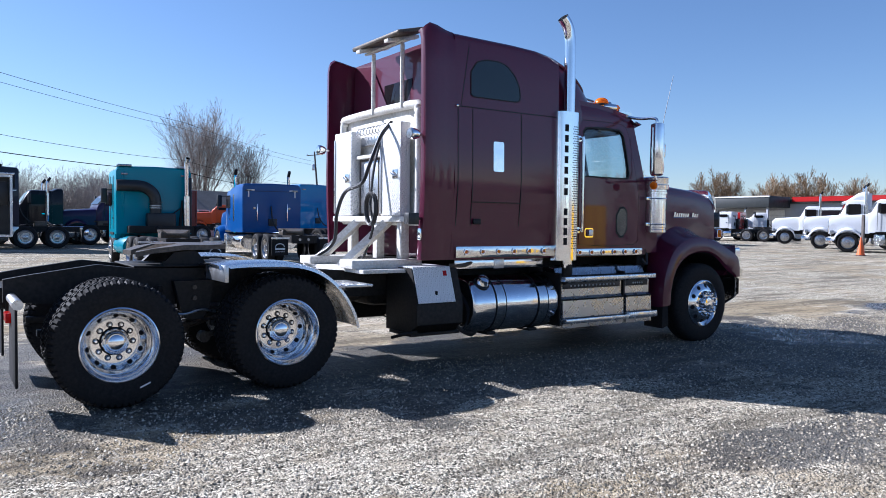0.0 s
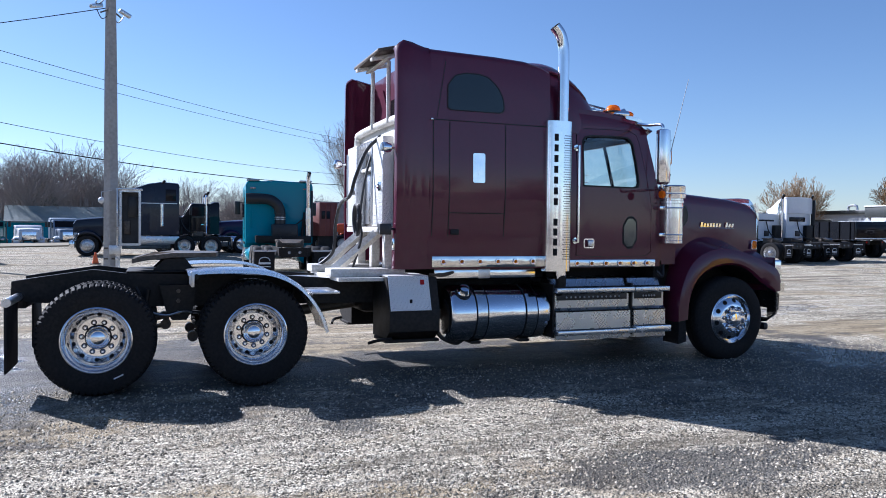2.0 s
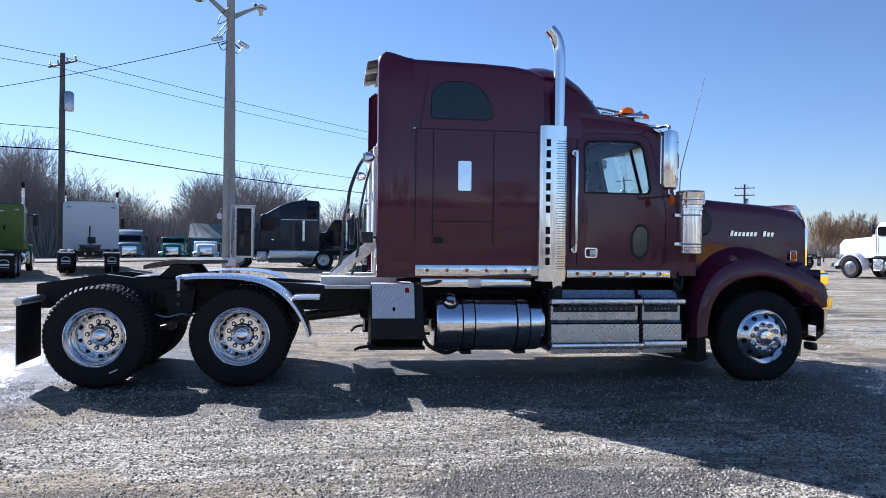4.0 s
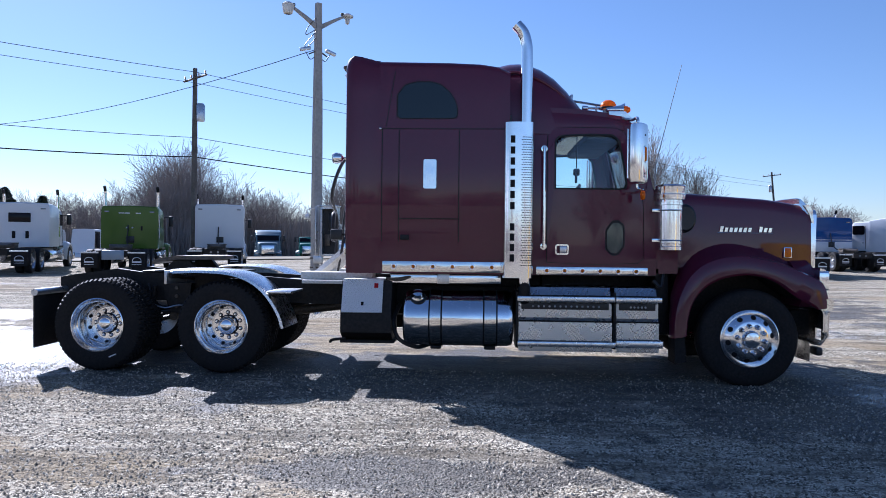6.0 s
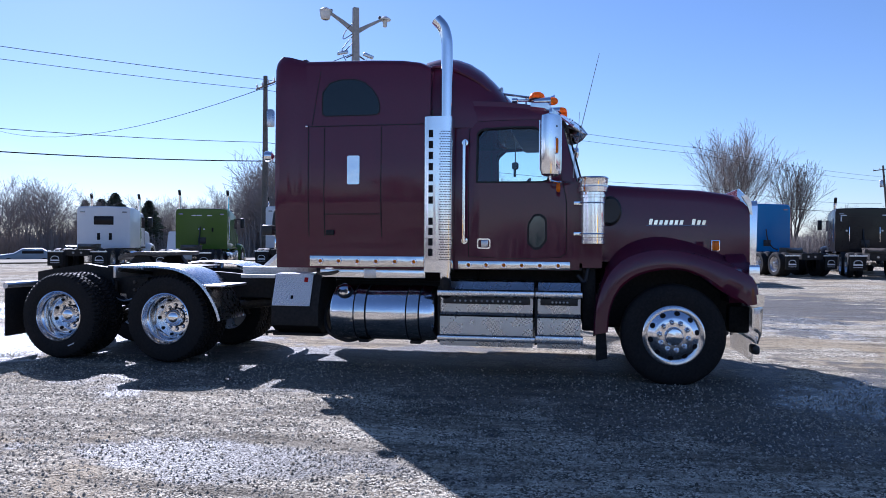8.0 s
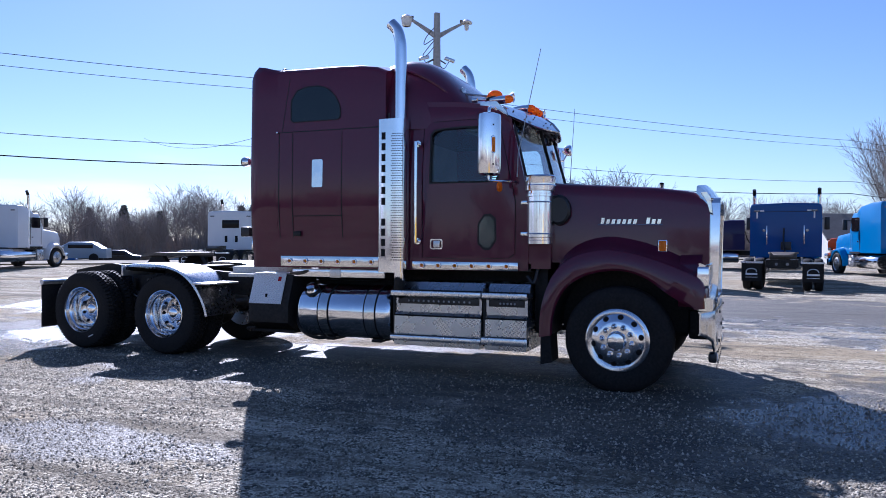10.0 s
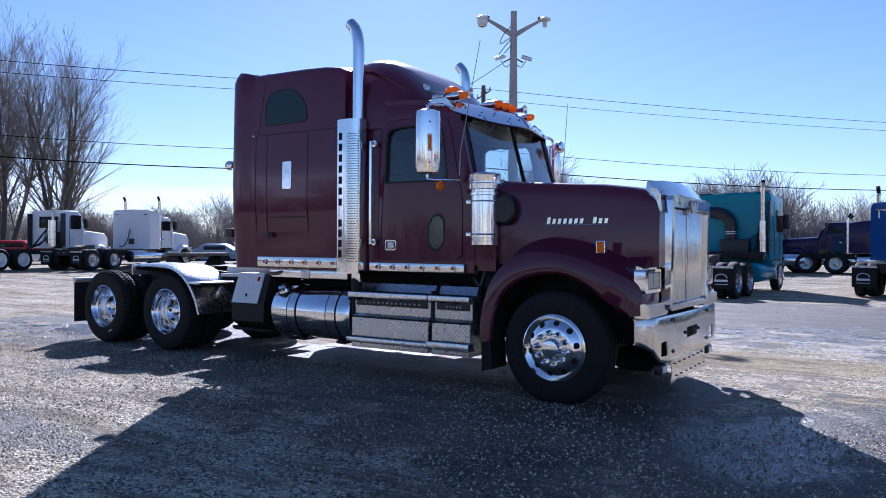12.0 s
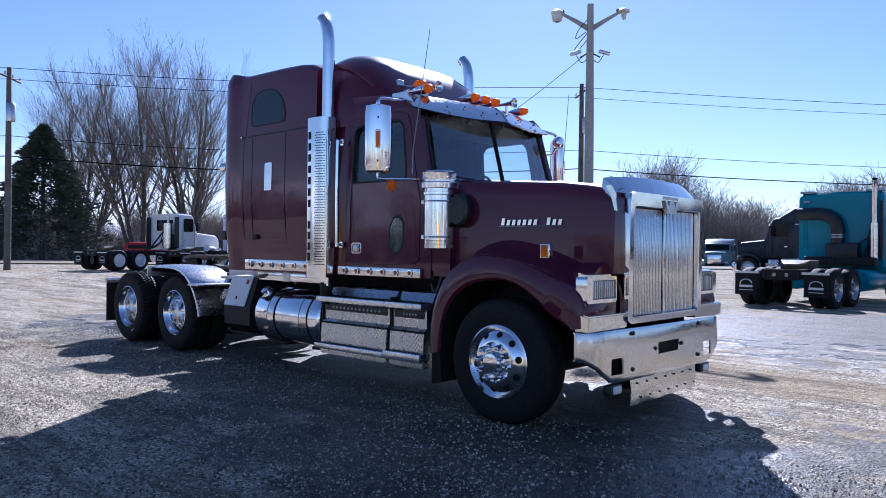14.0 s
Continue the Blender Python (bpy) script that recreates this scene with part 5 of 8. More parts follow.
# ---- kerb side: battery box, tanks, steps ----
for s in (-1, 1):
    bm = bmesh.new()
    prism(bm, [(s * 0.5, 0.40), (s * 0.98, 0.40), (s * 1.14, 0.50), (s * 1.14, 0.72), (s * 1.02, 1.08), (s * 0.5, 1.08)], "x", -4.5, -3.93)
    bb = part("battery_box", bm, BLACK, truck)
    bm = bmesh.new()
    prism(bm, [(s * 1.148, 0.725), (s * 1.155, 0.73), (s * 1.028, 1.095), (s * 0.55, 1.10), (s * 0.55, 1.085), (s * 1.018, 1.083)], "x", -4.49, -4.03)
    part("box_lid", bm, PLATE_W, bb, "bright tread-plate lid with a small red label")
    bm = bmesh.new()
    prism(bm, [(s * 1.064, 1.00), (s * 1.045, 1.052), (s * 1.043, 1.05), (s * 1.06, 0.998)], "x", -4.13, -4.085)
    part("red_label", bm, RED, bb)
    bm = bmesh.new()
    prism(bm, [(s * 1.10, 0.88), (s * 1.06, 0.99), (s * 1.058, 0.988), (s * 1.097, 0.878)], "x", -4.30, -4.08)
    part("white_label", bm, WHITE, bb)
    part("lid_latch", B(-4.27, -4.24, min(s * 1.09, s * 1.13), max(s * 1.09, s * 1.13), 0.80, 0.845, 0.006), INK, bb)
    part("box_foot", B(-4.52, -3.9, min(s * 0.6, s * 1.05), max(s * 0.6, s * 1.05), 0.37, 0.402, 0.006), BLACK, bb)
    bm = bmesh.new()
    tube(bm, smooth_path([(-4.45, s * 1.06, 0.42), (-4.6, s * 1.02, 0.40), (-4.66, s * 0.9, 0.36)], 4), 0.018, 6)
    part("drain_hook", bm, BLACK, bb)
    # fuel tank
    r, cy, cz = 0.315, s * 0.865, 0.655
    bm = bmesh.new()
    revolve(bm, [(0.0, -3.80), (0.24, -3.80), (0.28, -3.795), (0.30, -3.78), (r, -3.75), (r, -2.62), (0.30, -2.575), (0.28, -2.56), (0.24, -2.555), (0, -2.555)], (0, cy, cz), "x", 48)
    tank = part("fuel_tank", bm, POLISHED, truck, "polished cylindrical fuel tank with two steel straps")
    for x0, x1 in ((-3.49, -3.37), (-2.88, -2.75)):
        bm = bmesh.new()
        revolve(bm, [(r + 0.001, x0), (r + 0.008, x0), (r + 0.008, x1), (r + 0.001, x1)], (0, cy, cz), "x", 48)
        part("tank_strap", bm, STAINLESS, tank)
        for xx in (x0 - 0.008, x1 + 0.008):
            bm = bmesh.new()
            revolve(bm, [(r + 0.001, xx - 0.008), (r + 0.005, xx - 0.008), (r + 0.005, xx + 0.008), (r + 0.001, xx + 0.008)], (0, cy, cz), "x", 40)
            part("strap_rubber", bm, INK, tank)
        bm = bmesh.new()
        box(bm, x0, x1, min(s * 0.47, s * 0.62), max(s * 0.47, s * 0.62), 0.32, 0.95, 0.02)
        box(bm, x0, x1, min(s * 0.6, s * 1.0), max(s * 0.6, s * 1.0), 0.31, 0.345, 0.01)
        part("tank_bracket", bm, BLACK, tank)
    bm = bmesh.new()
    revolve(bm, [(0.075, 0.0), (0.075, 0.03), (0.06, 0.05), (0.055, 0.085), (0.03, 0.095), (0, 0.095)], axis="z", seg=24)
    m = Matrix.Translation((-3.63, cy, cz)) @ Matrix.Rotation(radians(40 * -s), 4, "X") @ Matrix.Translation((0, 0, r - 0.004))
    bmesh.ops.transform(bm, matrix=m, verts=bm.verts)
    part("filler_cap", bm, CHROME, tank)
    bm = bmesh.new()
    revolve(bm, [(0.077, 0.0), (0.092, 0.004), (0.092, 0.012), (0.077, 0.016)], axis="z", seg=24)
    bmesh.ops.transform(bm, matrix=m, verts=bm.verts)
    part("filler_ring", bm, BLACK_PL, tank)
    bm = bmesh.new()
    tube(bm, smooth_path([(-3.86, s * 0.80, 0.80), (-3.92, s * 0.92, 0.62), (-3.86, s * 0.96, 0.42), (-3.66, s * 0.92, 0.32), (-3.5, s * 0.80, 0.34)], 6), 0.024, 8)
    part("fuel_hose", bm, BLACK_PL, tank)
    bm = bmesh.new()
    tube(bm, smooth_path([(-4.0, s * 0.98, 1.10), (-3.85, s * 1.03, 1.10), (-3.72, s * 1.0, 1.13)], 5), 0.022, 8)
    part("copper_line", bm, GREASE, truck)
    # bright panel below the sleeper, above the tank
    bm = bmesh.new()
    box(bm, -3.95, -2.7, min(s * 1.0, s * 1.02), max(s * 1.0, s * 1.02), 1.06, 1.16, 0.004)
    part("fairing_panel", bm, POLISHED, truck)
    part("panel_strap", B(-3.42, -3.28, min(s * 1.0, s * 1.027), max(s * 1.0, s * 1.027), 1.055, 1.165, 0.003), BRUSHED, truck)
    # step boxes
    for x0, x1, big in ((-2.50, -1.475, True), (-1.425, -0.965, False)):
        bm = bmesh.new()
        prism(bm, [(s * 0.5, 0.33), (s * 1.17, 0.33), (s * 1.17, 0.40), (s * 1.16, 0.66), (s * 1.12, 0.70), (s * 1.12, 0.86), (s * 1.06, 0.90), (s * 1.0, 1.03), (s * 0.5, 1.03)], "x", x0, x1)
        st = part("step_box", bm, PLATE, truck, "aluminium tread-plate step and tool box")
        part("step_tread", B(x0 - 0.02, x1 + 0.02, min(s * 0.98, s * 1.225), max(s * 0.98, s * 1.225), 0.882, 0.942, 0.008), TREADS, st)
        part("step_tread", B(x0 - 0.015, x1 + 0.03, min(s * 1.1, s * 1.25), max(s * 1.1, s * 1.25), 0.39, 0.448 if big else 0.47, 0.008), TREADS, st)
        for zz in (0.9425, 0.4485 if big else 0.4705):
            ya, yb = (1.0, 1.205) if zz > 0.6 else (1.12, 1.235)
            part("grip_pad", B(x0 + 0.01, x1 - 0.01, min(s * ya, s * yb), max(s * ya, s * yb), zz - 0.004, zz + 0.003), BLACK, st)
        part("kick_plate", B(x0 + 0.03, x1 - 0.03, min(s * 1.115, s * 1.128), max(s * 1.115, s * 1.128), 0.79, 0.865, 0.003), BLACK_PL, st)
        bm = bmesh.new()
        bmesh.ops.create_uvsphere(bm, u_segments=8, v_segments=5, radius=0.013)
        stud = None
        n = 13 if big else 5
        for k in range(n):
            m = Matrix.Translation((x0 + 0.16 + (x1 - x0 - 0.3) * k / max(1, n - 1), s * 1.127, 0.825))
            if stud is None:
                stud = part("stud", bm, BRUSHED, st)
                stud.matrix_basis = m
            else:
                again(stud, m, st)
        part("panel_gap", B(x0, x1, min(s * 1.14, s * 1.166), max(s * 1.14, s * 1.166), 0.655, 0.672), INK, st)
        part("gap_line", B(x0 - 0.03, x0 - 0.004, min(s * 0.6, s * 1.14), max(s * 0.6, s * 1.14), 0.36, 0.98), BLACK, st)
    # bracket and dark bits between step and wheel
    part("cab_bracket", B(-0.95, -0.8, min(s * 0.5, s * 0.9), max(s * 0.5, s * 0.9), 0.5, 1.3, 0.02), BLACK, truck)
    bm = bmesh.new()
    tube(bm, smooth_path([(-1.0, s * 1.02, 1.12), (-0.92, s * 1.04, 1.05), (-0.88, s * 1.0, 1.22), (-0.80, s * 1.0, 1.32)], 4), 0.02, 8)
    part("hose", bm, BLACK_PL, truck)

# ---- headache rack behind the sleeper ----
bm = bmesh.new()
path = [(-4.32, -0.86, 1.55), (-4.32, -0.86, 2.62), (-4.32, -0.83, 2.76), (-4.32, -0.70, 2.83), (-4.32, 0.78, 2.83), (-4.32, 0.90, 2.77), (-4.32, 0.93, 2.64), (-4.32, 0.93, 1.55)]
tube(bm, smooth_path(path, 4), 0.048, 14)
rack = part("headache_rack", bm, WHITE_METAL, truck, "white-painted rack frame behind the sleeper")
bm = bmesh.new()
tube(bm, [(-4.32, -0.86, 1.57), (-4.32, 0.93, 1.57)], 0.045, 4)
part("lower_rail", bm, WHITE_METAL, rack)
bm = bmesh.new()
box(bm, -4.29, -4.27, -0.84, 0.9, 1.57, 2.8, 0.004)
part("rack_panel", bm, WHITE_METAL, rack)
for y0, y1 in ((-0.72, -0.29), (0.43, 0.88)):
    bm = B(-4.47, -4.34, y0, y1, 1.63, 2.64, 0.012)
    tb = part("tool_box", bm, PLATE_W, rack, "white tread-plate box door with a chrome latch")
    ym = y0 + 0.10
    part("latch_plate", B(-4.478, -4.468, ym - 0.055, ym + 0.055, 2.03, 2.13, 0.003), CHROME, tb)
    bm = bmesh.new()
    tube(bm, smooth_path([(-4.48, ym + 0.04, 2.10), (-4.51, ym + 0.02, 2.09), (-4.51, ym - 0.05, 2.06)], 4), 0.011, 8)
    part("latch_handle", bm, CHROME, tb)
    part("box_hinge", B(-4.485, -4.465, y1 - 0.03, y1 - 0.008, 1.66, 2.56, 0.004), BRUSHED, tb)
for y in (-0.56, 0.09):
    bm = bmesh.new()
    tube(bm, [(-4.36, y, 2.80), (-4.36, y, 3.50)], 0.024, 10)
    part("rack_post", bm, WHITE_METAL, rack)
tilt = Matrix.Translation((-4.40, 0, 3.58)) @ Matrix.Rotation(radians(-14), 4, "Y") @ Matrix.Translation((4.40, 0, -3.58))
bm = bmesh.new()
box(bm, -4.56, -4.20, -0.80, 0.26, 3.565, 3.615, 0.02, m=tilt)
board = part("roof_board", bm, GREASE, rack, "weathered aluminium board on two posts")
for y in (-0.56, 0.09):
    bm = bmesh.new()
    box(bm, -4.58, -4.18, y - 0.045, y + 0.045, 3.525, 3.562, 0.005, m=tilt)
    part("board_bracket", bm, WHITE_METAL, board)
bm = bmesh.new()
box(bm, -4.44, -4.36, -0.72, 0.2, 3.50, 3.524, 0.005, m=tilt)
part("board_bearer", bm, WHITE_METAL, board)
for y in (-0.34, 0.36):
    bm = bmesh.new()
    tube(bm, [(-4.98, y, 1.07), (-4.38, y, 1.58)], 0.06, 4)
    part("rack_leg", bm, WHITE_METAL, rack)
for y in (-0.62, -0.08, 0.56):
    bm = bmesh.new()
    box(bm, -4.42, -4.32, y - 0.05, y + 0.05, 1.06, 1.56, 0.006)
    part("rack_leg", bm, WHITE_METAL, rack)
part("middle_panel", B(-4.36, -4.34, -0.285, 0.425, 1.62, 2.30, 0.004), GREASE, rack)
part("middle_shelf", B(-4.42, -4.34, -0.28, 0.42, 2.30, 2.34, 0.006), WHITE_METAL, rack)
for y0 in (-0.75, 0.30):
    part("base_box", B(-5.05, -4.2, y0, y0 + 0.3, 1.07, 1.16, 0.012), WHITE_METAL, rack)
part("lower_flange", B(-4.46, -4.30, -0.88, 0.95, 1.56, 1.625, 0.01), WHITE_METAL, rack)
part("rack_base", B(-5.0, -4.2, -0.9, 0.62, 1.03, 1.07, 0.006), WHITE_METAL, rack)
# air lines and cable coil
bm = bmesh.new()
tube(bm, smooth_path([(-4.42, -0.44, 2.66), (-4.6, -0.52, 2.48), (-4.72, -0.50, 2.18), (-4.75, -0.38, 1.98), (-4.78, -0.04, 1.89), (-4.8, 0.13, 1.64), (-4.82, 0.17, 1.32), (-4.95, 0.40, 1.14)], 6), 0.021, 8)
part("air_line", bm, BLACK_PL, truck)
bm = bmesh.new()
tube(bm, smooth_path([(-4.42, -0.3, 2.66), (-4.55, -0.30, 2.2), (-4.62, -0.34, 1.75), (-4.62, -0.4, 1.5), (-4.7, -0.3, 1.12)], 5), 0.015, 8)
part("air_line", bm, BLACK_PL, truck)
bm = bmesh.new()
coil = [(-4.70 + 0.014 * math.cos(t * 0.7), -0.50 + 0.11 * math.cos(t), 1.70 + 0.17 * math.sin(t)) for t in [k * 0.35 for k in range(56)]]
tube(bm, coil, 0.017, 6)
part("cable_coil", bm, BLACK_PL, truck)
for y in (-0.17, 0.05, 0.27):
    part("rack_slat", B(-4.368, -4.361, y - 0.095, y + 0.095, 1.66, 2.27, 0.003), BRUSHED, rack)
for k in range(9):
    y = -0.26 + 0.075 * k
    bm = bmesh.new()
    tube(bm, smooth_path([(-4.34, y, 2.66), (-4.42, y, 2.65), (-4.44, y, 2.59), (-4.40, y, 2.57)], 3), 0.008, 6)
    part("hose_hook", bm, BRUSHED, rack)
part("hook_rail", B(-4.35, -4.33, -0.28, 0.42, 2.46, 2.56, 0.004), BRUSHED, rack)
# work lamps on the extenders
for s in (-1, 1):
    for z, mat in ((2.46, CHROME), (1.60, BLACK_PL)):
        if z < 2 and s > 0:
            continue
        bm = bmesh.new()
        if z > 2:
            revolve(bm, [(0, -0.05), (0.05, -0.045), (0.062, -0.03), (0.062, 0.0), (0.045, 0.05), (0.015, 0.07), (0, 0.072)], (-4.55, s * 1.12, z), "x", 18)
        else:
            box(bm, -4.62, -4.49, s * 1.1 - 0.05, s * 1.1 + 0.05, z - 0.06, z + 0.06, 0.012)
        tube(bm, [(-4.52, s * 1.11, z), (-4.44, s * 1.11, z)], 0.014, 6)
        part("work_lamp", bm, mat, truck)
bm = bmesh.new()
revolve(bm, [(0, -4.61), (0.05, -4.605), (0.055, -4.598)], (0, -1.12, 2.46), "x", 16)
part("work_lamp_lens", bm, LENS, truck)
part("marker_plate", B(-4.47, -4.45, -1.13, -1.07, 1.38, 1.5, 0.004), CHROME, truck)

# ---- ground: one sheet to the horizon ----
def ground_material():
    m, nt, bsdf = nodes_of("gravel_yard")
    ln = nt.links.new
    tc = nt.nodes.new("ShaderNodeTexCoord")
    P = tc.outputs["Object"]

    def noise_of(scale, detail=4.0, rough=0.6, dist=0.0):
        n = add(nt, "ShaderNodeTexNoise", Scale=scale, Detail=detail, Roughness=rough, Distortion=dist)
        ln(P, n.inputs["Vector"])
        return n.outputs["Fac"]

    def ranged(v, a, b, c=0.0, d=1.0):
        r = nt.nodes.new("ShaderNodeMapRange")
        r.interpolation_type = "SMOOTHSTEP"
        for k, val in zip(("From Min", "From Max", "To Min", "To Max"), (a, b, c, d)):
            r.inputs[k].default_value = val
        ln(v, r.inputs["Value"])
        return r.outputs[0]

    def mixed(f, a, b):
        x = nt.nodes.new("ShaderNodeMix")
        x.data_type = "RGBA"
        for s, v in (("Factor", f), ("A", a), ("B", b)):
            if isinstance(v, tuple):
                x.inputs[s].default_value = (*v, 1)
            elif isinstance(v, float):
                x.inputs[s].default_value = v
            else:
                ln(v, x.inputs[s])
        return x.outputs["Result"]

    def calc(op, a, b):
        n = nt.nodes.new("ShaderNodeMath")
        n.operation = op
        for k, v in enumerate((a, b)):
            if isinstance(v, float):
                n.inputs[k].default_value = v
            else:
                ln(v, n.inputs[k])
        return n.outputs[0]

    # ragged patches on the plan, each round a centre
    rag = calc("MULTIPLY", calc("SUBTRACT", noise_of(0.9, 6, 0.65), 0.5), 3.2)

    def patches(places):
        total = None
        for cx, cy, rx, ry in places:
            mp = nt.nodes.new("ShaderNodeMapping")
            mp.vector_type = "TEXTURE"
            mp.inputs["Location"].default_value = (cx, cy, 0)
            mp.inputs["Scale"].default_value = (rx, ry, 1e6)
            ln(P, mp.inputs["Vector"])
            le = nt.nodes.new("ShaderNodeVectorMath")
            le.operation = "LENGTH"
            ln(mp.outputs[0], le.inputs[0])
            v = ranged(calc("ADD", le.outputs["Value"], rag), 0.75, 1.1, 1.0, 0.0)
            total = v if total is None else calc("MAXIMUM", total, v)
        return total

    vor = add(nt, "ShaderNodeTexVoronoi", Scale=44.0, Randomness=1.0)
    ln(P, vor.inputs["Vector"])
    vor2 = add(nt, "ShaderNodeTexVoronoi", Scale=105.0, Randomness=1.0)
    ln(P, vor2.inputs["Vector"])
    sep = nt.nodes.new("ShaderNodeSeparateColor")
    ln(vor.outputs["Color"], sep.inputs[0])
    sep2 = nt.nodes.new("ShaderNodeSeparateColor")
    ln(vor2.outputs["Color"], sep2.inputs[0])
    pick = calc("MULTIPLY", sep.outputs[0], sep2.outputs[0])
    stone = mixed(ranged(pick, 0.02, 0.42), (0.07, 0.061, 0.046), (0.88, 0.795, 0.62))
    dust = mixed(ranged(noise_of(1.3, 5), 0.4, 0.62), (0.41, 0.345, 0.24), (0.60, 0.525, 0.395))
    dry = mixed(ranged(noise_of(5.0, 5, 0.7), 0.38, 0.58, 0.25, 1.0), dust, stone)
    # brown fines in wide bands
    dry = mixed(ranged(noise_of(0.35, 4, 0.6, 0.6), 0.50, 0.62, 0.0, 0.7), dry, (0.42, 0.335, 0.215))
    brown = calc("MULTIPLY", patches(((1.5, 2.6, 2.5, 0.8), (-7.6, -2.2, 0.9, 0.5), (2.8, -2.6, 1.6, 0.5), (4.8, 0.6, 3.2, 0.9), (-4.2, 4.5, 5.0, 0.7), (-6.5, -4.6, 1.6, 0.5))), 0.7)
    dry = mixed(brown, dry, (0.37, 0.29, 0.175))
    # tyre tracks and scraped streaks
    mp = nt.nodes.new("ShaderNodeMapping")
    mp.inputs["Scale"].default_value = (0.22, 1.6, 1.0)
    mp.inputs["Rotation"].default_value = (0, 0, radians(12))
    ln(P, mp.inputs["Vector"])
    tr = add(nt, "ShaderNodeTexNoise", Scale=1.0, Detail=7.0, Roughness=0.72)
    ln(mp.outputs[0], tr.inputs["Vector"])
    dry = mixed(ranged(tr.outputs["Fac"], 0.39, 0.50, 0.75, 0.0), dry, (0.165, 0.144, 0.108))
    dry = mixed(ranged(tr.outputs["Fac"], 0.54, 0.66, 0.0, 0.7), dry, (0.76, 0.68, 0.53))
    # finer ruts and scuffs, along the lanes
    mp2 = nt.nodes.new("ShaderNodeMapping")
    mp2.inputs["Scale"].default_value = (0.7, 4.6, 1.0)
    mp2.inputs["Rotation"].default_value = (0, 0, radians(16))
    ln(P, mp2.inputs["Vector"])
    ruts = add(nt, "ShaderNodeTexNoise", Scale=1.0, Detail=6.0, Roughness=0.7)
    ln(mp2.outputs[0], ruts.inputs["Vector"])
    dry = mixed(ranged(ruts.outputs["Fac"], 0.37, 0.48, 0.6, 0.0), dry, (0.15, 0.128, 0.095))
    # wet gravel, with the truck's ground shadow deepened in its colour
    damp_shade = calc("MAXIMUM", ranged(noise_of(0.23, 4, 0.6, 0.5), 0.60, 0.68, 0.0, 0.7), patches(((-3.2, -4.6, 1.4, 0.4), (1.6, -2.1, 4.2, 1.75), (-2.5, -0.8, 6.0, 1.9), (-8.6, 0.6, 3.5, 2.6), (1.5, 9.5, 6.0, 5.0))))
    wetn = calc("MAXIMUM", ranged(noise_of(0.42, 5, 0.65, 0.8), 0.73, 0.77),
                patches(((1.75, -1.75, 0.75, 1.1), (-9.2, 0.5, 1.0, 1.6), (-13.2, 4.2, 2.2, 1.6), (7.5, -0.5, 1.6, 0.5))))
    col = mixed(calc("MULTIPLY", damp_shade, 0.78), dry, (0.044, 0.042, 0.038))
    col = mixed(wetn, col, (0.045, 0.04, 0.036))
    # soaked blotches that also paint the shade by the truck darker
    soak_shade = calc("MULTIPLY", ranged(noise_of(0.62, 5, 0.62, 0.9), 0.47, 0.57), patches(((0.9, -2.2, 3.4, 1.6), (-3.0, -1.4, 2.5, 1.2), (-8.5, -0.5, 3.0, 2.0))))
    col = mixed(calc("MULTIPLY", soak_shade, 0.6), col, (0.022, 0.021, 0.021))
    grit = ranged(noise_of(9.0, 6, 0.75), 0.36, 0.50, 0.55, 0.0)
    col = mixed(grit, col, (0.07, 0.058, 0.046))
    # pale chips stand out of the wet, darkened ground
    chips = calc("MULTIPLY", ranged(sep.outputs[1], 0.90, 0.94), ranged(vor.outputs["Distance"], 0.2, 0.32, 1.0, 0.0))
    col = mixed(calc("MULTIPLY", chips, 0.45), col, (0.55, 0.51, 0.42))
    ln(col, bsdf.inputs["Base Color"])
    rg = mixed(damp_shade, (0.95, 0.95, 0.95), (0.55, 0.55, 0.55))
    rg = mixed(wetn, rg, (0.16, 0.16, 0.16))
    # wet gravel that glitters, its stones still proud
    glint = calc("MULTIPLY", ranged(noise_of(1.7, 5, 0.65), 0.44, 0.56), patches(((1.2, 5.6, 3.6, 1.9), (-9.8, -0.9, 2.4, 1.1), (5.2, 3.6, 2.6, 1.0))))
    rg = mixed(glint, rg, (0.26, 0.26, 0.26))
    ln(rg, bsdf.inputs["Roughness"])
    sg = mixed(damp_shade, (0.06, 0.06, 0.06), (0.24, 0.24, 0.24))
    sg = mixed(wetn, sg, (0.65, 0.65, 0.65))
    sg = mixed(glint, sg, (0.42, 0.42, 0.42))
    ln(sg, bsdf.inputs["Specular IOR Level"])
    h = calc("ADD", ranged(vor.outputs["Distance"], 0.0, 0.62, 1.0, 0.0), ranged(vor2.outputs["Distance"], 0.0, 0.6, 0.45, 0.0))
    b = add(nt, "ShaderNodeBump", Strength=0.9, Distance=0.022)
    ln(h, b.inputs["Height"])
    b2 = add(nt, "ShaderNodeBump", Strength=0.6, Distance=0.12)
    ln(noise_of(1.3, 6, 0.6), b2.inputs["Height"])
    ln(b2.outputs[0], b.inputs["Normal"])
    # where the film of water stands, stones drown
    ln(calc("SUBTRACT", 0.95, calc("MULTIPLY", wetn, 0.6)), b.inputs["Strength"])
    ln(b.outputs[0], bsdf.inputs["Normal"])
    return m


GROUND = ground_material()
ASPHALT = surface("road_asphalt", (0.16, 0.155, 0.15), (0.10, 0.098, 0.095), rough=0.8, scale=0.3, fine=8, bump=0.2)
GRASS = surface("winter_grass", (0.19, 0.155, 0.09), (0.12, 0.10, 0.06), rough=0.95, scale=0.5, fine=9, bump=0.5, bump_scale=20)


def axis_steps():
    v = [-2500, -1200, -600, -300, -200, -150, -120]
    v += list(np.arange(-100, 101, 2.0)) + [120, 150, 200, 300, 600, 1200, 2500]
    return [float(q) for q in v]


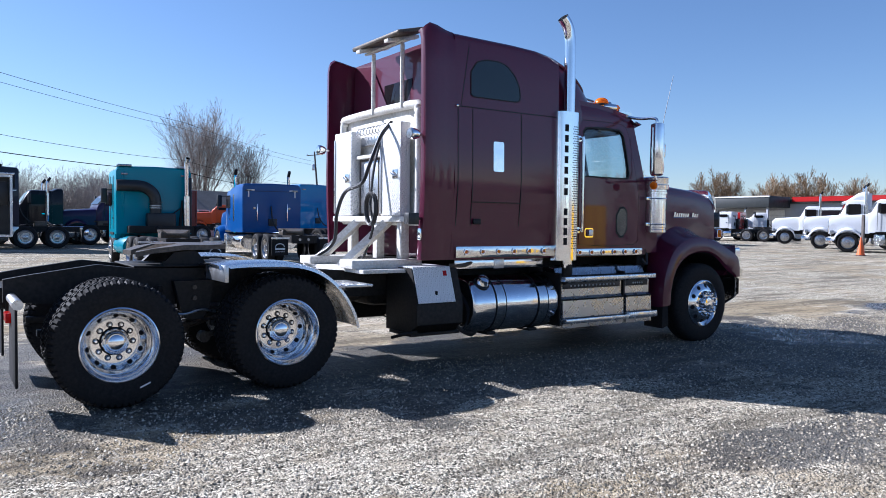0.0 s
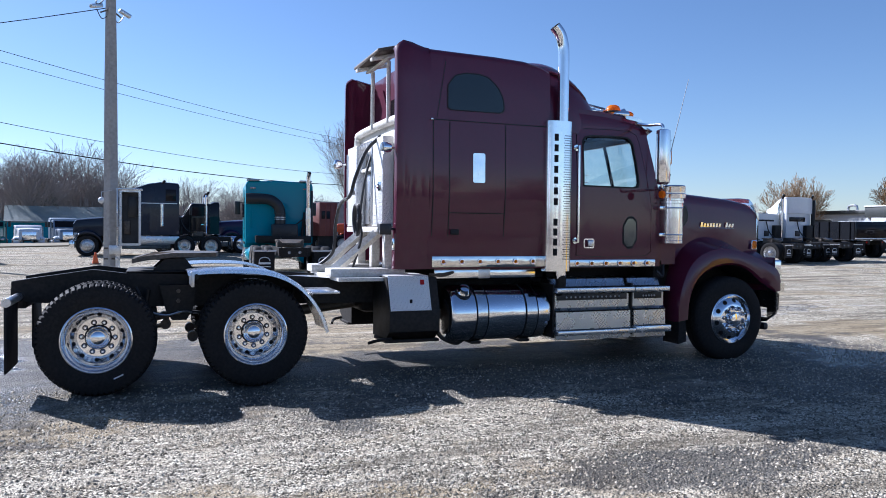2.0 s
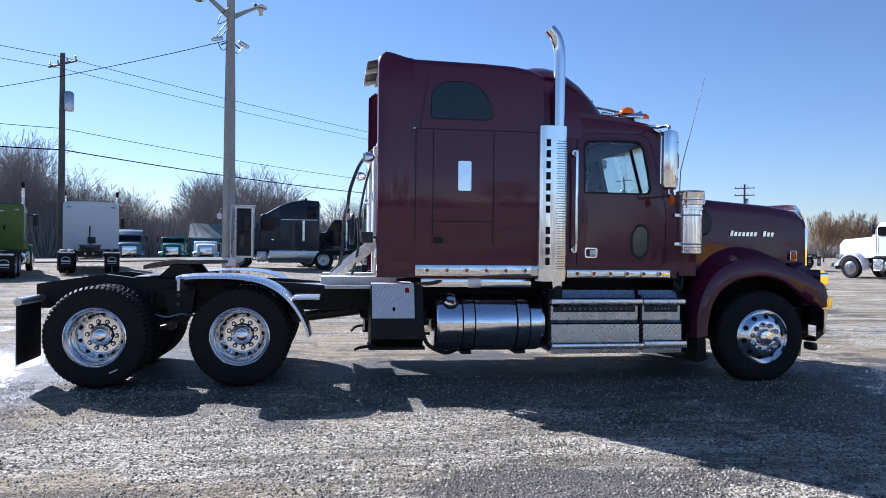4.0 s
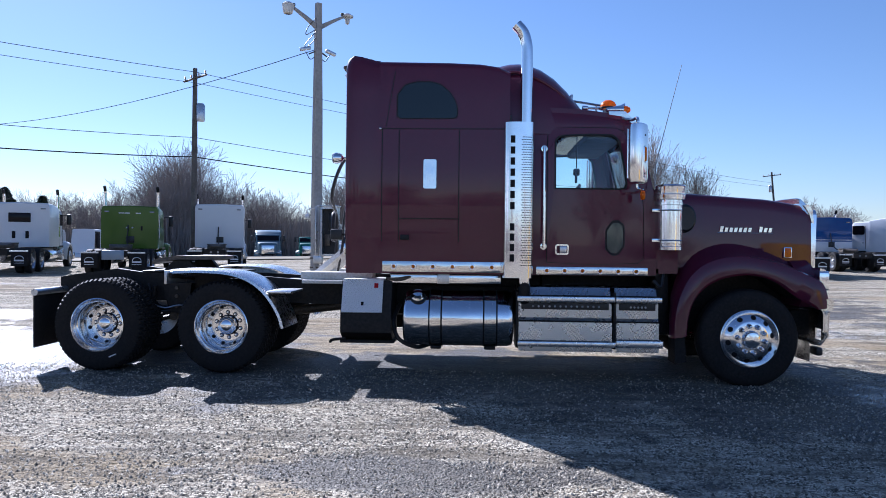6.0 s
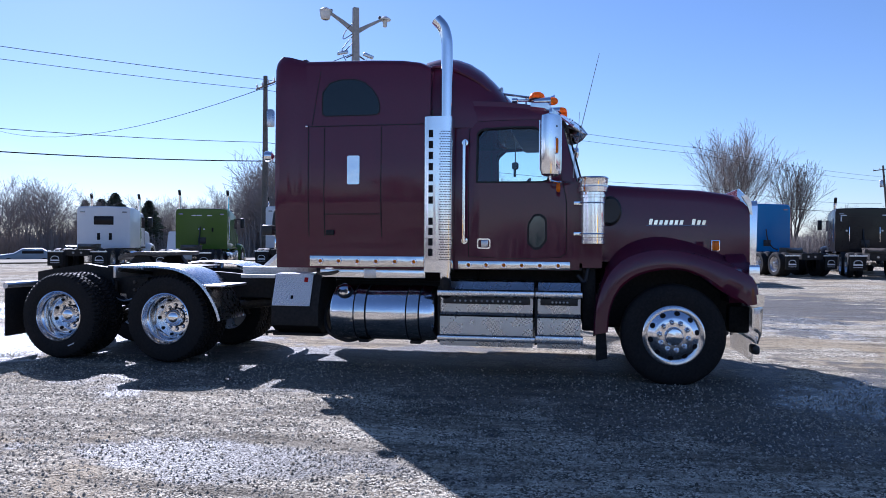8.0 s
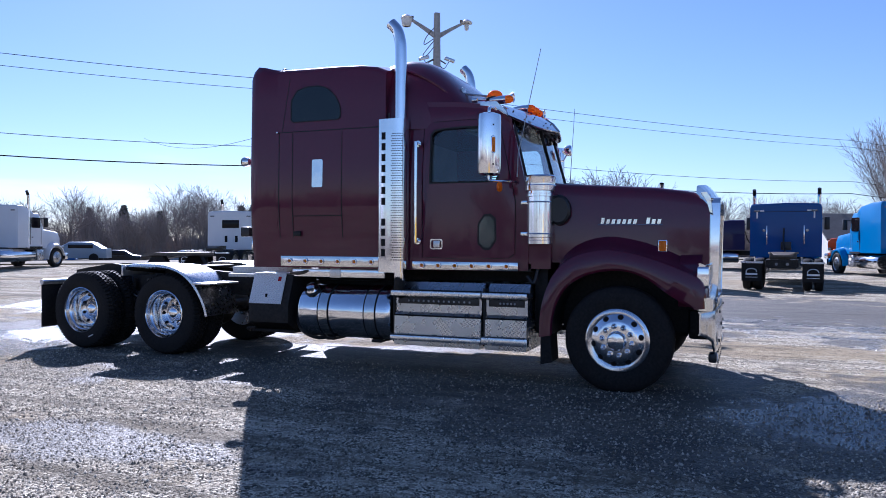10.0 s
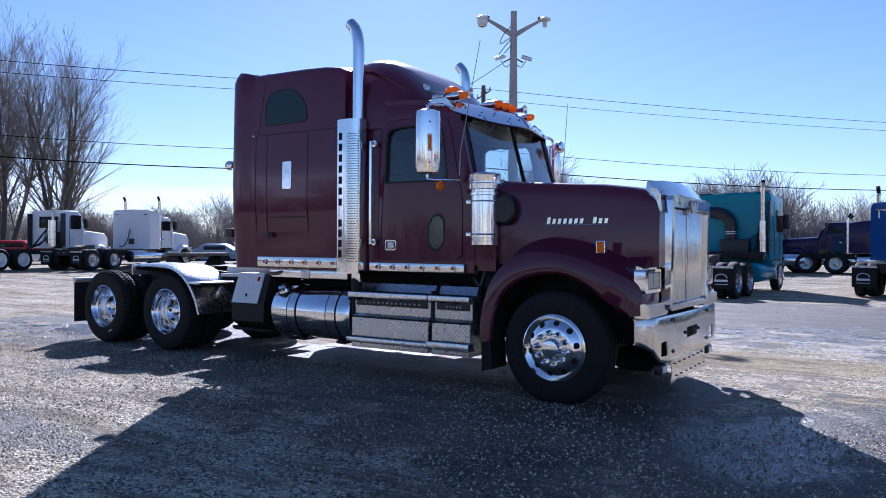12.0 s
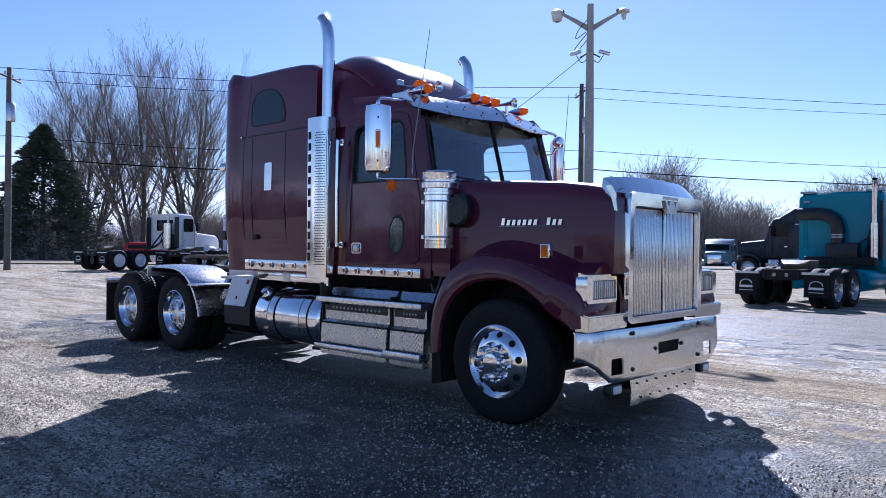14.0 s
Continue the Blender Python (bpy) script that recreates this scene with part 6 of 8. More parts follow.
gx = axis_steps()
gv = [(x, y, ground_z(x, y)) for y in gx for x in gx]
n = len(gx)
gf = [(j * n + i, j * n + i + 1, (j + 1) * n + i + 1, (j + 1) * n + i) for j in range(n - 1) for i in range(n - 1)]
me = bpy.data.meshes.new("ground")
me.from_pydata(gv, [], gf)
me.materials.append(GROUND)
me.shade_smooth()
tagged(new("ground", me), "gravel truck yard, part dry and dusty, part wet, coloured darker in the tractor's shade", "ground", kind="structure")

# road behind the yard, along the line of poles
ROAD_AZ = radians(48)
ROAD_O = Vector((-17.6, 27.9, 0))
rd = Vector((math.cos(ROAD_AZ), math.sin(ROAD_AZ), 0))
rn = Vector((-math.sin(ROAD_AZ), math.cos(ROAD_AZ), 0))


def strip(name, off0, off1, lift, mat, label, category, h=0.0):
    vs, fs = [], []
    steps = [-160 + 2 * k for k in range(190)]
    for s_ in steps:
        for off, hh in ((off0, -0.05), (off0, h), (off1, h), (off1, -0.05)):
            p = ROAD_O + rd * s_ + rn * off
            vs.append((p.x, p.y, ground_z(p.x, p.y) + lift + hh))
    for k in range(len(steps) - 1):
        for q in range(3):
            a = k * 4 + q
            fs.append((a, a + 4, a + 5, a + 1))
    me = bpy.data.meshes.new(name)
    me.from_pydata(vs, [], fs)
    me.materials.append(mat)
    return tagged(new(name, me), label, category, kind="structure")


strip("verge", 9, 16, 0.02, GRASS, "dry brown winter grass verge beside the road", "grass", 0.06)
strip("road", 16, 24, 0.03, ASPHALT, "grey asphalt road behind the yard", "road", 0.08)
strip("far_field", 24, 70, 0.0, GRASS, "dry winter grass across the road", "grass", 0.06)

# ---- other trucks ----
def bg_wheel_meshes():
    bm = bmesh.new()
    revolve(bm, [(0.33, 0.02), (0.40, -0.005), (0.485, 0.005), (0.515, 0.04), (0.52, 0.09), (0.52, 0.2), (0.51, 0.25), (0.33, 0.28)], seg=28)
    t = simple_mesh("tyre", bm, RUBBER)
    bm = bmesh.new()
    revolve(bm, [(0.335, 0.0), (0.31, 0.03), (0.29, 0.08), (0.22, 0.09), (0.20, 0.06), (0.12, 0.06), (0.11, 0.0), (0.05, -0.02), (0, -0.02)], seg=24)
    r = simple_mesh("rim", bm, DULLRIM)
    bm = bmesh.new()
    revolve(bm, [(0.335, 0.0), (0.31, 0.03), (0.26, 0.0), (0.2, -0.02), (0.11, -0.02), (0.09, -0.07), (0, -0.08)], seg=24)
    f = simple_mesh("rim", bm, DULLRIM)
    bm = bmesh.new()
    revolve(bm, [(0.335, 0.0), (0.31, 0.03), (0.29, 0.07), (0.2, 0.08), (0.2, 0.05), (0.15, 0.05), (0.14, 0.0), (0.05, -0.03), (0, -0.03)], seg=24)
    w = simple_mesh("rim", bm, WHITE)
    return t, r, f, w


BT, BR, BF, BW = bg_wheel_meshes()


def bg_wheel(parent, x, s, dual=True, white=False):
    w = new("wheel")
    w.empty_display_size = 0.2
    w.parent = parent
    w.matrix_basis = Matrix.Translation((x, s * 1.2, 0.515)) @ (Matrix.Identity(4) if s < 0 else Matrix.Rotation(math.pi, 4, "Z"))
    for me, y in ((BT, 0), (BW if white else (BR if dual else BF), 0)) + (((BT, 0.33),) if dual else ()):
        o = new(me.name.split(".")[0], me)
        o.parent = w
        o.matrix_basis = Matrix.Translation((0, y, 0))


def ring_yz(x, h, z0, z1, r, crown=0.03):
    pts = [(-h, z0), (-h, (z0 + z1) / 2), (-h, z1 - r), (-h + r * 0.3, z1 - r * 0.3), (-h + r, z1), (0, z1 + crown)]
    pts += [(-y, z) for y, z in reversed(pts[:-1])]
    return [(x, y, z) for y, z in pts]


def road_tractor(x, y, heading, mat, label, sleeper=1.8, roof=3.3, cabz=2.85, hood=1.9, hoodz=2.0, cabover=False, stacks=2, white_rims=False, fairing=False, back_window=False,
                 flaps=True, axle=(-1.25, -2.6), tail=-3.5, stackz=3.9, group="trucks parked in the yard", fifth=True, lit_back=True, stack_at=None, aero=False):
    """A parked tractor unit; its own origin lies below the back wall of its sleeper or cab."""
    T = thing("road_tractor", pose(x, y, ground_z(x, y), 0, 0, heading), label, "truck", group)
    L = sleeper
    cab = 1.45 if not cabover else 1.75
    front = L + cab + (0 if cabover else hood)
    # box of sleeper and cab
    if L > 0:
        bm = bmesh.new()
        prof = [(0.0, roof - 0.05), (0.06, roof), (L * 0.5, roof), (L, roof - (0.05 if cabover else 0.12))]
        if aero:
            prof = [(0.0, roof - 0.12), (0.06, roof - 0.05), (L * 0.4, roof), (L * 0.7, roof - 0.1), (L, roof - 0.32)]
        loft(bm, [ring_yz(px, 1.2, 1.05, pz, 0.12) for px, pz in prof])
        part("sleeper", bm, mat, T)
        if roof > cabz + 0.2 and not cabover:
            bm = bmesh.new()
            loft(bm, [ring_yz(L + d, 1.18 - d * 0.15, cabz - 0.2, roof - (0.32 if aero else 0.12) - (roof - cabz - (0.2 if aero else 0)) * (d if aero else sstep(d, 0, 1.0)), 0.12) for d in (0, 0.2, 0.4, 0.6, 0.8, 1.0)])
            part("roof_fairing", bm, mat, T)
    bm = bmesh.new()
    cz = roof - 0.05 if cabover else cabz
    if cabover:
        prof = [(L, 1.2, cz), (L + 1.5, 1.2, cz - 0.02), (L + 1.75, 1.15, cz - 0.25)]
        loft(bm, [ring_yz(px, h, 0.9, pz, 0.12) for px, h, pz in prof])
    else:
        prof = [(L, 1.12, cz, 1.05), (L + 0.9, 1.1, cz, 1.05), (L + 1.02, 1.08, cz - 0.08, 1.05), (L + 1.35, 1.04, 2.1, 1.05), (L + 1.45, 1.0, hoodz, 1.05)]
        loft(bm, [ring_yz(px, h, z0, pz, 0.1) for px, h, pz, z0 in prof])
    cabp = part("cab", bm, mat, T)
    for s in (-1, 1):
        bm = bmesh.new()
        o = rounded(L + 0.30, L + 1.0, 2.05, cz - 0.22, 0.08, 2) if not cabover else rounded(L + 0.6, L + 1.5, 2.0, cz - 0.5, 0.08, 2)
        h = 1.21 if cabover else 1.12
        prism(bm, o, "y", s * (h - 0.1), s * (h + 0.012))
        part("window_pane", bm, DARKGLASS, cabp)
        for dx in (0.24, 1.06):
            part("door_gap", B(L + dx, L + dx + 0.02, s * h - 0.006, s * h + 0.004, 1.2, cz - 0.25), SEAM, cabp)
        part("sill_step", B(L + 0.2, L + 1.15, min(s * 0.9, s * (h + 0.02)), max(s * 0.9, s * (h + 0.02)), 1.02, 1.1), BLACK, cabp)
        part("door_handle", B(L + 0.32, L + 0.45, s * h - 0.012, s * h + 0.012, 1.55, 1.6), CHROME, cabp)
    if not cabover:
        bm = bmesh.new()
        vs = [bm.verts.new(p) for p in ((L + 1.37, -0.95, 2.12), (L + 1.37, 0.95, 2.12), (L + 1.05, 0.95, cz - 0.12), (L + 1.05, -0.95, cz - 0.12))]
        bm.faces.new(vs)
        for v in vs:
            v.co += Vector((0.012, 0, 0.004))
        part("windshield", bm, DARKGLASS, cabp)
        bm = bmesh.new()
        loft(bm, [ring_yz(L + 1.4 + d * hood, 0.98 - 0.18 * d, 1.0, hoodz + 0.02 - 0.14 * d - (0.18 if d == 1 else 0), 0.15) for d in (0, 0.3, 0.6, 0.9, 1)])
        hd = part("bonnet", bm, mat, T)
        part("grille", B(front - 0.08, front - 0.03, -0.55, 0.55, 0.95, hoodz - 0.3, 0.02), POLISHED, hd)
        for s in (-1, 1):
            bm = bmesh.new()
            fx = L + cab + hood * 0.5
            arc = [(fx - 0.68 * math.cos(t), 0.52 + 0.72 * math.sin(t)) for t in [math.pi * k / 12 for k in range(13)]]
            arc[-1] = (front - 0.05, 0.7)
            rings = [[(px, s * 0.72, pz + 0.1), (px, s * 1.1, pz + 0.03), (px, s * 1.2, pz - 0.04), (px, s * 1.2, pz - 0.12), (px, s * 0.72, pz - 0.05)] for px, pz in arc]
            loft(bm, rings)
            part("mudguard", bm, mat, T)
            part("headlamp", B(front - 0.28, front - 0.1, min(s * 0.75, s * 1.1), max(s * 0.75, s * 1.1), 0.95, 1.15, 0.03), LENS, T)
    part("bumper", B(front - 0.15, front + 0.1, -1.2, 1.2, 0.4, 0.75, 0.04), POLISHED if not white_rims else BLACK_PL, T)
    # chassis
    back = -1.3 if 0 < L < 1 or cabover else 0.0
    for s in (-1, 1):
        part("frame_rail", B(tail, front - 0.2, s * 0.43 - 0.05, s * 0.43 + 0.05, 0.75, 1.0), BLACK, T)
        bm = bmesh.new()
        revolve(bm, [(0, L * 0.2 + back), (0.3, L * 0.2 + back), (0.32, L * 0.2 + 0.03 + back), (0.32, L + 0.6), (0.3, L + 0.63), (0, L + 0.63)], (0, s * 0.86, 0.66), "x", 24)
        part("fuel_tank", bm, mat if cabover else POLISHED if not white_rims else BRUSHED, T)
        part("step", B(L + 0.7, L + 1.2, min(s * 0.6, s * 1.18), max(s * 0.6, s * 1.18), 0.4, 0.95, 0.03), PLATE, T)
        for ax in axle:
            bg_wheel(T, ax, s, True, white_rims)
        bg_wheel(T, L + 1.25 if cabover else L + cab + hood * 0.5, s, False, white_rims)
        if flaps:
            fl = part("mud_flap", B(tail, tail + 0.02, min(s * 0.6, s * 1.2), max(s * 0.6, s * 1.2), 0.3, 0.88), RUBBER, T)
            part("flap_bracket", B(tail - 0.02, tail + 0.03, min(s * 0.55, s * 1.22), max(s * 0.55, s * 1.22), 0.88, 0.94), BRUSHED, fl)
            part("pale_bar", B(tail - 0.006, tail, min(s * 0.72, s * 1.08), max(s * 0.72, s * 1.08), 0.5, 0.56), WHITE, fl)
            part("pale_bar", B(tail - 0.006, tail, min(s * 0.72, s * 1.08), max(s * 0.72, s * 1.08), 0.42, 0.435), WHITE, fl)
            arc = [(s * 0.9 + 0.16 * math.cos(q), 0.60 + 0.115 * math.sin(q)) for q in [math.pi * (0.1 * k - 0.1) for k in range(12)]]
            part("pale_arc", tube(bmesh.new(), [(tail - 0.004, y, z) for y, z in arc], 0.014, 4), WHITE, fl)
        if stacks and (stacks == 2 or s < 0):
            bm = bmesh.new()
            sx = L + 0.06 if stack_at is None else stack_at
            tube(bm, [(sx, s * 1.13, 1.0), (sx, s * 1.13, stackz - 0.35), (sx - 0.02, s * 1.13, stackz - 0.2), (sx - 0.14, s * 1.13, stackz)], 0.065, 10, False)
            stk = part("exhaust_pipe", bm, CHROME, T)
            bm = bmesh.new()
            tube(bm, [(sx - 0.02, s * 1.13, stackz - 0.2), (sx - 0.14, s * 1.13, stackz - 0.005)], 0.067, 10)
            part("pipe_mouth", bm, INK, stk)
            bm = bmesh.new()
            tube(bm, [(sx, s * 1.13, 1.5), (sx, s * 1.13, 2.6)], 0.1, 12)
            part("heat_guard", bm, STAINLESS, stk)
        # mirrors
        bm = bmesh.new()
        box(bm, L + 0.95, L + 1.08, s * 1.42 - 0.1, s * 1.42 + 0.1, 2.1, 2.6, 0.03)
        tube(bm, [(L + 1.0, s * 1.1, 2.55), (L + 1.0, s * 1.4, 2.55)], 0.015, 6)
        part("mirror", bm, BLACK_PL, T)
    if L == 0:
        part("rear_window", B(-0.014, 0.02, -0.62, 0.62, 2.1, cz - 0.3, 0.03), DARKGLASS, T)
        part("cab_guard", B(-0.25, -0.02, -0.95, -0.45, 1.05, 1.9, 0.03), BLACK, T)
    part("tail_plate", B(tail + 0.02, tail + 0.1, -0.42, 0.42, 0.72, 1.0), BLACK, T)
    for q in (-0.16, 0.16):
        bm = bmesh.new()
        revolve(bm, [(0, tail - 0.0), (0.05, tail - 0.0), (0.055, tail + 0.03)], (0, q, 0.86), "x", 12)
        part("tail_lamp", bm, LENS, T)
    if fifth:
        bm = bmesh.new()
        xm = sum(axle) / 2
        o = [(xm + 0.48 * math.cos(t) * (1.1 if math.cos(t) < 0 else 0.9), 0.47 * math.sin(t)) for t in [2 * math.pi * k / 20 for k in range(20)]]
        loft(bm, [[(px, py, 1.24 - (0.1 if px < xm - 0.35 else 0)) for px, py in o], [(px, py, 1.18 - (0.1 if px < xm - 0.35 else 0)) for px, py in o]])
        box(bm, xm - 0.3, xm + 0.2, -0.42, 0.42, 1.0, 1.18, 0.02)
        part("fifth_wheel", bm, GREASE, T)
    if back_window:
        part("rear_window", B(-0.012, 0.02, -0.45, 0.45, 2.14, 2.56, 0.03), DARKGLASS, T)
        for q in (-0.38, 0.16):
            part("rear_hatch", B(-0.012, 0.02, q, q + 0.15, 1.42, 1.75, 0.02), INK, T)
    else:
        part("coupling_panel", B(-0.05, 0.02, -0.2, 0.15, 1.3, 1.6, 0.02), BLACK_PL, T)
        bm = bmesh.new()
        tube(bm, smooth_path([(-0.05, 0.05, 2.1), (-0.2, 0.05, 1.6), (-0.5, 0.0, 1.25), (-0.9, 0, 1.15)], 4), 0.03, 6)
        part("air_line", bm, BLACK_PL, T)
    if lit_back and L > 0:
        for s in (-1, 1):
            part("work_lamp", B(-0.06, 0.0, s * 0.95 - 0.1, s * 0.95 + 0.1, roof - 0.28, roof - 0.22, 0.01), LENS, T)
    if fairing:
        bm = bmesh.new()
        loft(bm, [ring_yz(L + d, 1.05 - 0.1 * d, cabz - 0.1, 3.42 - 0.62 * sstep(d, 0.1, 1.3), 0.15) for d in (-0.1, 0.1, 0.4, 0.7, 1.0, 1.25)])
        part("roof_fairing", bm, mat, T)
        for s in (-1, 1):
            part("side_fairing", B(L - 0.25, L, s * 1.10 - 0.03, s * 1.10 + 0.03, 1.2, 3.3, 0.01), mat if s > 0 else BLACK_PL, T)
    return T


TEAL = paint("teal_paint", (0.004, 0.21, 0.29), 0.0, 0.4)
BLUE = paint("blue_paint", (0.006, 0.065, 0.24), 0.0, 0.35)
SKYBLUE = paint("light_blue_paint", (0.010, 0.17, 0.43), 0.0, 0.35)
BLACKP = paint("black_paint", (0.008, 0.009, 0.012), 0.1, 0.3)
NAVY = paint("navy_grey_paint", (0.022, 0.027, 0.04), 0.1, 0.3)
PURPLE = paint("purple_paint", (0.022, 0.014, 0.06), 0.0, 0.35)
OLIVE = paint("green_paint", (0.072, 0.13, 0.018), 0.0, 0.5)
WHITEP = paint("white_paint", (0.70, 0.71, 0.73), 0.0, 0.4)
ORANGEP = paint("orange_paint", (0.42, 0.07, 0.02), 0.1, 0.4)
YELLOWP = paint("yellow_paint", (0.62, 0.36, 0.01), 0.0, 0.45)
SILVER = paint("silver_blue_paint", (0.22, 0.27, 0.33), 0.3, 0.4)
SLATE = paint("slate_blue_paint", (0.10, 0.16, 0.20), 0.1, 0.4)
GREENP = paint("dark_teal_paint", (0.03, 0.16, 0.13), 0.1, 0.4)
REDP = paint("red_paint", (0.35, 0.015, 0.015), 0.1, 0.4)

teal = road_tractor(-2.59, 18.77, 87, TEAL, "teal cabover tractor with a black intake duct on its back wall", 0.31, 3.3, cabover=True, stacks=0, axle=(-2.55, -3.85), tail=-4.58)
BLUE_ONE = road_tractor(2.52, 21.25, 86, BLUE, "dark blue sleeper tractor with twin chrome stacks", 1.9, 3.0, 2.8, axle=(-1.75, -3.05), tail=-3.9, stackz=3.62, stack_at=1.38)
road_tractor(7.7, 28.3, 108, SKYBLUE, "bright blue sleeper tractor seen from its back corner", 1.8, 3.3, 2.9, stacks=0)
NAVY_ONE = road_tractor(-5.7, 32.2, 180, NAVY, "dark navy-grey high-roof sleeper tractor with chrome stacks", 2.05, 3.72, 2.95, hood=1.4, hoodz=1.9, axle=(-0.25, -1.55), tail=-2.6, stackz=3.8, stack_at=0.82, aero=True)
road_tractor(-3.5, 35.6, 180, BLACKP, "black day-cab tractor with tall twin stacks", 0.5, 2.85, 2.75, stackz=3.4, stack_at=0.7)

road_tractor(1.1, 36.4, 182, PURPLE, "dark purple conventional tractor with bright bonnet trim", 1.5, 2.7, 2.62, hoodz=1.85, stackz=3.05)
road_tractor(9.9, 49.2, 165, ORANGEP, "orange conventional tractor half hidden by others", 0.0, 2.5, 2.45, hoodz=1.9, stacks=0)
OLIVE_ONE = road_tractor(-18.75, 23.3, 106, OLIVE, "olive green sleeper tractor with twin curved stacks", 1.8, 2.95, 2.75, tail=-3.6, stackz=3.85, stack_at=0.5)
road_tractor(-16.3, 28.0, 106, WHITEP, "white flat-backed sleeper tractor with coiled hoses", 2.0, 3.25, 2.9, stackz=3.75, stack_at=0.4)
road_tractor(-23.3, 22.4, 108, WHITEP, "white sleeper tractor with a rear window", 1.8, 3.0, 2.8, back_window=True, stackz=3.7)
road_tractor(-33.15, 16.85, 105.5, WHITEP, "white low sleeper tractor with two stacks", 0.8, 3.15, 2.8, hood=1.65, axle=(-2.56, -4.0), tail=-4.8)
white_day = road_tractor(-35.25, 13.5, 105, WHITEP, "white day-cab tractor with white rims", 0, 3.0, 3.0, hood=1.85, white_rims=True, stacks=0, tail=-4.65, axle=(-2.6, -3.87))
BLACK_ONE = road_tractor(11.75, 27.6, 82, BLACKP, "black sleeper tractor with pale corner marks on its back", 1.9, 3.05, 2.8, stackz=3.55, stack_at=0.5)
two_tone = road_tractor(17.3, 34.4, 91, BLUE, "blue and white sleeper tractor", 1.8, 3.0, 2.8, stacks=1, stackz=3.5)
part("white_band", B(-0.016, 1.79, -1.215, 1.215, 1.04, 1.62, 0.01), WHITEP, two_tone)
part("thin_stripe", B(-0.014, 1.79, -1.213, 1.213, 1.70, 1.74), WHITEP, two_tone)
road_tractor(21.6, 34.5, 128, WHITEP, "white high-roof sleeper tractor beside a blue one", 1.5, 3.0, 2.8, stacks=0)
road_tractor(21.7, 21.6, 104, WHITEP, "white day-cab tractor beside dump trucks", 0, 2.75, 2.7, axle=(-0.9, -2.2), tail=-3.0, stacks=0)
road_tractor(23.9, 22.3, 98, WHITEP, "white day-cab tractor between two others", 0, 2.6, 2.5, axle=(-0.9, -2.2), tail=-3.0, stacks=1, stackz=3.2)
road_tractor(26.1, 22.3, 94, WHITEP, "white tractor with a tall roof air deflector", 0, 2.7, 2.65, fairing=True, axle=(-0.9, -2.2), tail=-3.0, stacks=2, stackz=3.55)
road_tractor(46.0, 22.7, 120, WHITEP, "white conventional day-cab tractor", 0, 2.9, 2.8)
road_tractor(37.4, 15.2, 120, WHITEP, "white tractor with a tall roof air deflector", 0, 3.0, 2.9, fairing=True)
road_tractor(34.1, 10.5, 120, WHITEP, "white conventional tractor with a short sleeper", 1.2, 3.0, 2.8)


# further off: tractors by the workshop, and traffic stock across the road
road_tractor(48.3, 31.6, 112, WHITEP, "small white day-cab tractor by the workshop", 0, 2.6, 2.5, stacks=0)
road_tractor(51.0, 32.6, 112, REDP, "red day-cab tractor between two white ones", 0, 2.6, 2.5, stacks=1, stackz=3.0)
road_tractor(54.3, 32.4, 125, WHITEP, "white tractor turned away by the workshop", 0, 2.6, 2.5, stacks=0)
road_tractor(-15.2, 71.3, 283, SILVER, "silver-blue sleeper tractor facing the yard across the road", 1.4, 3.0, 2.8, group="trucks across the road", stacks=0)
road_tractor(-20.0, 64.6, 278, GREENP, "dark teal conventional truck facing the yard", 0.0, 2.7, 2.6, group="trucks across the road", stacks=0)
road_tractor(-23.0, 59.9, 286, SLATE, "slate-blue truck with a grey tipping body facing the yard", 1.6, 3.1, 2.7, group="trucks across the road", stacks=0)
road_tractor(-17.6, 67.5, 280, WHITEP, "white conventional truck with a red load behind its cab", 0.0, 2.3, 2.25, group="trucks across the road", stacks=0)

# back wall of the teal cabover: intake duct, box, roof markers
bm = bmesh.new()
tube(bm, smooth_path([(-0.12, 1.2, 2.66), (-0.14, 0.75, 2.66), (-0.16, 0.35, 2.62), (-0.17, 0.08, 2.42), (-0.17, 0.0, 2.15), (-0.17, 0.0, 1.75)], 5), 0.19, 16)
part("intake_duct", bm, BLACK_PL, teal)
for z in (1.93, 2.0, 2.13):
    bm = bmesh.new()
    revolve(bm, [(0.19, z - 0.015), (0.225 if z > 2.1 else 0.2, z - 0.012), (0.225 if z > 2.1 else 0.2, z + 0.012), (0.19, z + 0.015)], (-0.17, 0, 0), "z", 18)
    part("duct_collar", bm, BLACK_PL if z > 2.1 else BRUSHED, teal)
part("filter_box", B(-0.42, -0.02, -0.62, 0.3, 1.2, 1.76, 0.06), BLACK_PL, teal)
part("chassis_box", B(-0.5, -0.02, -1.1, 0.88, 1.08, 1.33, 0.03), BLACK, teal)
bm = bmesh.new()
tube(bm, [(-0.2, -1.0, 1.15), (-0.2, -1.0, 3.38), (-0.22, -1.01, 3.5), (-0.32, -1.03, 3.64)], 0.075, 12, False)
stk = part("exhaust_pipe", bm, CHROME, teal)
bm = bmesh.new()
tube(bm, [(-0.2, -1.0, 1.2), (-0.2, -1.0, 2.35)], 0.115, 14)
part("heat_guard", bm, STAINLESS, stk)
bm = bmesh.new()
tube(bm, [(-0.12, -0.9, 2.2), (-0.16, -0.82, 1.6), (-0.3, -0.75, 1.1)], 0.05, 8)
tube(bm, [(-0.12, -0.85, 1.95), (-0.14, -0.45, 1.65)], 0.02, 6)
part("stack_brace", bm, BLACK, teal)
part("side_fairing", B(-0.12, 0.02, -1.2, -1.12, 1.3, 3.0, 0.02), BLACK_PL, teal)
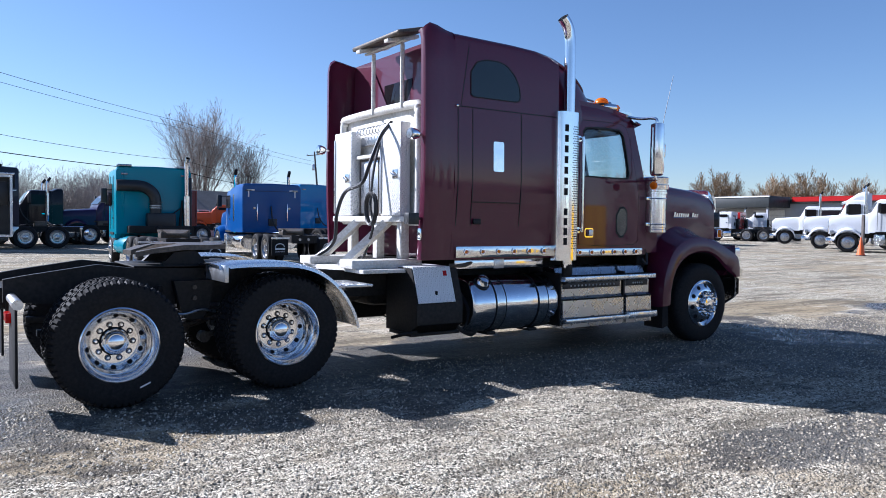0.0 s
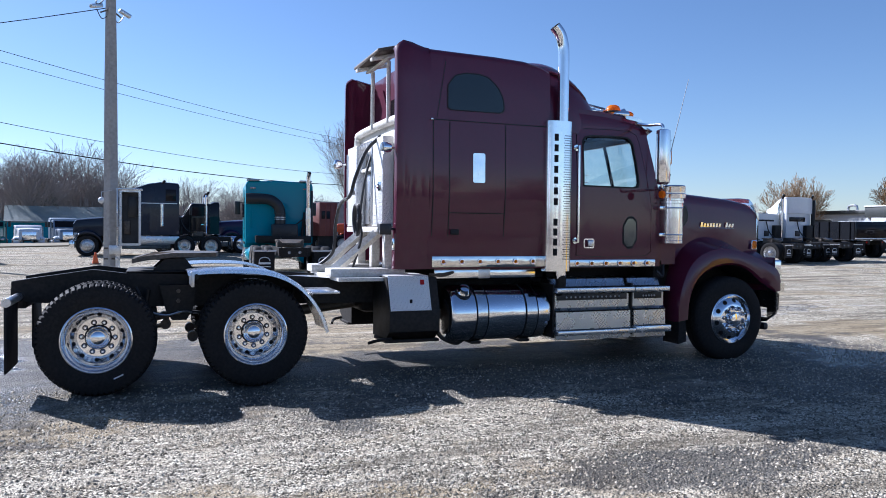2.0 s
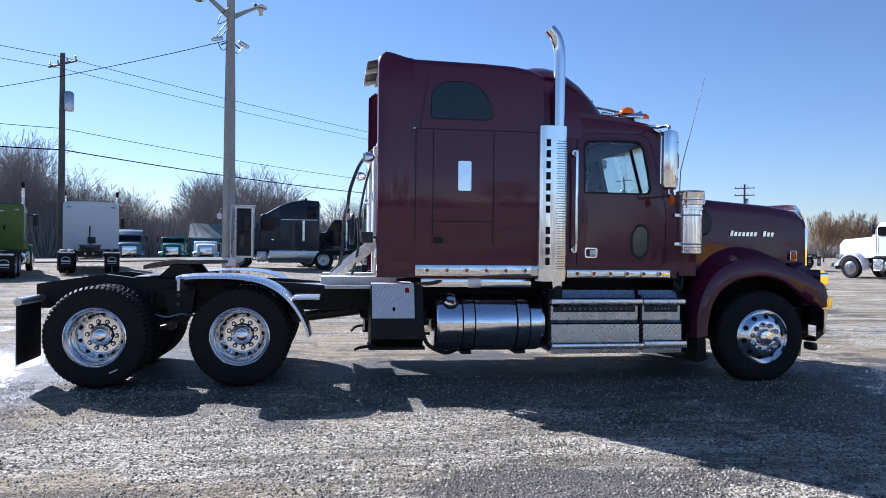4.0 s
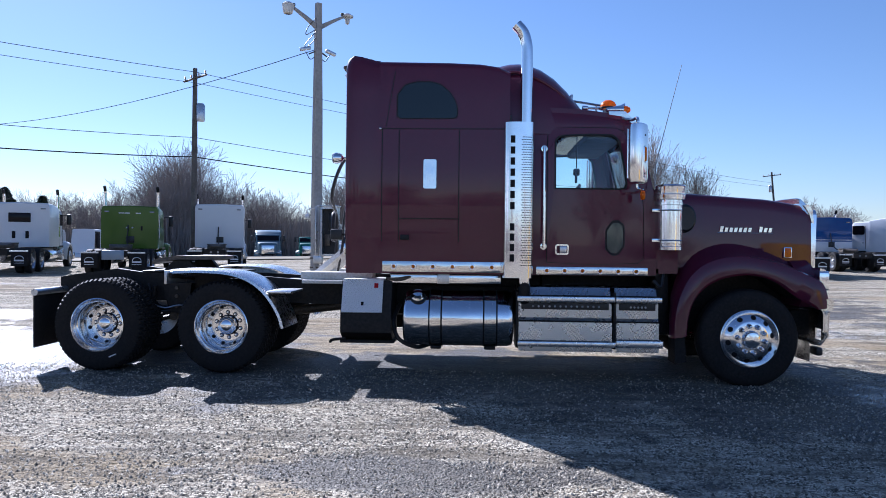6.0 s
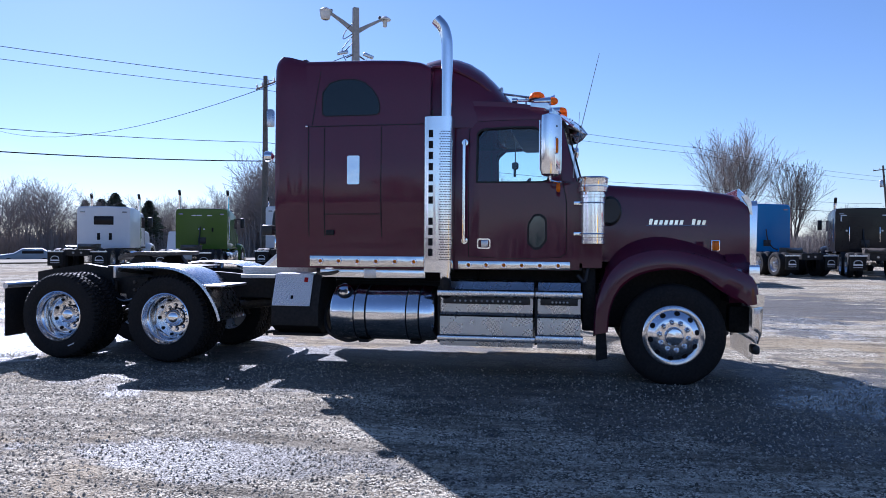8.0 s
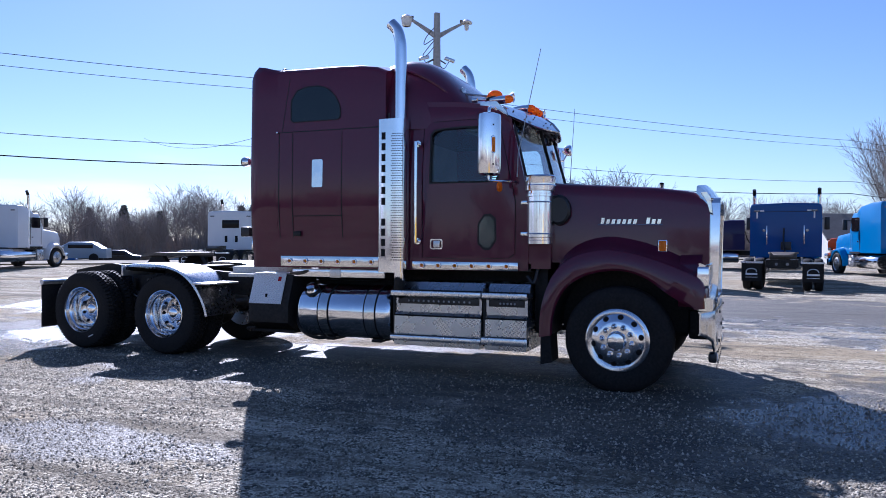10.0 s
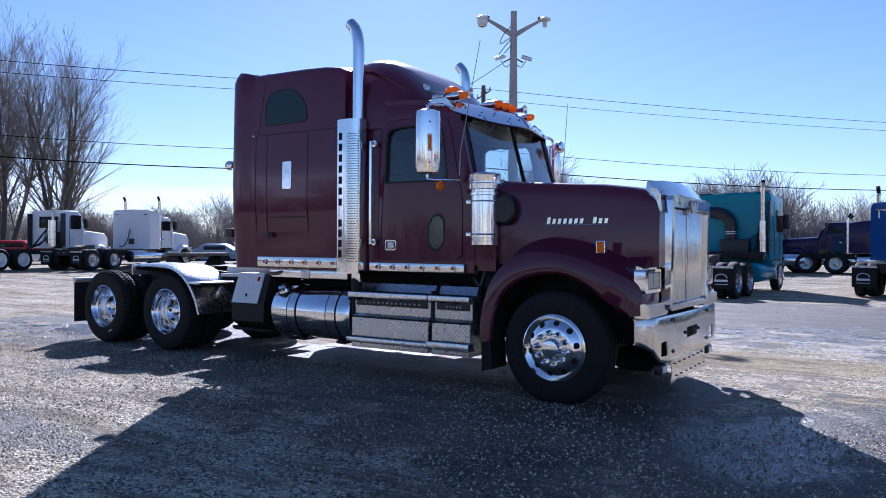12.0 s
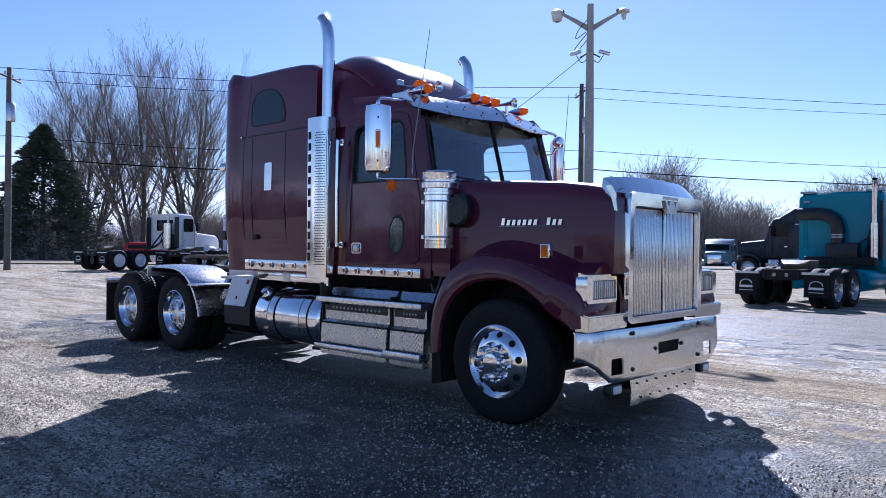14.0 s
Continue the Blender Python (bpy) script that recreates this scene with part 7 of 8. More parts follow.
# back of the white day-cab: upright exhaust with a bright guard, hoses, black corner fairings
bm = bmesh.new()
tube(bm, [(-0.32, -0.62, 1.1), (-0.32, -0.62, 2.9), (-0.34, -0.62, 3.05), (-0.42, -0.62, 3.16)], 0.075, 12, False)
stk = part("exhaust_pipe", bm, BRUSHED, white_day)
bm = bmesh.new()
tube(bm, [(-0.32, -0.62, 1.15), (-0.32, -0.62, 2.5)], 0.24, 18)
part("heat_guard", bm, STAINLESS, stk)
for s in (-1, 1):
    part("corner_fairing", B(-0.3, 0.0, s * 1.09 - 0.03, s * 1.09 + 0.03, 1.15, 2.85, 0.02), BLACK_PL, white_day)
bm = bmesh.new()
tube(bm, smooth_path([(-0.1, -0.1, 2.15), (-0.35, 0.1, 1.7), (-0.7, 0.25, 1.2), (-1.1, 0.2, 1.05)], 4), 0.05, 6)
tube(bm, smooth_path([(-0.1, -0.2, 1.9), (-0.3, -0.1, 1.5), (-0.6, 0.3, 1.15), (-1.0, 0.4, 1.05)], 4), 0.05, 6)
part("hose_bundle", bm, BLACK_PL, white_day)
part("cab_visor", B(0.5, 1.0, -0.8, 0.8, 3.0, 3.06, 0.02), WHITEP, white_day)
for y0 in (0.72, -1.16):
    part("roof_marker", B(-0.06, 0.3, y0, y0 + 0.44, 3.3, 3.37, 0.02), LENS, teal)
for q in (1.02, 0.95):
    part("pillar_lamp", B(-0.012, 0.01, q, q + 0.03, 1.6, 3.1, 0.004), TEAL, teal)


RUST = surface("rust_red_paint", (0.16, 0.03, 0.02), (0.09, 0.02, 0.015), rough=0.6, scale=1.5, fine=14, wear=0.2)
box_body = thing("storage_box", pose(2.35, 35.6, ground_z(2.35, 35.6), 0, 0, 8), "rust-red steel box body standing behind the tractors", "container")
part("box", B(-0.55, 0.55, -1.6, 1.6, 1.0, 2.95, 0.03), RUST, box_body)
for k in range(4):
    part("box_rib", B(-0.48 + 0.32 * k - 0.03, -0.48 + 0.32 * k + 0.03, -1.63, -1.59, 1.05, 2.9), RUST, box_body)
part("box_window", B(-0.42, 0.1, -1.615, -1.59, 2.0, 2.45, 0.01), DARKGLASS, box_body)
for q in (-1.2, 1.2):
    part("skid", B(-0.5, 0.5, q - 0.1, q + 0.1, 0, 1.0), BLACK, box_body)
for s in (-1, 1):
    part("pale_stripe", B(0.1, 2.0, min(s * 1.205, s * 1.212), max(s * 1.205, s * 1.212), 2.62, 2.66), WHITEP, NAVY_ONE)
    part("skirt_panel", B(0.0, 2.6, min(s * 1.0, s * 1.19), max(s * 1.0, s * 1.19), 0.62, 1.0, 0.02), BRUSHED, NAVY_ONE)
    part("bunk_window", B(0.15, 0.65, min(s * 1.19, s * 1.206), max(s * 1.19, s * 1.206), 2.75, 3.35, 0.01), DARKGLASS, NAVY_ONE)


def tail_marks():
    """Pale corner brackets and hoses on the backs of two sleepers."""
    for T, z in ((BLUE_ONE, 2.72), (BLACK_ONE, 2.7)):
        for s in (-1, 1):
            part("corner_mark", B(-0.012, 0.01, min(s * 0.72, s * 0.98), max(s * 0.72, s * 0.98), z, z + 0.05), WHITE, T)
            part("corner_mark", B(-0.012, 0.01, min(s * 0.93, s * 0.98), max(s * 0.93, s * 0.98), z - 0.25, z - 0.01), WHITE, T)
            part("grab_handle", B(-0.05, -0.02, s * 0.62 - 0.015, s * 0.62 + 0.015, 1.5, 2.2, 0.006), CHROME, T)
            bm = bmesh.new()
            revolve(bm, [(0, -0.02), (0.05, -0.018), (0.055, 0.0)], (0, s * 0.72, 2.02), "x", 12)
            part("round_lamp", bm, LENS, T)
        part("roof_seam", B(-0.01, 0.0, -1.1, 1.1, z - 0.02, z - 0.005), SEAM, T)



tail_marks()
part("pale_plate", B(-3.66, -3.63, -0.42, 0.42, 0.62, 1.0, 0.01), SILVER, OLIVE_ONE)
for y in (-0.36, 0.12, 0.36):
    part("white_mark", B(-0.016, 0.0, y - 0.12, y + 0.10, 2.62, 2.66), WHITE, OLIVE_ONE)
for y in (-0.12, 0.12):
    part("round_lamp", B(-0.03, 0.0, y - 0.035, y + 0.035, 1.95, 2.02, 0.01), WHITE, OLIVE_ONE)
part("black_hatch", B(-0.02, 0.0, -0.55, -0.47, 1.86, 2.06, 0.01), INK, OLIVE_ONE)


def dump_truck(x, y, heading, label):
    """A tipper seen from behind; its origin lies below the tailgate."""
    T = thing("dump_truck", pose(x, y, ground_z(x, y), 0, 0, heading), label, "truck", "")
    bm = bmesh.new()
    window_ring(bm, [(0, -1.22), (4.6, -1.22), (4.6, 1.22), (0, 1.22)], [(0.08, -1.14), (4.5, -1.14), (4.5, 1.14), (0.08, 1.14)], lambda p, d: (p[0], p[1], 2.2 - d), 1.1)
    body = part("dump_body", bm, BLACKP, T)
    part("body_floor", B(0, 4.6, -1.2, 1.2, 1.08, 1.15), BLACK, body)
    gate = part("tailgate", B(-0.1, -0.01, -1.2, 1.2, 1.08, 2.16, 0.03), BLACKP, body)
    part("gate_rail", B(-0.16, -0.1, -1.2, 1.2, 1.12, 1.2, 0.02), BRUSHED, gate)
    part("gate_panel", B(-0.13, -0.1, -1.05, 1.05, 1.3, 2.0, 0.02), DARKGLASS, gate)
    part("top_rail", B(0.4, 4.6, -1.28, -1.2, 2.2, 2.28, 0.02), WHITEP, body)
    for s in (-1, 1):
        for k in range(5):
            part("side_rib", B(0.3 + k * 0.95, 0.42 + k * 0.95, min(s * 1.225, s * 1.28), max(s * 1.225, s * 1.28), 1.15, 2.2), BLACKP, body)
        part("frame_rail", B(-0.3, 7.5, s * 0.43 - 0.05, s * 0.43 + 0.05, 0.8, 1.05), BLACK, T)
        for ax in (0.9, 2.25):
            bg_wheel(T, ax, s)
        bg_wheel(T, 7.0, s, False)
        fl = part("mud_flap", B(-0.22, -0.2, min(s * 0.62, s * 1.2), max(s * 0.62, s * 1.2), 0.3, 0.95), RUBBER, T)
        part("pale_bar", B(-0.226, -0.22, min(s * 0.75, s * 1.06), max(s * 0.75, s * 1.06), 0.48, 0.54), WHITE, fl)
        part("tail_lamp", B(-0.24, -0.2, s * 0.5 - 0.06, s * 0.5 + 0.06, 0.9, 1.0, 0.01), RED, T)
    bm = bmesh.new()
    loft(bm, [ring_yz(px, 1.05, 1.0, pz, 0.1) for px, pz in ((5.0, 2.35), (6.2, 2.35), (6.5, 1.95), (7.7, 1.85), (7.9, 1.4))])
    part("cab", bm, BLACKP, T)
    bm = bmesh.new()
    tube(bm, [(4.8, 0.95, 1.0), (4.8, 0.95, 2.5), (4.72, 0.95, 2.6)], 0.07, 10)
    part("exhaust_pipe", bm, CHROME, T)


dump_truck(33.7, 23.8, 78, "black dump truck with a bright body rail, tailgate closed")



def car(x, y, heading, mat, label, h=1.45, van=False):
    T = thing("parked_car", pose(x, y, ground_z(x, y), 0, 0, heading), label, "car", "cars along the road")
    prof = [(-2.2, 0.8), (-2.15, 1.0), (-1.9, h if van else 1.02), (-1.2, h), (0.3, h), (1.0, 1.02), (2.0, 0.9), (2.2, 0.65)]
    bm = bmesh.new()
    loft(bm, [ring_yz(px, 0.88 - 0.05 * (k in (0, 7)), 0.3, pz, 0.14, 0.02) for k, (px, pz) in enumerate(prof)])
    body = part("body", bm, mat, T)
    for s in (-1, 1):
        part("side_glass", B(-1.3, 0.35, s * 0.86 - 0.03, s * 0.86 + 0.03, 1.0, h - 0.18, 0.02), DARKGLASS, body)
        for wx in (-1.35, 1.35):
            bm = bmesh.new()
            revolve(bm, [(0.0, -0.02), (0.2, -0.02), (0.22, 0.0), (0.32, 0.0), (0.32, 0.2), (0, 0.2)], (wx, 0, 0.32), "y", 16)
            bmesh.ops.translate(bm, verts=bm.verts, vec=(0, -0.9 if s < 0 else 0.72, 0))
            part("wheel", bm, RUBBER, T)
        part("headlamp", B(2.08, 2.2, s * 0.65 - 0.12, s * 0.65 + 0.12, 0.62, 0.75, 0.02), LENS, body)


for k, (x, y, hd, mat, label) in enumerate(((-52.2, 43.5, 40, BLACKP, "dark parked car beside the road"), (-48.5, 47.5, 220, SILVER, "silver parked car beside the road"), (-45.0, 51.0, 40, BLACKP, "dark parked van beside the road"),
                                            (-43.4, 30.7, 215, SILVER, "silver car parked beyond the white tractors"), (-48.0, 18.0, 215, REDP, "red car parked behind the white tractors"), (-56, 39, 40, BLUE, "blue parked car beside the road"), (-60, 34, 40, BLACKP, "black parked car beside the road"))):
    car(x, y, hd, mat, label, 1.7 if k == 2 else 1.45, k == 2)
# unseen yellow block of invented form, added for its reflection in the tractor's side
T = thing("yellow_reflection_block", pose(6.0, -8.6, 0, 0, 0, 180), "unseen tall yellow block, added to be reflected in the maroon paint", "cabinet")
body = part("body", B(-0.38, 0.38, -0.4, 0.4, 0.1, 2.05, 0.02), YELLOWP, T)
for s in (-1, 1):
    leaf = part("door_leaf", B(min(s * 0.01, s * 0.36), max(s * 0.01, s * 0.36), -0.42, -0.40, 0.16, 2.0, 0.006), YELLOWP, body)
    part("handle", B(s * 0.06 - 0.012, s * 0.06 + 0.012, -0.45, -0.42, 1.0, 1.16, 0.006), BLACK_PL, leaf)
    part("foot_rail", B(s * 0.22 - 0.05, s * 0.22 + 0.05, -0.38, 0.38, 0, 0.1), BLACK, T)
car(-35.6, 50.3, 285, WHITEP, "white delivery van facing the yard", 3.0, True)

# traffic cones and a marker post
for x, y, h in ((28.4, 10.9, 0.9), (-9.1, 24.6, 0.5)):
    T = thing("traffic_cone", pose(x, y, ground_z(x, y)), "orange traffic cone on the gravel", "cone", "traffic cones")
    bm = bmesh.new()
    revolve(bm, [(0.16 * h + 0.05, 0.03), (0.03, h), (0, h)], axis="z", seg=14)
    part("cone", bm, surface("orange_plastic", (0.75, 0.13, 0.02), rough=0.5), T)
    part("foot", B(-0.2, 0.2, -0.2, 0.2, 0, 0.035, 0.01), BLACK_PL, T)
T = thing("marker_post", pose(28.75, 11.0, ground_z(28.75, 11)), "brown wooden marker post beside a cone", "post")
part("post", B(-0.06, 0.06, -0.06, 0.06, -0.2, 2.0, 0.01), WOODPOLE, T)


def gable_house(x, y, heading, L, W, h, ridge, wall_mat, roof_mat, label, windows=2):
    """Ridge along its own x."""
    T = thing("gable_house", pose(x, y, ground_z(x, y), 0, 0, heading), label, "building")
    bm = bmesh.new()
    prism(bm, [(-W / 2, -0.3), (W / 2, -0.3), (W / 2, h), (0, ridge), (-W / 2, h)], "x", -L / 2, L / 2)
    wall = part("wall", bm, wall_mat, T)
    for s in (-1, 1):
        bm = bmesh.new()
        k = (ridge - h) / (W / 2)
        o = [(s * (W / 2 + 0.35), h - 0.35 * k), (0, ridge), (0, ridge + 0.14), (s * (W / 2 + 0.35), h - 0.35 * k + 0.14)]
        prism(bm, o, "x", -L / 2 - 0.3, L / 2 + 0.3)
        part("roof_slope", bm, roof_mat, T)
        for q in range(windows):
            xx = -L / 2 + L * (q + 0.6) / windows
            w = part("window", B(xx - 0.5, xx + 0.5, min(s * W / 2, s * (W / 2 + 0.04)), max(s * W / 2, s * (W / 2 + 0.04)), 1.0, 2.1), WHITEP, wall)
            part("pane", B(xx - 0.42, xx + 0.42, min(s * W / 2, s * (W / 2 + 0.05)), max(s * W / 2, s * (W / 2 + 0.05)), 1.08, 2.02), DARKGLASS, w)
        part("door", B(s * L / 2 - 0.03, s * L / 2 + 0.03, -0.9, 0.1, 0, 2.1), INK, wall)


METAL_ROOF = surface("grey_green_roof", (0.20, 0.24, 0.22), (0.14, 0.165, 0.155), rough=0.5, scale=0.5, fine=6)
SHINGLE = surface("grey_shingle", (0.13, 0.125, 0.12), (0.085, 0.082, 0.08), rough=0.85, scale=0.8, fine=9)
SIDING = surface("white_siding", (0.68, 0.68, 0.67), (0.5, 0.5, 0.49), rough=0.6, scale=0.7, fine=8)
gable_house(-17.2, 85.0, 8, 9.5, 8, 2.7, 4.3, TEAL, METAL_ROOF, "long shed with a grey-green metal roof and teal gable")
gable_house(9.0, 55.0, 14, 6, 6, 1.85, 3.6, SIDING, SHINGLE, "small white garage with a grey shingle roof")

# ---- poles and wires ----
def utility_pole(x, y, h, label, arms=1, lean=0.0, drum=0.3):
    T = thing("utility_pole", pose(x, y, ground_z(x, y), 0, lean, 0), label, "pole", "poles along the road")
    bm = bmesh.new()
    tube(bm, [(0, 0, -0.3), (0, 0, h * 0.5), (0, 0, h)], [0.17, 0.15, 0.11], 12)
    part("pole", bm, WOODPOLE, T)
    for k in range(arms):
        z = h - 0.5 - 0.9 * k
        a = Vector((-rd.y, rd.x, 0))
        bm = bmesh.new()
        tube(bm, [a * -1.2 + Vector((0, 0, z)), a * 1.2 + Vector((0, 0, z))], 0.06, 4)
        part("cross_arm", bm, WOODPOLE, T)
        for q in (-1.1, -0.4, 0.4, 1.1):
            bm = bmesh.new()
            revolve(bm, [(0.02, 0), (0.05, 0.08), (0.03, 0.1), (0.05, 0.16), (0, 0.2)], a * q + Vector((0, 0, z + 0.05)), "z", 8)
            part("insulator", bm, BRUSHED, T)
    bm = bmesh.new()
    revolve(bm, [(0, -0.5), (0.2, -0.5), (0.22, -0.4), (0.22, 0.3), (0.15, 0.4), (0, 0.42)], (drum, 0, h - 2.2), "z", 14)
    part("transformer", bm, BRUSHED, T)
    return T


utility_pole(-36.7, 6.1, 10.0, "weathered wooden utility pole with a transformer")
utility_pole(-17.6, 27.9, 10.2, "weathered wooden utility pole with a cross-arm")
utility_pole(37.2, 92.5, 11.4, "leaning wooden utility pole with a cross-arm", 1, -5, -0.34)
utility_pole(46.1, 77.5, 9.4, "wooden utility pole with two cross-arms", 2)

lp = thing("light_pole", pose(-7.93, 13.0, 0, 0, 0, 37), "grey square yard light pole with two lamps and cameras", "pole")
bm = bmesh.new()
loft(bm, [[(x * w, y * w, z) for x, y in ((-1, -0.8), (-0.8, -1), (0.8, -1), (1, -0.8), (1, 0.8), (0.8, 1), (-0.8, 1), (-1, 0.8))] for z, w in ((-0.2, 0.145), (3, 0.135), (5.5, 0.122), (8.78, 0.086))])
part("pole", bm, CONCRETE, lp)
for s in (-1, 1):
    bm = bmesh.new()
    loft(bm, [[(s * x, y, z + q) for y, q in ((-w, -h), (w, -h), (w, h), (-w, h))] for x, z, w, h in ((0.06, 8.06, 0.05, 0.085), (0.45, 8.30, 0.04, 0.06), (0.86, 8.53, 0.03, 0.04))])
    arm = part("lamp_arm", bm, CONCRETE, lp)
    part("photo_cell", B(s * 0.80 - 0.04, s * 0.80 + 0.04, -0.04, 0.04, 8.55, 8.63, 0.01), GREASE, arm)
    bm = bmesh.new()
    revolve(bm, [(0.0, 0.09), (0.07, 0.08), (0.19, 0.0), (0.18, -0.04), (0.0, -0.04)], (s * 0.98, 0, 8.57), "z", 18)
    head = part("yard_lamp", bm, BRUSHED, lp)
    bm = bmesh.new()
    if s < 0:
        revolve(bm, [(0.17, -0.04), (0.165, -0.15), (0.13, -0.27), (0.08, -0.29)], (s * 0.98, 0, 8.57), "z", 18)
    else:
        revolve(bm, [(0.07, -0.04), (0.075, -0.14), (0.06, -0.24), (0.0, -0.27)], (s * 0.98, 0, 8.57), "z", 14)
    part("refractor", bm, WHITE_METAL, head)
    bm = bmesh.new()
    tube(bm, [(0, 0, 7.36), (s * 0.30, 0, 7.20)], 0.022, 6)
    b2 = B(-0.17, 0.17, -0.06, 0.06, -0.05, 0.05, 0.02)
    bmesh.ops.transform(b2, matrix=Matrix.Translation((s * 0.42, 0, 7.34)) @ Matrix.Rotation(radians(17 * s), 4, "Y"), verts=b2.verts)
    eyebox = part("security_camera", b2, BRUSHED, lp)
    part("camera_bracket", bm, GREASE, eyebox)
    part("camera_cable", tube(bmesh.new(), smooth_path([(s * 0.40, 0.02, 7.27), (s * 0.25, 0.03, 7.06), (s * 0.1, 0.02, 7.14)], 4), 0.012, 6), BLACK_PL, eyebox)
for pts in (((-0.10, 8.3), (-0.35, 8.0), (-0.42, 7.75), (-0.12, 7.95)), ((-0.1, 7.9), (-0.3, 7.65), (-0.46, 7.42), (-0.36, 7.4), (-0.1, 7.7))):
    part("loose_cable", tube(bmesh.new(), smooth_path([(x, -0.05, z) for x, z in pts], 5), 0.014, 6), GREASE, lp)
cab = thing("electric_cabinet", pose(-7.80, 12.72, 0), "open grey electric cabinet strapped to the yard pole", "cabinet")
bm = bmesh.new()
window_ring(bm, rounded(-0.26, 0.26, 1.10, 2.56, 0.02, 1), rounded(-0.205, 0.205, 1.155, 2.505, 0.01, 1), lambda p, d: (p[0] + 0.36, -0.25 + d, p[1]), 0.32)
part("case", bm, BRUSHED, cab)
part("back", B(0.11, 0.61, 0.04, 0.07, 1.11, 2.55), BLACK_PL, cab)
part("meter", B(0.2, 0.36, -0.06, 0.04, 1.4, 1.75, 0.02), GREASE, cab)
part("breaker_box", B(0.30, 0.54, -0.04, 0.04, 1.85, 2.4, 0.015), BLACK_PL, cab)
part("open_lid", B(0.055, 0.08, -0.72, -0.25, 1.10, 2.56, 0.005), BRUSHED, cab)
part("rain_hood", B(0.02, 0.66, -0.33, 0.08, 2.56, 2.60, 0.008), BRUSHED, cab)
for z in (1.0, 0.72):
    part("pole_strap", B(-0.29, 0.02, 0.12, 0.15, z, z + 0.04), GREASE, cab)
for x, z in ((0.02, 1.6), (0.07, 1.1)):
    part("conduit", tube(bmesh.new(), smooth_path([(x, 0.1, -0.1), (x, 0.1, 0.9), (x + 0.05, 0.05, z)], 4), 0.035, 8), BRUSHED, cab)
part("supply_bracket", B(-0.16, 0.12, -0.02, 0.1, 0.86, 1.10, 0.01), BRUSHED, cab)
bm = bmesh.new()
revolve(bm, [(0, -0.1), (0.07, -0.09), (0.085, 0.0), (0.05, 0.08), (0, 0.09)], (-0.34, 0.0, 2.28), "y", 14)
tube(bm, [(-0.34, 0.0, 2.36), (-0.34, 0.02, 2.5), (-0.1, 0.1, 2.55)], 0.014, 6)
part("flood_lamp", bm, BRUSHED, cab)


def wire(a, b, sag, r=0.012):
    bm = bmesh.new()
    a, b = Vector(a), Vector(b)
    tube(bm, [a.lerp(b, k / 24) + Vector((0, 0, -4 * sag * (k / 24) * (1 - k / 24))) for k in range(25)], r, 4)
    return tagged(part("overhead_wire", bm, WIRE), "thin dark overhead wire", "wire", "overhead wires")


PO = [(-36.7, 6.1), (-17.6, 27.9), (9.2, 60.2), (36.1, 92.5)]
back = (-62, -22)
for z0, sag, r in ((10.15, 0.3, 0.014), (9.6, 0.3, 0.012), (6.8, 0.5, 0.014), (5.8, 0.5, 0.026)):
    pts = [back] + PO
    for (ax, ay), (bx, by) in zip(pts, pts[1:]):
        wire((ax, ay, z0), (bx, by, z0), sag, r)
wire((-7.93, 13.0, 7.4), (-52, 46, 11.5), 1.8, 0.012)

# ---- bare trees ----
def limb(rng, p, d, length, r, level, out, wide, bend, many):
    """A tapering limb with side branches along it: (p0, p1, r0, r1, level)."""
    n = 6 if level > 1 else (4 if level == 1 else 3)
    side = rng.uniform(0, 2 * math.pi)
    for k in range(n):
        q = p + d * (length / n)
        r0, r1 = r * (1 - 0.85 * k / n), r * (1 - 0.85 * (k + 1) / n)
        out.append((p, q, r0, r1, level))
        if level > 0 and (k > 0 or level < 3):
            f = (k + 0.5) / n
            for _ in range(many[level]):
                side += 2.4 + rng.uniform(-0.4, 0.4)
                a, b = frame_axes(d)
                s = rng.uniform(0.0, 1.0)
                way = (d + (a * math.cos(side) + b * math.sin(side)) * wide * rng.uniform(0.7, 1.3)).normalized()
                limb(rng, p.lerp(q, s), way, length * (0.30 + 0.42 * (1 - f)) * rng.uniform(0.75, 1.15), r0 * 0.5, level - 1, out, wide, bend, many)
        p = q
        a, b = frame_axes(d)
        d = (d + a * rng.uniform(-0.10, 0.10) + b * rng.uniform(-0.10, 0.10) + Vector((0, 0, bend))).normalized()


def segs_to_mesh(name, segs, mat, min_r=0.0):
    vs, fs = [], []
    for p, q, r0, r1, dep in segs:
        a, b = frame_axes(q - p)
        n = 6 if dep >= 3 else (4 if dep == 2 else (3 if dep == 1 else 2))
        base = len(vs)
        r0, r1 = max(r0, min_r), max(r1, min_r * 0.8)
        for c, r in ((p, r0), (q, r1)):
            for k in range(n):
                t = 2 * math.pi * k / n
                vs.append(c + (a * math.cos(t) + b * math.sin(t)) * r)
        for k in range(n if n > 2 else 1):
            j = (k + 1) % n
            fs.append((base + k, base + j, base + n + j, base + n + k))
    me = bpy.data.meshes.new(name)
    me.from_pydata([tuple(v) for v in vs], [], fs)
    me.materials.append(mat)
    me.shade_smooth()
    return me


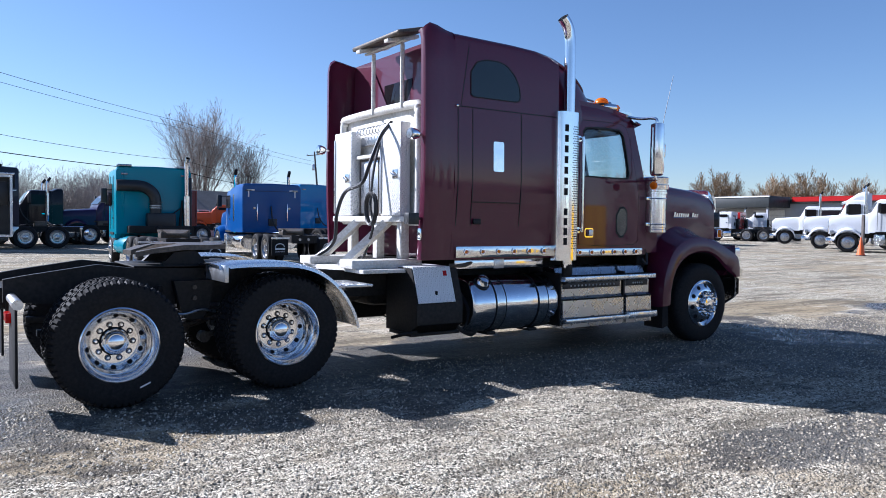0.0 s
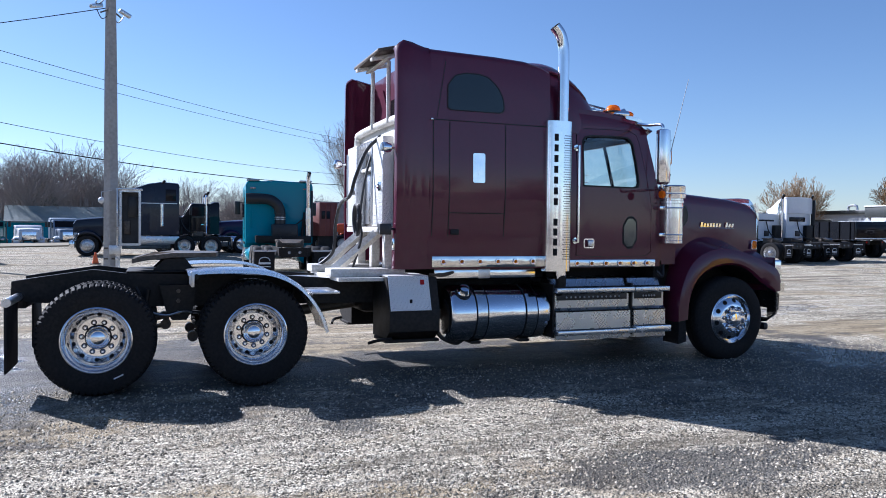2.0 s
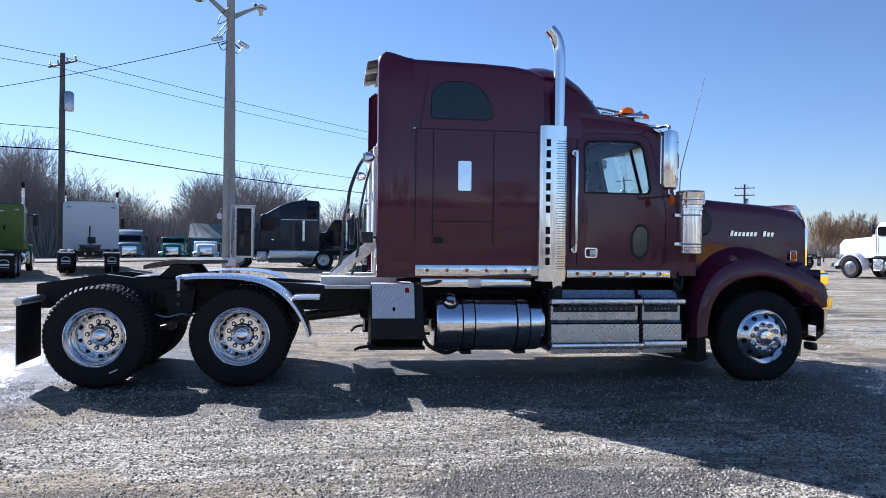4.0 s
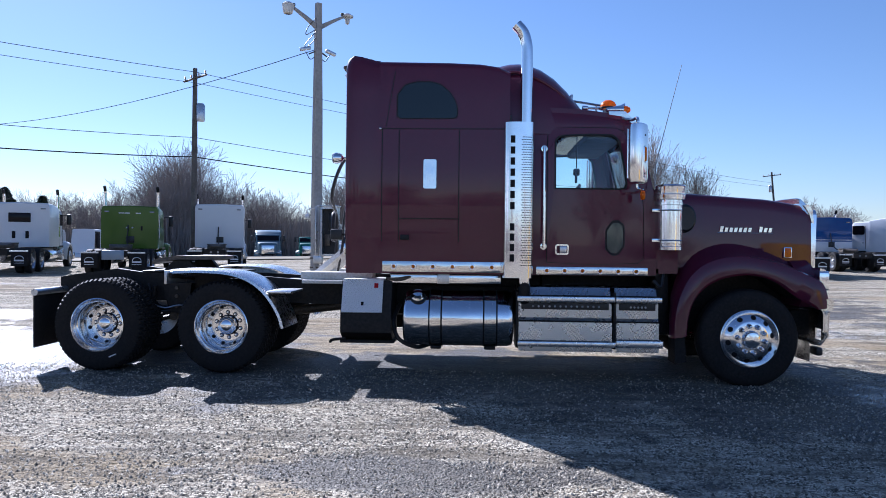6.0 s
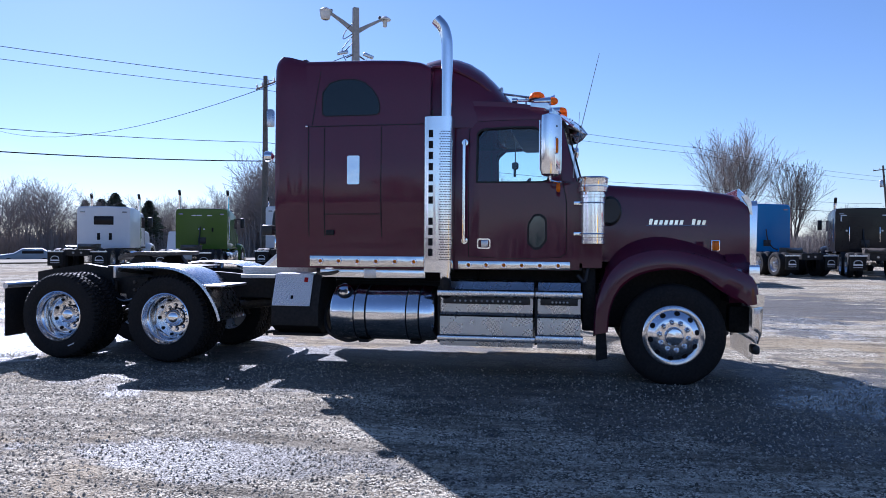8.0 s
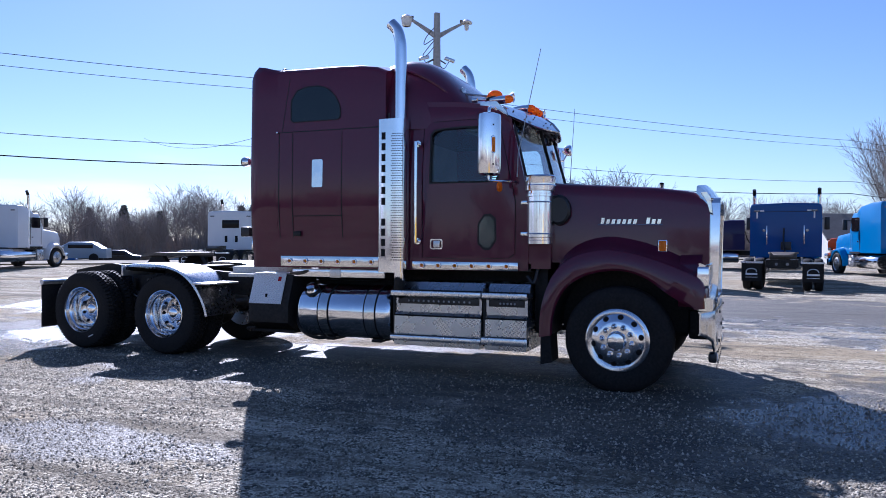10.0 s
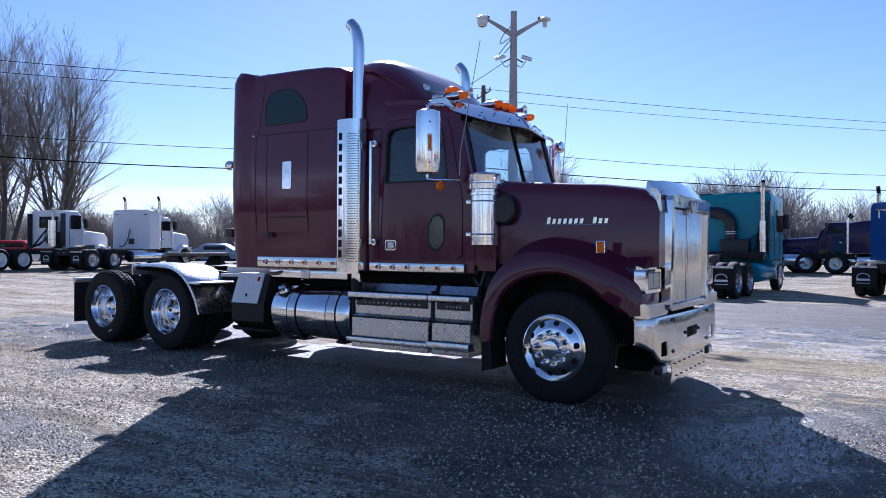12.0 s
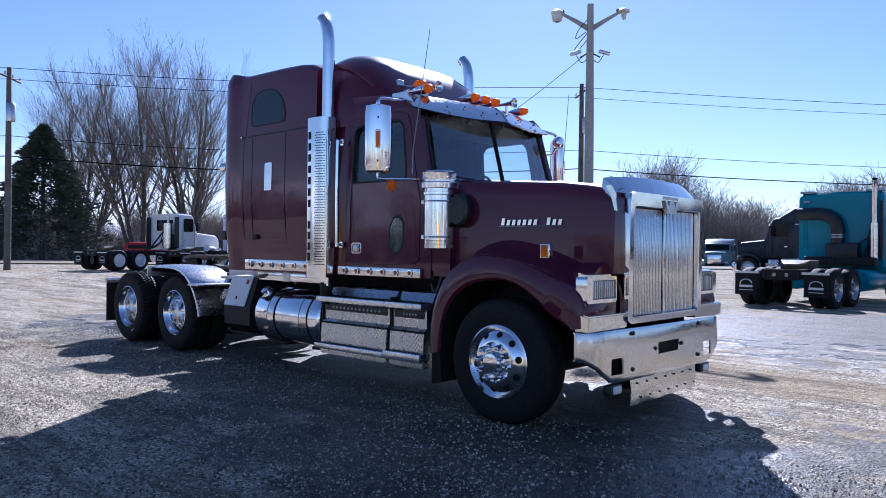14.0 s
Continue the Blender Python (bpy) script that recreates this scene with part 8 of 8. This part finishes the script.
def bare_tree_meshes(seed, h, lean, stems, base=0.0, wide=0.6, many=(0, 2, 2, 2), min_r=0.010, mat=TWIGS, r=0.011):
    """Several stems that fan out from a short trunk."""
    rng = random.Random(seed)
    segs = []
    if base:
        segs.append((Vector((0, 0, -0.3)), Vector((0, 0, base)), h * r * 1.9, h * r * 1.6, 4))
    for k in range(stems):
        t = 2 * math.pi * (k + rng.uniform(-0.25, 0.25)) / stems
        o = lean * (0.12 + 0.88 * ((k * 0.618) % 1.0)) * rng.uniform(0.9, 1.1)
        d = Vector((o * math.cos(t), o * math.sin(t), 1)).normalized()
        limb(rng, Vector((0.15 * math.cos(t) * (1 if base else 4), 0.15 * math.sin(t) * (1 if base else 4), base - 0.15)), d, (h - base) * rng.uniform(0.9, 1.0) / (1 + 0.28 * o * o), h * r * (1.15 - 0.4 * min(1, o)), 3, segs, wide, 0.02, many)
    trunk = [s for s in segs if s[4] >= 3]
    crown = [s for s in segs if s[4] < 3]
    return segs_to_mesh("trunk", trunk, BARK), segs_to_mesh("crown", crown, mat, min_r)


def bare_tree(x, y, meshes, scale, turn, label, group=""):
    T = thing("bare_tree", pose(x, y, ground_z(x, y), 0, 0, turn) @ Matrix.Scale(scale, 4), label, "tree", group)
    for me in meshes:
        o = new(me.name.split(".")[0], me)
        o.parent = T
    return T


BIG = bare_tree_meshes(5, 14.0, 0.56, 12, 2.4, 0.42, (0, 1, 2, 2), 0.013, TWIGS, 0.0085)
POPLAR = bare_tree_meshes(11, 23, 0.40, 5, 0.0, 0.50, (0, 2, 2, 2), 0.013, TWIGS_D, 0.0145)
MED = bare_tree_meshes(21, 12, 0.4, 5, 1.5, 0.4, (0, 1, 2, 2), 0.012, BARK)
bare_tree(15.25, 76, BIG, 0.83, 0, "tall bare maple with a wide fan of branches")
bare_tree(26.2, 94, MED, 0.88, 60, "slender bare tree beside the tall maple")
for k, (px, d) in enumerate(((155.0, 92), (151.5, 88), (158.5, 95))):
    a = radians(px)
    bare_tree(3.7 + d * math.cos(a), -6 + d * math.sin(a), POPLAR, (0.9, 0.84, 0.76)[k], 80 * k, "tall bare many-stemmed poplar behind the white tractors", "poplars beside the road")


def conifer(x, y, h, w, seed, label, needles=16000, low=0.8):
    T = thing("conifer", pose(x, y, ground_z(x, y)), label, "tree")
    bm = bmesh.new()
    tube(bm, [(0, 0, -0.2), (0, 0, h * 0.5), (0, 0, h * 0.98)], [h * 0.022, h * 0.015, 0.02], 8)
    part("trunk", bm, BARK, T)
    rng = random.Random(seed)
    vs, fs = [], []
    for k in range(needles):
        f = rng.random() ** low
        z = h * (0.10 + 0.9 * f)
        side = rng.uniform(0, 2 * math.pi)
        rad = w * (1 - f) ** 0.78 * (0.82 + 0.2 * math.sin(f * 47 + 2.0 * math.sin(3 * side)) + 0.12 * math.sin(4 * side + f * 9)) * rng.uniform(0.5, 1.08)
        t = side
        c = Vector((rad * math.cos(t), rad * math.sin(t), z - rad * 0.15))
        d = Vector((math.cos(t + rng.uniform(-0.5, 0.5)), math.sin(t + rng.uniform(-0.5, 0.5)), rng.uniform(-0.3, 0.35))) * rng.uniform(0.2, 0.42)
        u = Vector((rng.uniform(-1, 1), rng.uniform(-1, 1), rng.uniform(-0.6, 0.6))).normalized() * 0.13
        b = len(vs)
        vs += [c - d, c + u, c + d, c - u]
        fs.append((b, b + 1, b + 2, b + 3))
    me = bpy.data.meshes.new("crown")
    me.from_pydata([tuple(v) for v in vs], [], fs)
    me.materials.append(NEEDLES)
    o = new("crown", me)
    o.parent = T


a = radians(161.2)
conifer(3.7 + 78 * math.cos(a), -6 + 78 * math.sin(a), 13.2, 6.6, 3, "dark full conifer beside the road")
conifer(-19.5, 94, 8.2, 2.5, 7, "dark conifer in front of the bare woods")


# ---- far woods: belts of many bare trees, each belt one sheet ----
def ribbons(segs, rng, thin):
    """Limbs as narrow ribbons, turned at random round their length."""
    vs, fs = [], []
    for p, q, r0, r1, dep in segs:
        aa, bb = frame_axes(q - p)
        base = len(vs)
        t = rng.uniform(0, math.pi)
        w = aa * math.cos(t) + bb * math.sin(t)
        for c, r in ((p, r0), (q, r1)):
            r = max(r, thin)
            vs += [c - w * r, c + w * r]
        fs.append((base, base + 1, base + 3, base + 2))
    return np.array([tuple(v) for v in vs]), np.array(fs)


def round_tree(seed, h, fork, spread, stems):
    """A bare tree with a trunk and a rounded crown of fine branches."""
    rg = random.Random(seed)
    segs = [(Vector((0, 0, -0.3)), Vector((0, 0, fork)), h * 0.018, h * 0.015, 3)]
    for k in range(stems):
        t = 2.4 * k + rg.uniform(-0.4, 0.4)
        o = spread * math.sqrt((k + 0.4) / stems)
        d = Vector((o * math.cos(t), o * math.sin(t), 1)).normalized()
        limb(rg, Vector((0, 0, fork * rg.uniform(0.75, 1.0))), d, (h - fork) / (1 + 0.20 * o * o) * rg.uniform(0.88, 1.0), h * 0.008, 2, segs, 0.62, 0.03, (0, 2, 2, 2))
    thick, fine = [q for q in segs if q[4] > 0], [q for q in segs if q[4] == 0]
    return thick + [(a[0], c[1], a[2], c[3], 0) for a, c in zip(fine[::3], fine[2::3])]


def woods():
    rng = random.Random(8)
    trees = [ribbons(round_tree(40 + k, h, f, sp, st), rng, 0.017) for k, (h, f, sp, st) in enumerate(((10.0, 2.6, 0.75, 9), (9.0, 1.8, 0.95, 10), (11.0, 3.4, 0.55, 8), (8.4, 2.0, 0.65, 8)))]
    q = random.Random(77)
    brush = []
    for _ in range(420):
        p = Vector((q.uniform(-4, 4), q.uniform(-2.5, 2.5), -0.2))
        e = p + Vector((q.uniform(-0.7, 0.7), q.uniform(-0.7, 0.7), q.uniform(1.2, 4.6)))
        brush.append((p, e, 0.055, 0.016, 1))
    brush = ribbons(brush, rng, 0.016)
    belts = (("far_woods", TWIGS, "belt of bare grey-brown winter woods", (60, 176), (96, 138), 280, 400, 1.0),
             ("low_woods", TWIGS, "lower bare woods behind the tractors", (24, 60), (112, 150), 60, 130, 0.85),
             ("near_woods", TWIGS, "belt of bare woods across the yard", (182, 352), (50, 75), 36, 70, 0.9))
    for name, mat, label, span, depth, n_tree, n_brush, size in belts:
        V, Fc, off = [], [], 0
        for k in range(n_tree + n_brush):
            a = radians(rng.uniform(*span))
            d = depth[0] + (depth[1] - depth[0]) * rng.random() ** 1.3
            x, y = -3 + d * math.cos(a), -8 + d * math.sin(a)
            tree = k < n_tree
            v, f = trees[k % 4] if tree else brush
            # clumps of taller and lower trees along the belt
            low = 0.60 + 0.40 * sstep(a, radians(78), radians(86)) + 0.26 * (sstep(a, radians(88), radians(94)) - sstep(a, radians(112), radians(119))) - 0.07 * sstep(a, radians(117), radians(126))
            wave = 0.82 + (0.16 * math.sin(a * 23.0) + 0.10 * math.sin(a * 61.0 + 1.3)) * (1 - 0.7 * sstep(a, radians(114), radians(121)))
            sc = size * low * (wave * rng.uniform(0.72, 1.08) if tree else rng.uniform(0.7, 1.1))
            t = rng.uniform(0, 6.28)
            R = np.array([[math.cos(t), -math.sin(t), 0], [math.sin(t), math.cos(t), 0], [0, 0, 1]]) * sc
            V.append(v @ R.T + [x, y, ground_z(x, y)])
            Fc.append(f + off)
            off += len(v)
        me = bpy.data.meshes.new(name)
        me.from_pydata(np.concatenate(V).tolist(), [], np.concatenate(Fc).tolist())
        me.materials.append(mat)
        tagged(new(name, me), label, "woods", kind="stuff")


woods()

# dark pines standing among the bare trees
for x, y, h, w, sd in ((-57.5, 73, 8.0, 3.8, 21), (-60.8, 75, 7.4, 3.4, 22), (-54.5, 75.5, 7.2, 3.0, 23), (-69.0, 83.0, 7.8, 2.4, 24), (-87.0, 71.5, 7.2, 2.0, 25), (-83.0, 74.0, 7.6, 2.1, 26), (-79.0, 77.0, 6.8, 1.9, 27)):
    conifer(x, y, h, w, sd, "dark pine among the bare winter woods", 4500, 0.62)

# ---- long low workshop ----
SHED = surface("grey_cladding", (0.40, 0.41, 0.43), (0.31, 0.32, 0.335), rough=0.6, scale=1, fine=10)
FASCIA = surface("dark_fascia", (0.022, 0.027, 0.028), rough=0.5)
bld = thing("workshop_building", pose(64, 38.6, ground_z(64, 38.6), 0, 0, 0), "long low workshop with a dark canopy and a red roof edge", "building")
wall = part("wall", B(-3, 12, -46, 30, -0.3, 3.55, 0.02), SHED, bld)
part("roof", B(-3.4, 13, -47, 31, 3.55, 3.95, 0.05), FASCIA, bld)
part("roof_edge", B(-3.48, -3.4, -47, -4.9, 3.72, 4.18), REDP, bld)
part("canopy", B(-7.0, -3.4, -4.7, 4.7, 3.1, 4.2, 0.03), FASCIA, bld)
part("canopy_trim", B(-7.08, -7.0, -4.75, 4.75, 4.1, 4.22), SIDING, bld)
for k in range(10):
    y = -44 + 3.8 * k
    w = part("window", B(-3.06, -3.0, y, y + 3.0, 1.4, 2.9), FASCIA, wall)
    part("pane", B(-3.08, -3.06, y + 0.1, y + 2.9, 1.5, 2.8), DARKGLASS, w)
for q in (-4.5, 4.3):
    part("canopy_post", B(-6.8, -6.6, q, q + 0.2, -0.3, 3.1), SHED, bld)
for y in (-3.9, 0.5, 6.4, 12.0):
    d = part("shutter_door", B(-3.06, -2.98, y, y + 3.4, -0.3, 2.9), SIDING, wall)
    for k in range(5):
        part("shutter_groove", B(-3.075, -3.055, y, y + 3.4, 0.3 + 0.52 * k, 0.33 + 0.52 * k), SHED, d)
bm = bmesh.new()
tube(bm, smooth_path([(0, 12.4, 3.9), (0, 12.4, 4.4), (0, 12.0, 4.6), (0, 11.4, 4.5), (0, 11.3, 4.0)], 4), 0.13, 10)
part("roof_duct", bm, BRUSHED, bld)
WILLOW = bare_tree_meshes(31, 7.6, 0.85, 9, 1.2, 0.5, (0, 1, 2, 2), 0.018, TWIGS_Y)
for k, (x, y, sc) in enumerate(((58.7, 53.1, 0.86), (70.5, 49.2, 0.9), (74, 44.0, 0.82), (79, 43.0, 0.9), (83.0, 38.5, 0.82), (46.0, 62.0, 0.6), (53.0, 66.0, 0.62))):
    bare_tree(x, y, WILLOW, sc, 70 * k, "bare yellowish willow behind the workshop roof", "willows behind the workshop")

# ---- loose stones over the yard ----
def stone_material():
    m, nt, bsdf = nodes_of("gravel_stone")
    ln = nt.links.new
    g = nt.nodes.new("ShaderNodeNewGeometry")
    r = nt.nodes.new("ShaderNodeValToRGB")
    e = r.color_ramp.elements
    e[0].color, e[1].color = (0.09, 0.079, 0.06, 1), (0.66, 0.59, 0.46, 1)
    for p, c in ((0.5, (0.30, 0.26, 0.195, 1)), (0.85, (0.48, 0.425, 0.33, 1))):
        e.new(p).color = c
    ln(g.outputs["Random Per Island"], r.inputs["Fac"])
    ln(r.outputs["Color"], bsdf.inputs["Base Color"])
    bsdf.inputs["Roughness"].default_value = 0.85
    bsdf.inputs["Specular IOR Level"].default_value = 0.12
    return m


def loose_stones(count=190000):
    rs = np.random.RandomState(4)
    x = rs.uniform(-10.5, 6.5, count)
    y = -0.6 - 6.4 * rs.uniform(0, 1, count) ** 0.85
    clump = np.sin(x * 1.7 + np.sin(y * 2.3)) * np.sin(y * 1.9 + np.sin(x * 1.1)) + 0.5 * np.sin(x * 5.1 + y * 3.7)
    keep = rs.uniform(-1.6, 1.6, count) < clump + 0.5
    x, y = x[keep], y[keep]
    n = len(x)
    size = 0.004 + 0.012 * rs.uniform(0, 1, n) ** 2.8
    base = np.array([[1, 0, 0], [0, 1, 0], [-1, 0, 0], [0, -1, 0], [0, 0, 0.75]])
    base[:4, 2] = -0.35
    v = base[None] * size[:, None, None] * rs.uniform(0.65, 1.3, (n, 5, 1))
    v += rs.uniform(-0.25, 0.25, (n, 5, 3)) * size[:, None, None]
    t = rs.uniform(0, 6.283, n)
    c, s = np.cos(t)[:, None], np.sin(t)[:, None]
    vx, vy = v[:, :, 0] * c - v[:, :, 1] * s, v[:, :, 0] * s + v[:, :, 1] * c
    v = np.stack([vx + x[:, None], vy + y[:, None], v[:, :, 2] + size[:, None] * 0.3], 2).reshape(-1, 3)
    tri = np.array([[0, 1, 4], [1, 2, 4], [2, 3, 4], [3, 0, 4]])
    f = (tri[None] + 5 * np.arange(n)[:, None, None]).reshape(-1, 3)
    me = bpy.data.meshes.new("loose_stones")
    me.vertices.add(len(v))
    me.vertices.foreach_set("co", v.astype(np.float32).ravel())
    me.loops.add(f.size)
    me.loops.foreach_set("vertex_index", f.astype(np.int32).ravel())
    me.polygons.add(len(f))
    me.polygons.foreach_set("loop_start", np.arange(0, f.size, 3, dtype=np.int32))
    me.update(calc_edges=True)
    me.materials.append(stone_material())
    tagged(new("loose_stones", me), "loose grey and cream gravel stones on the yard", "gravel", kind="stuff")


loose_stones()
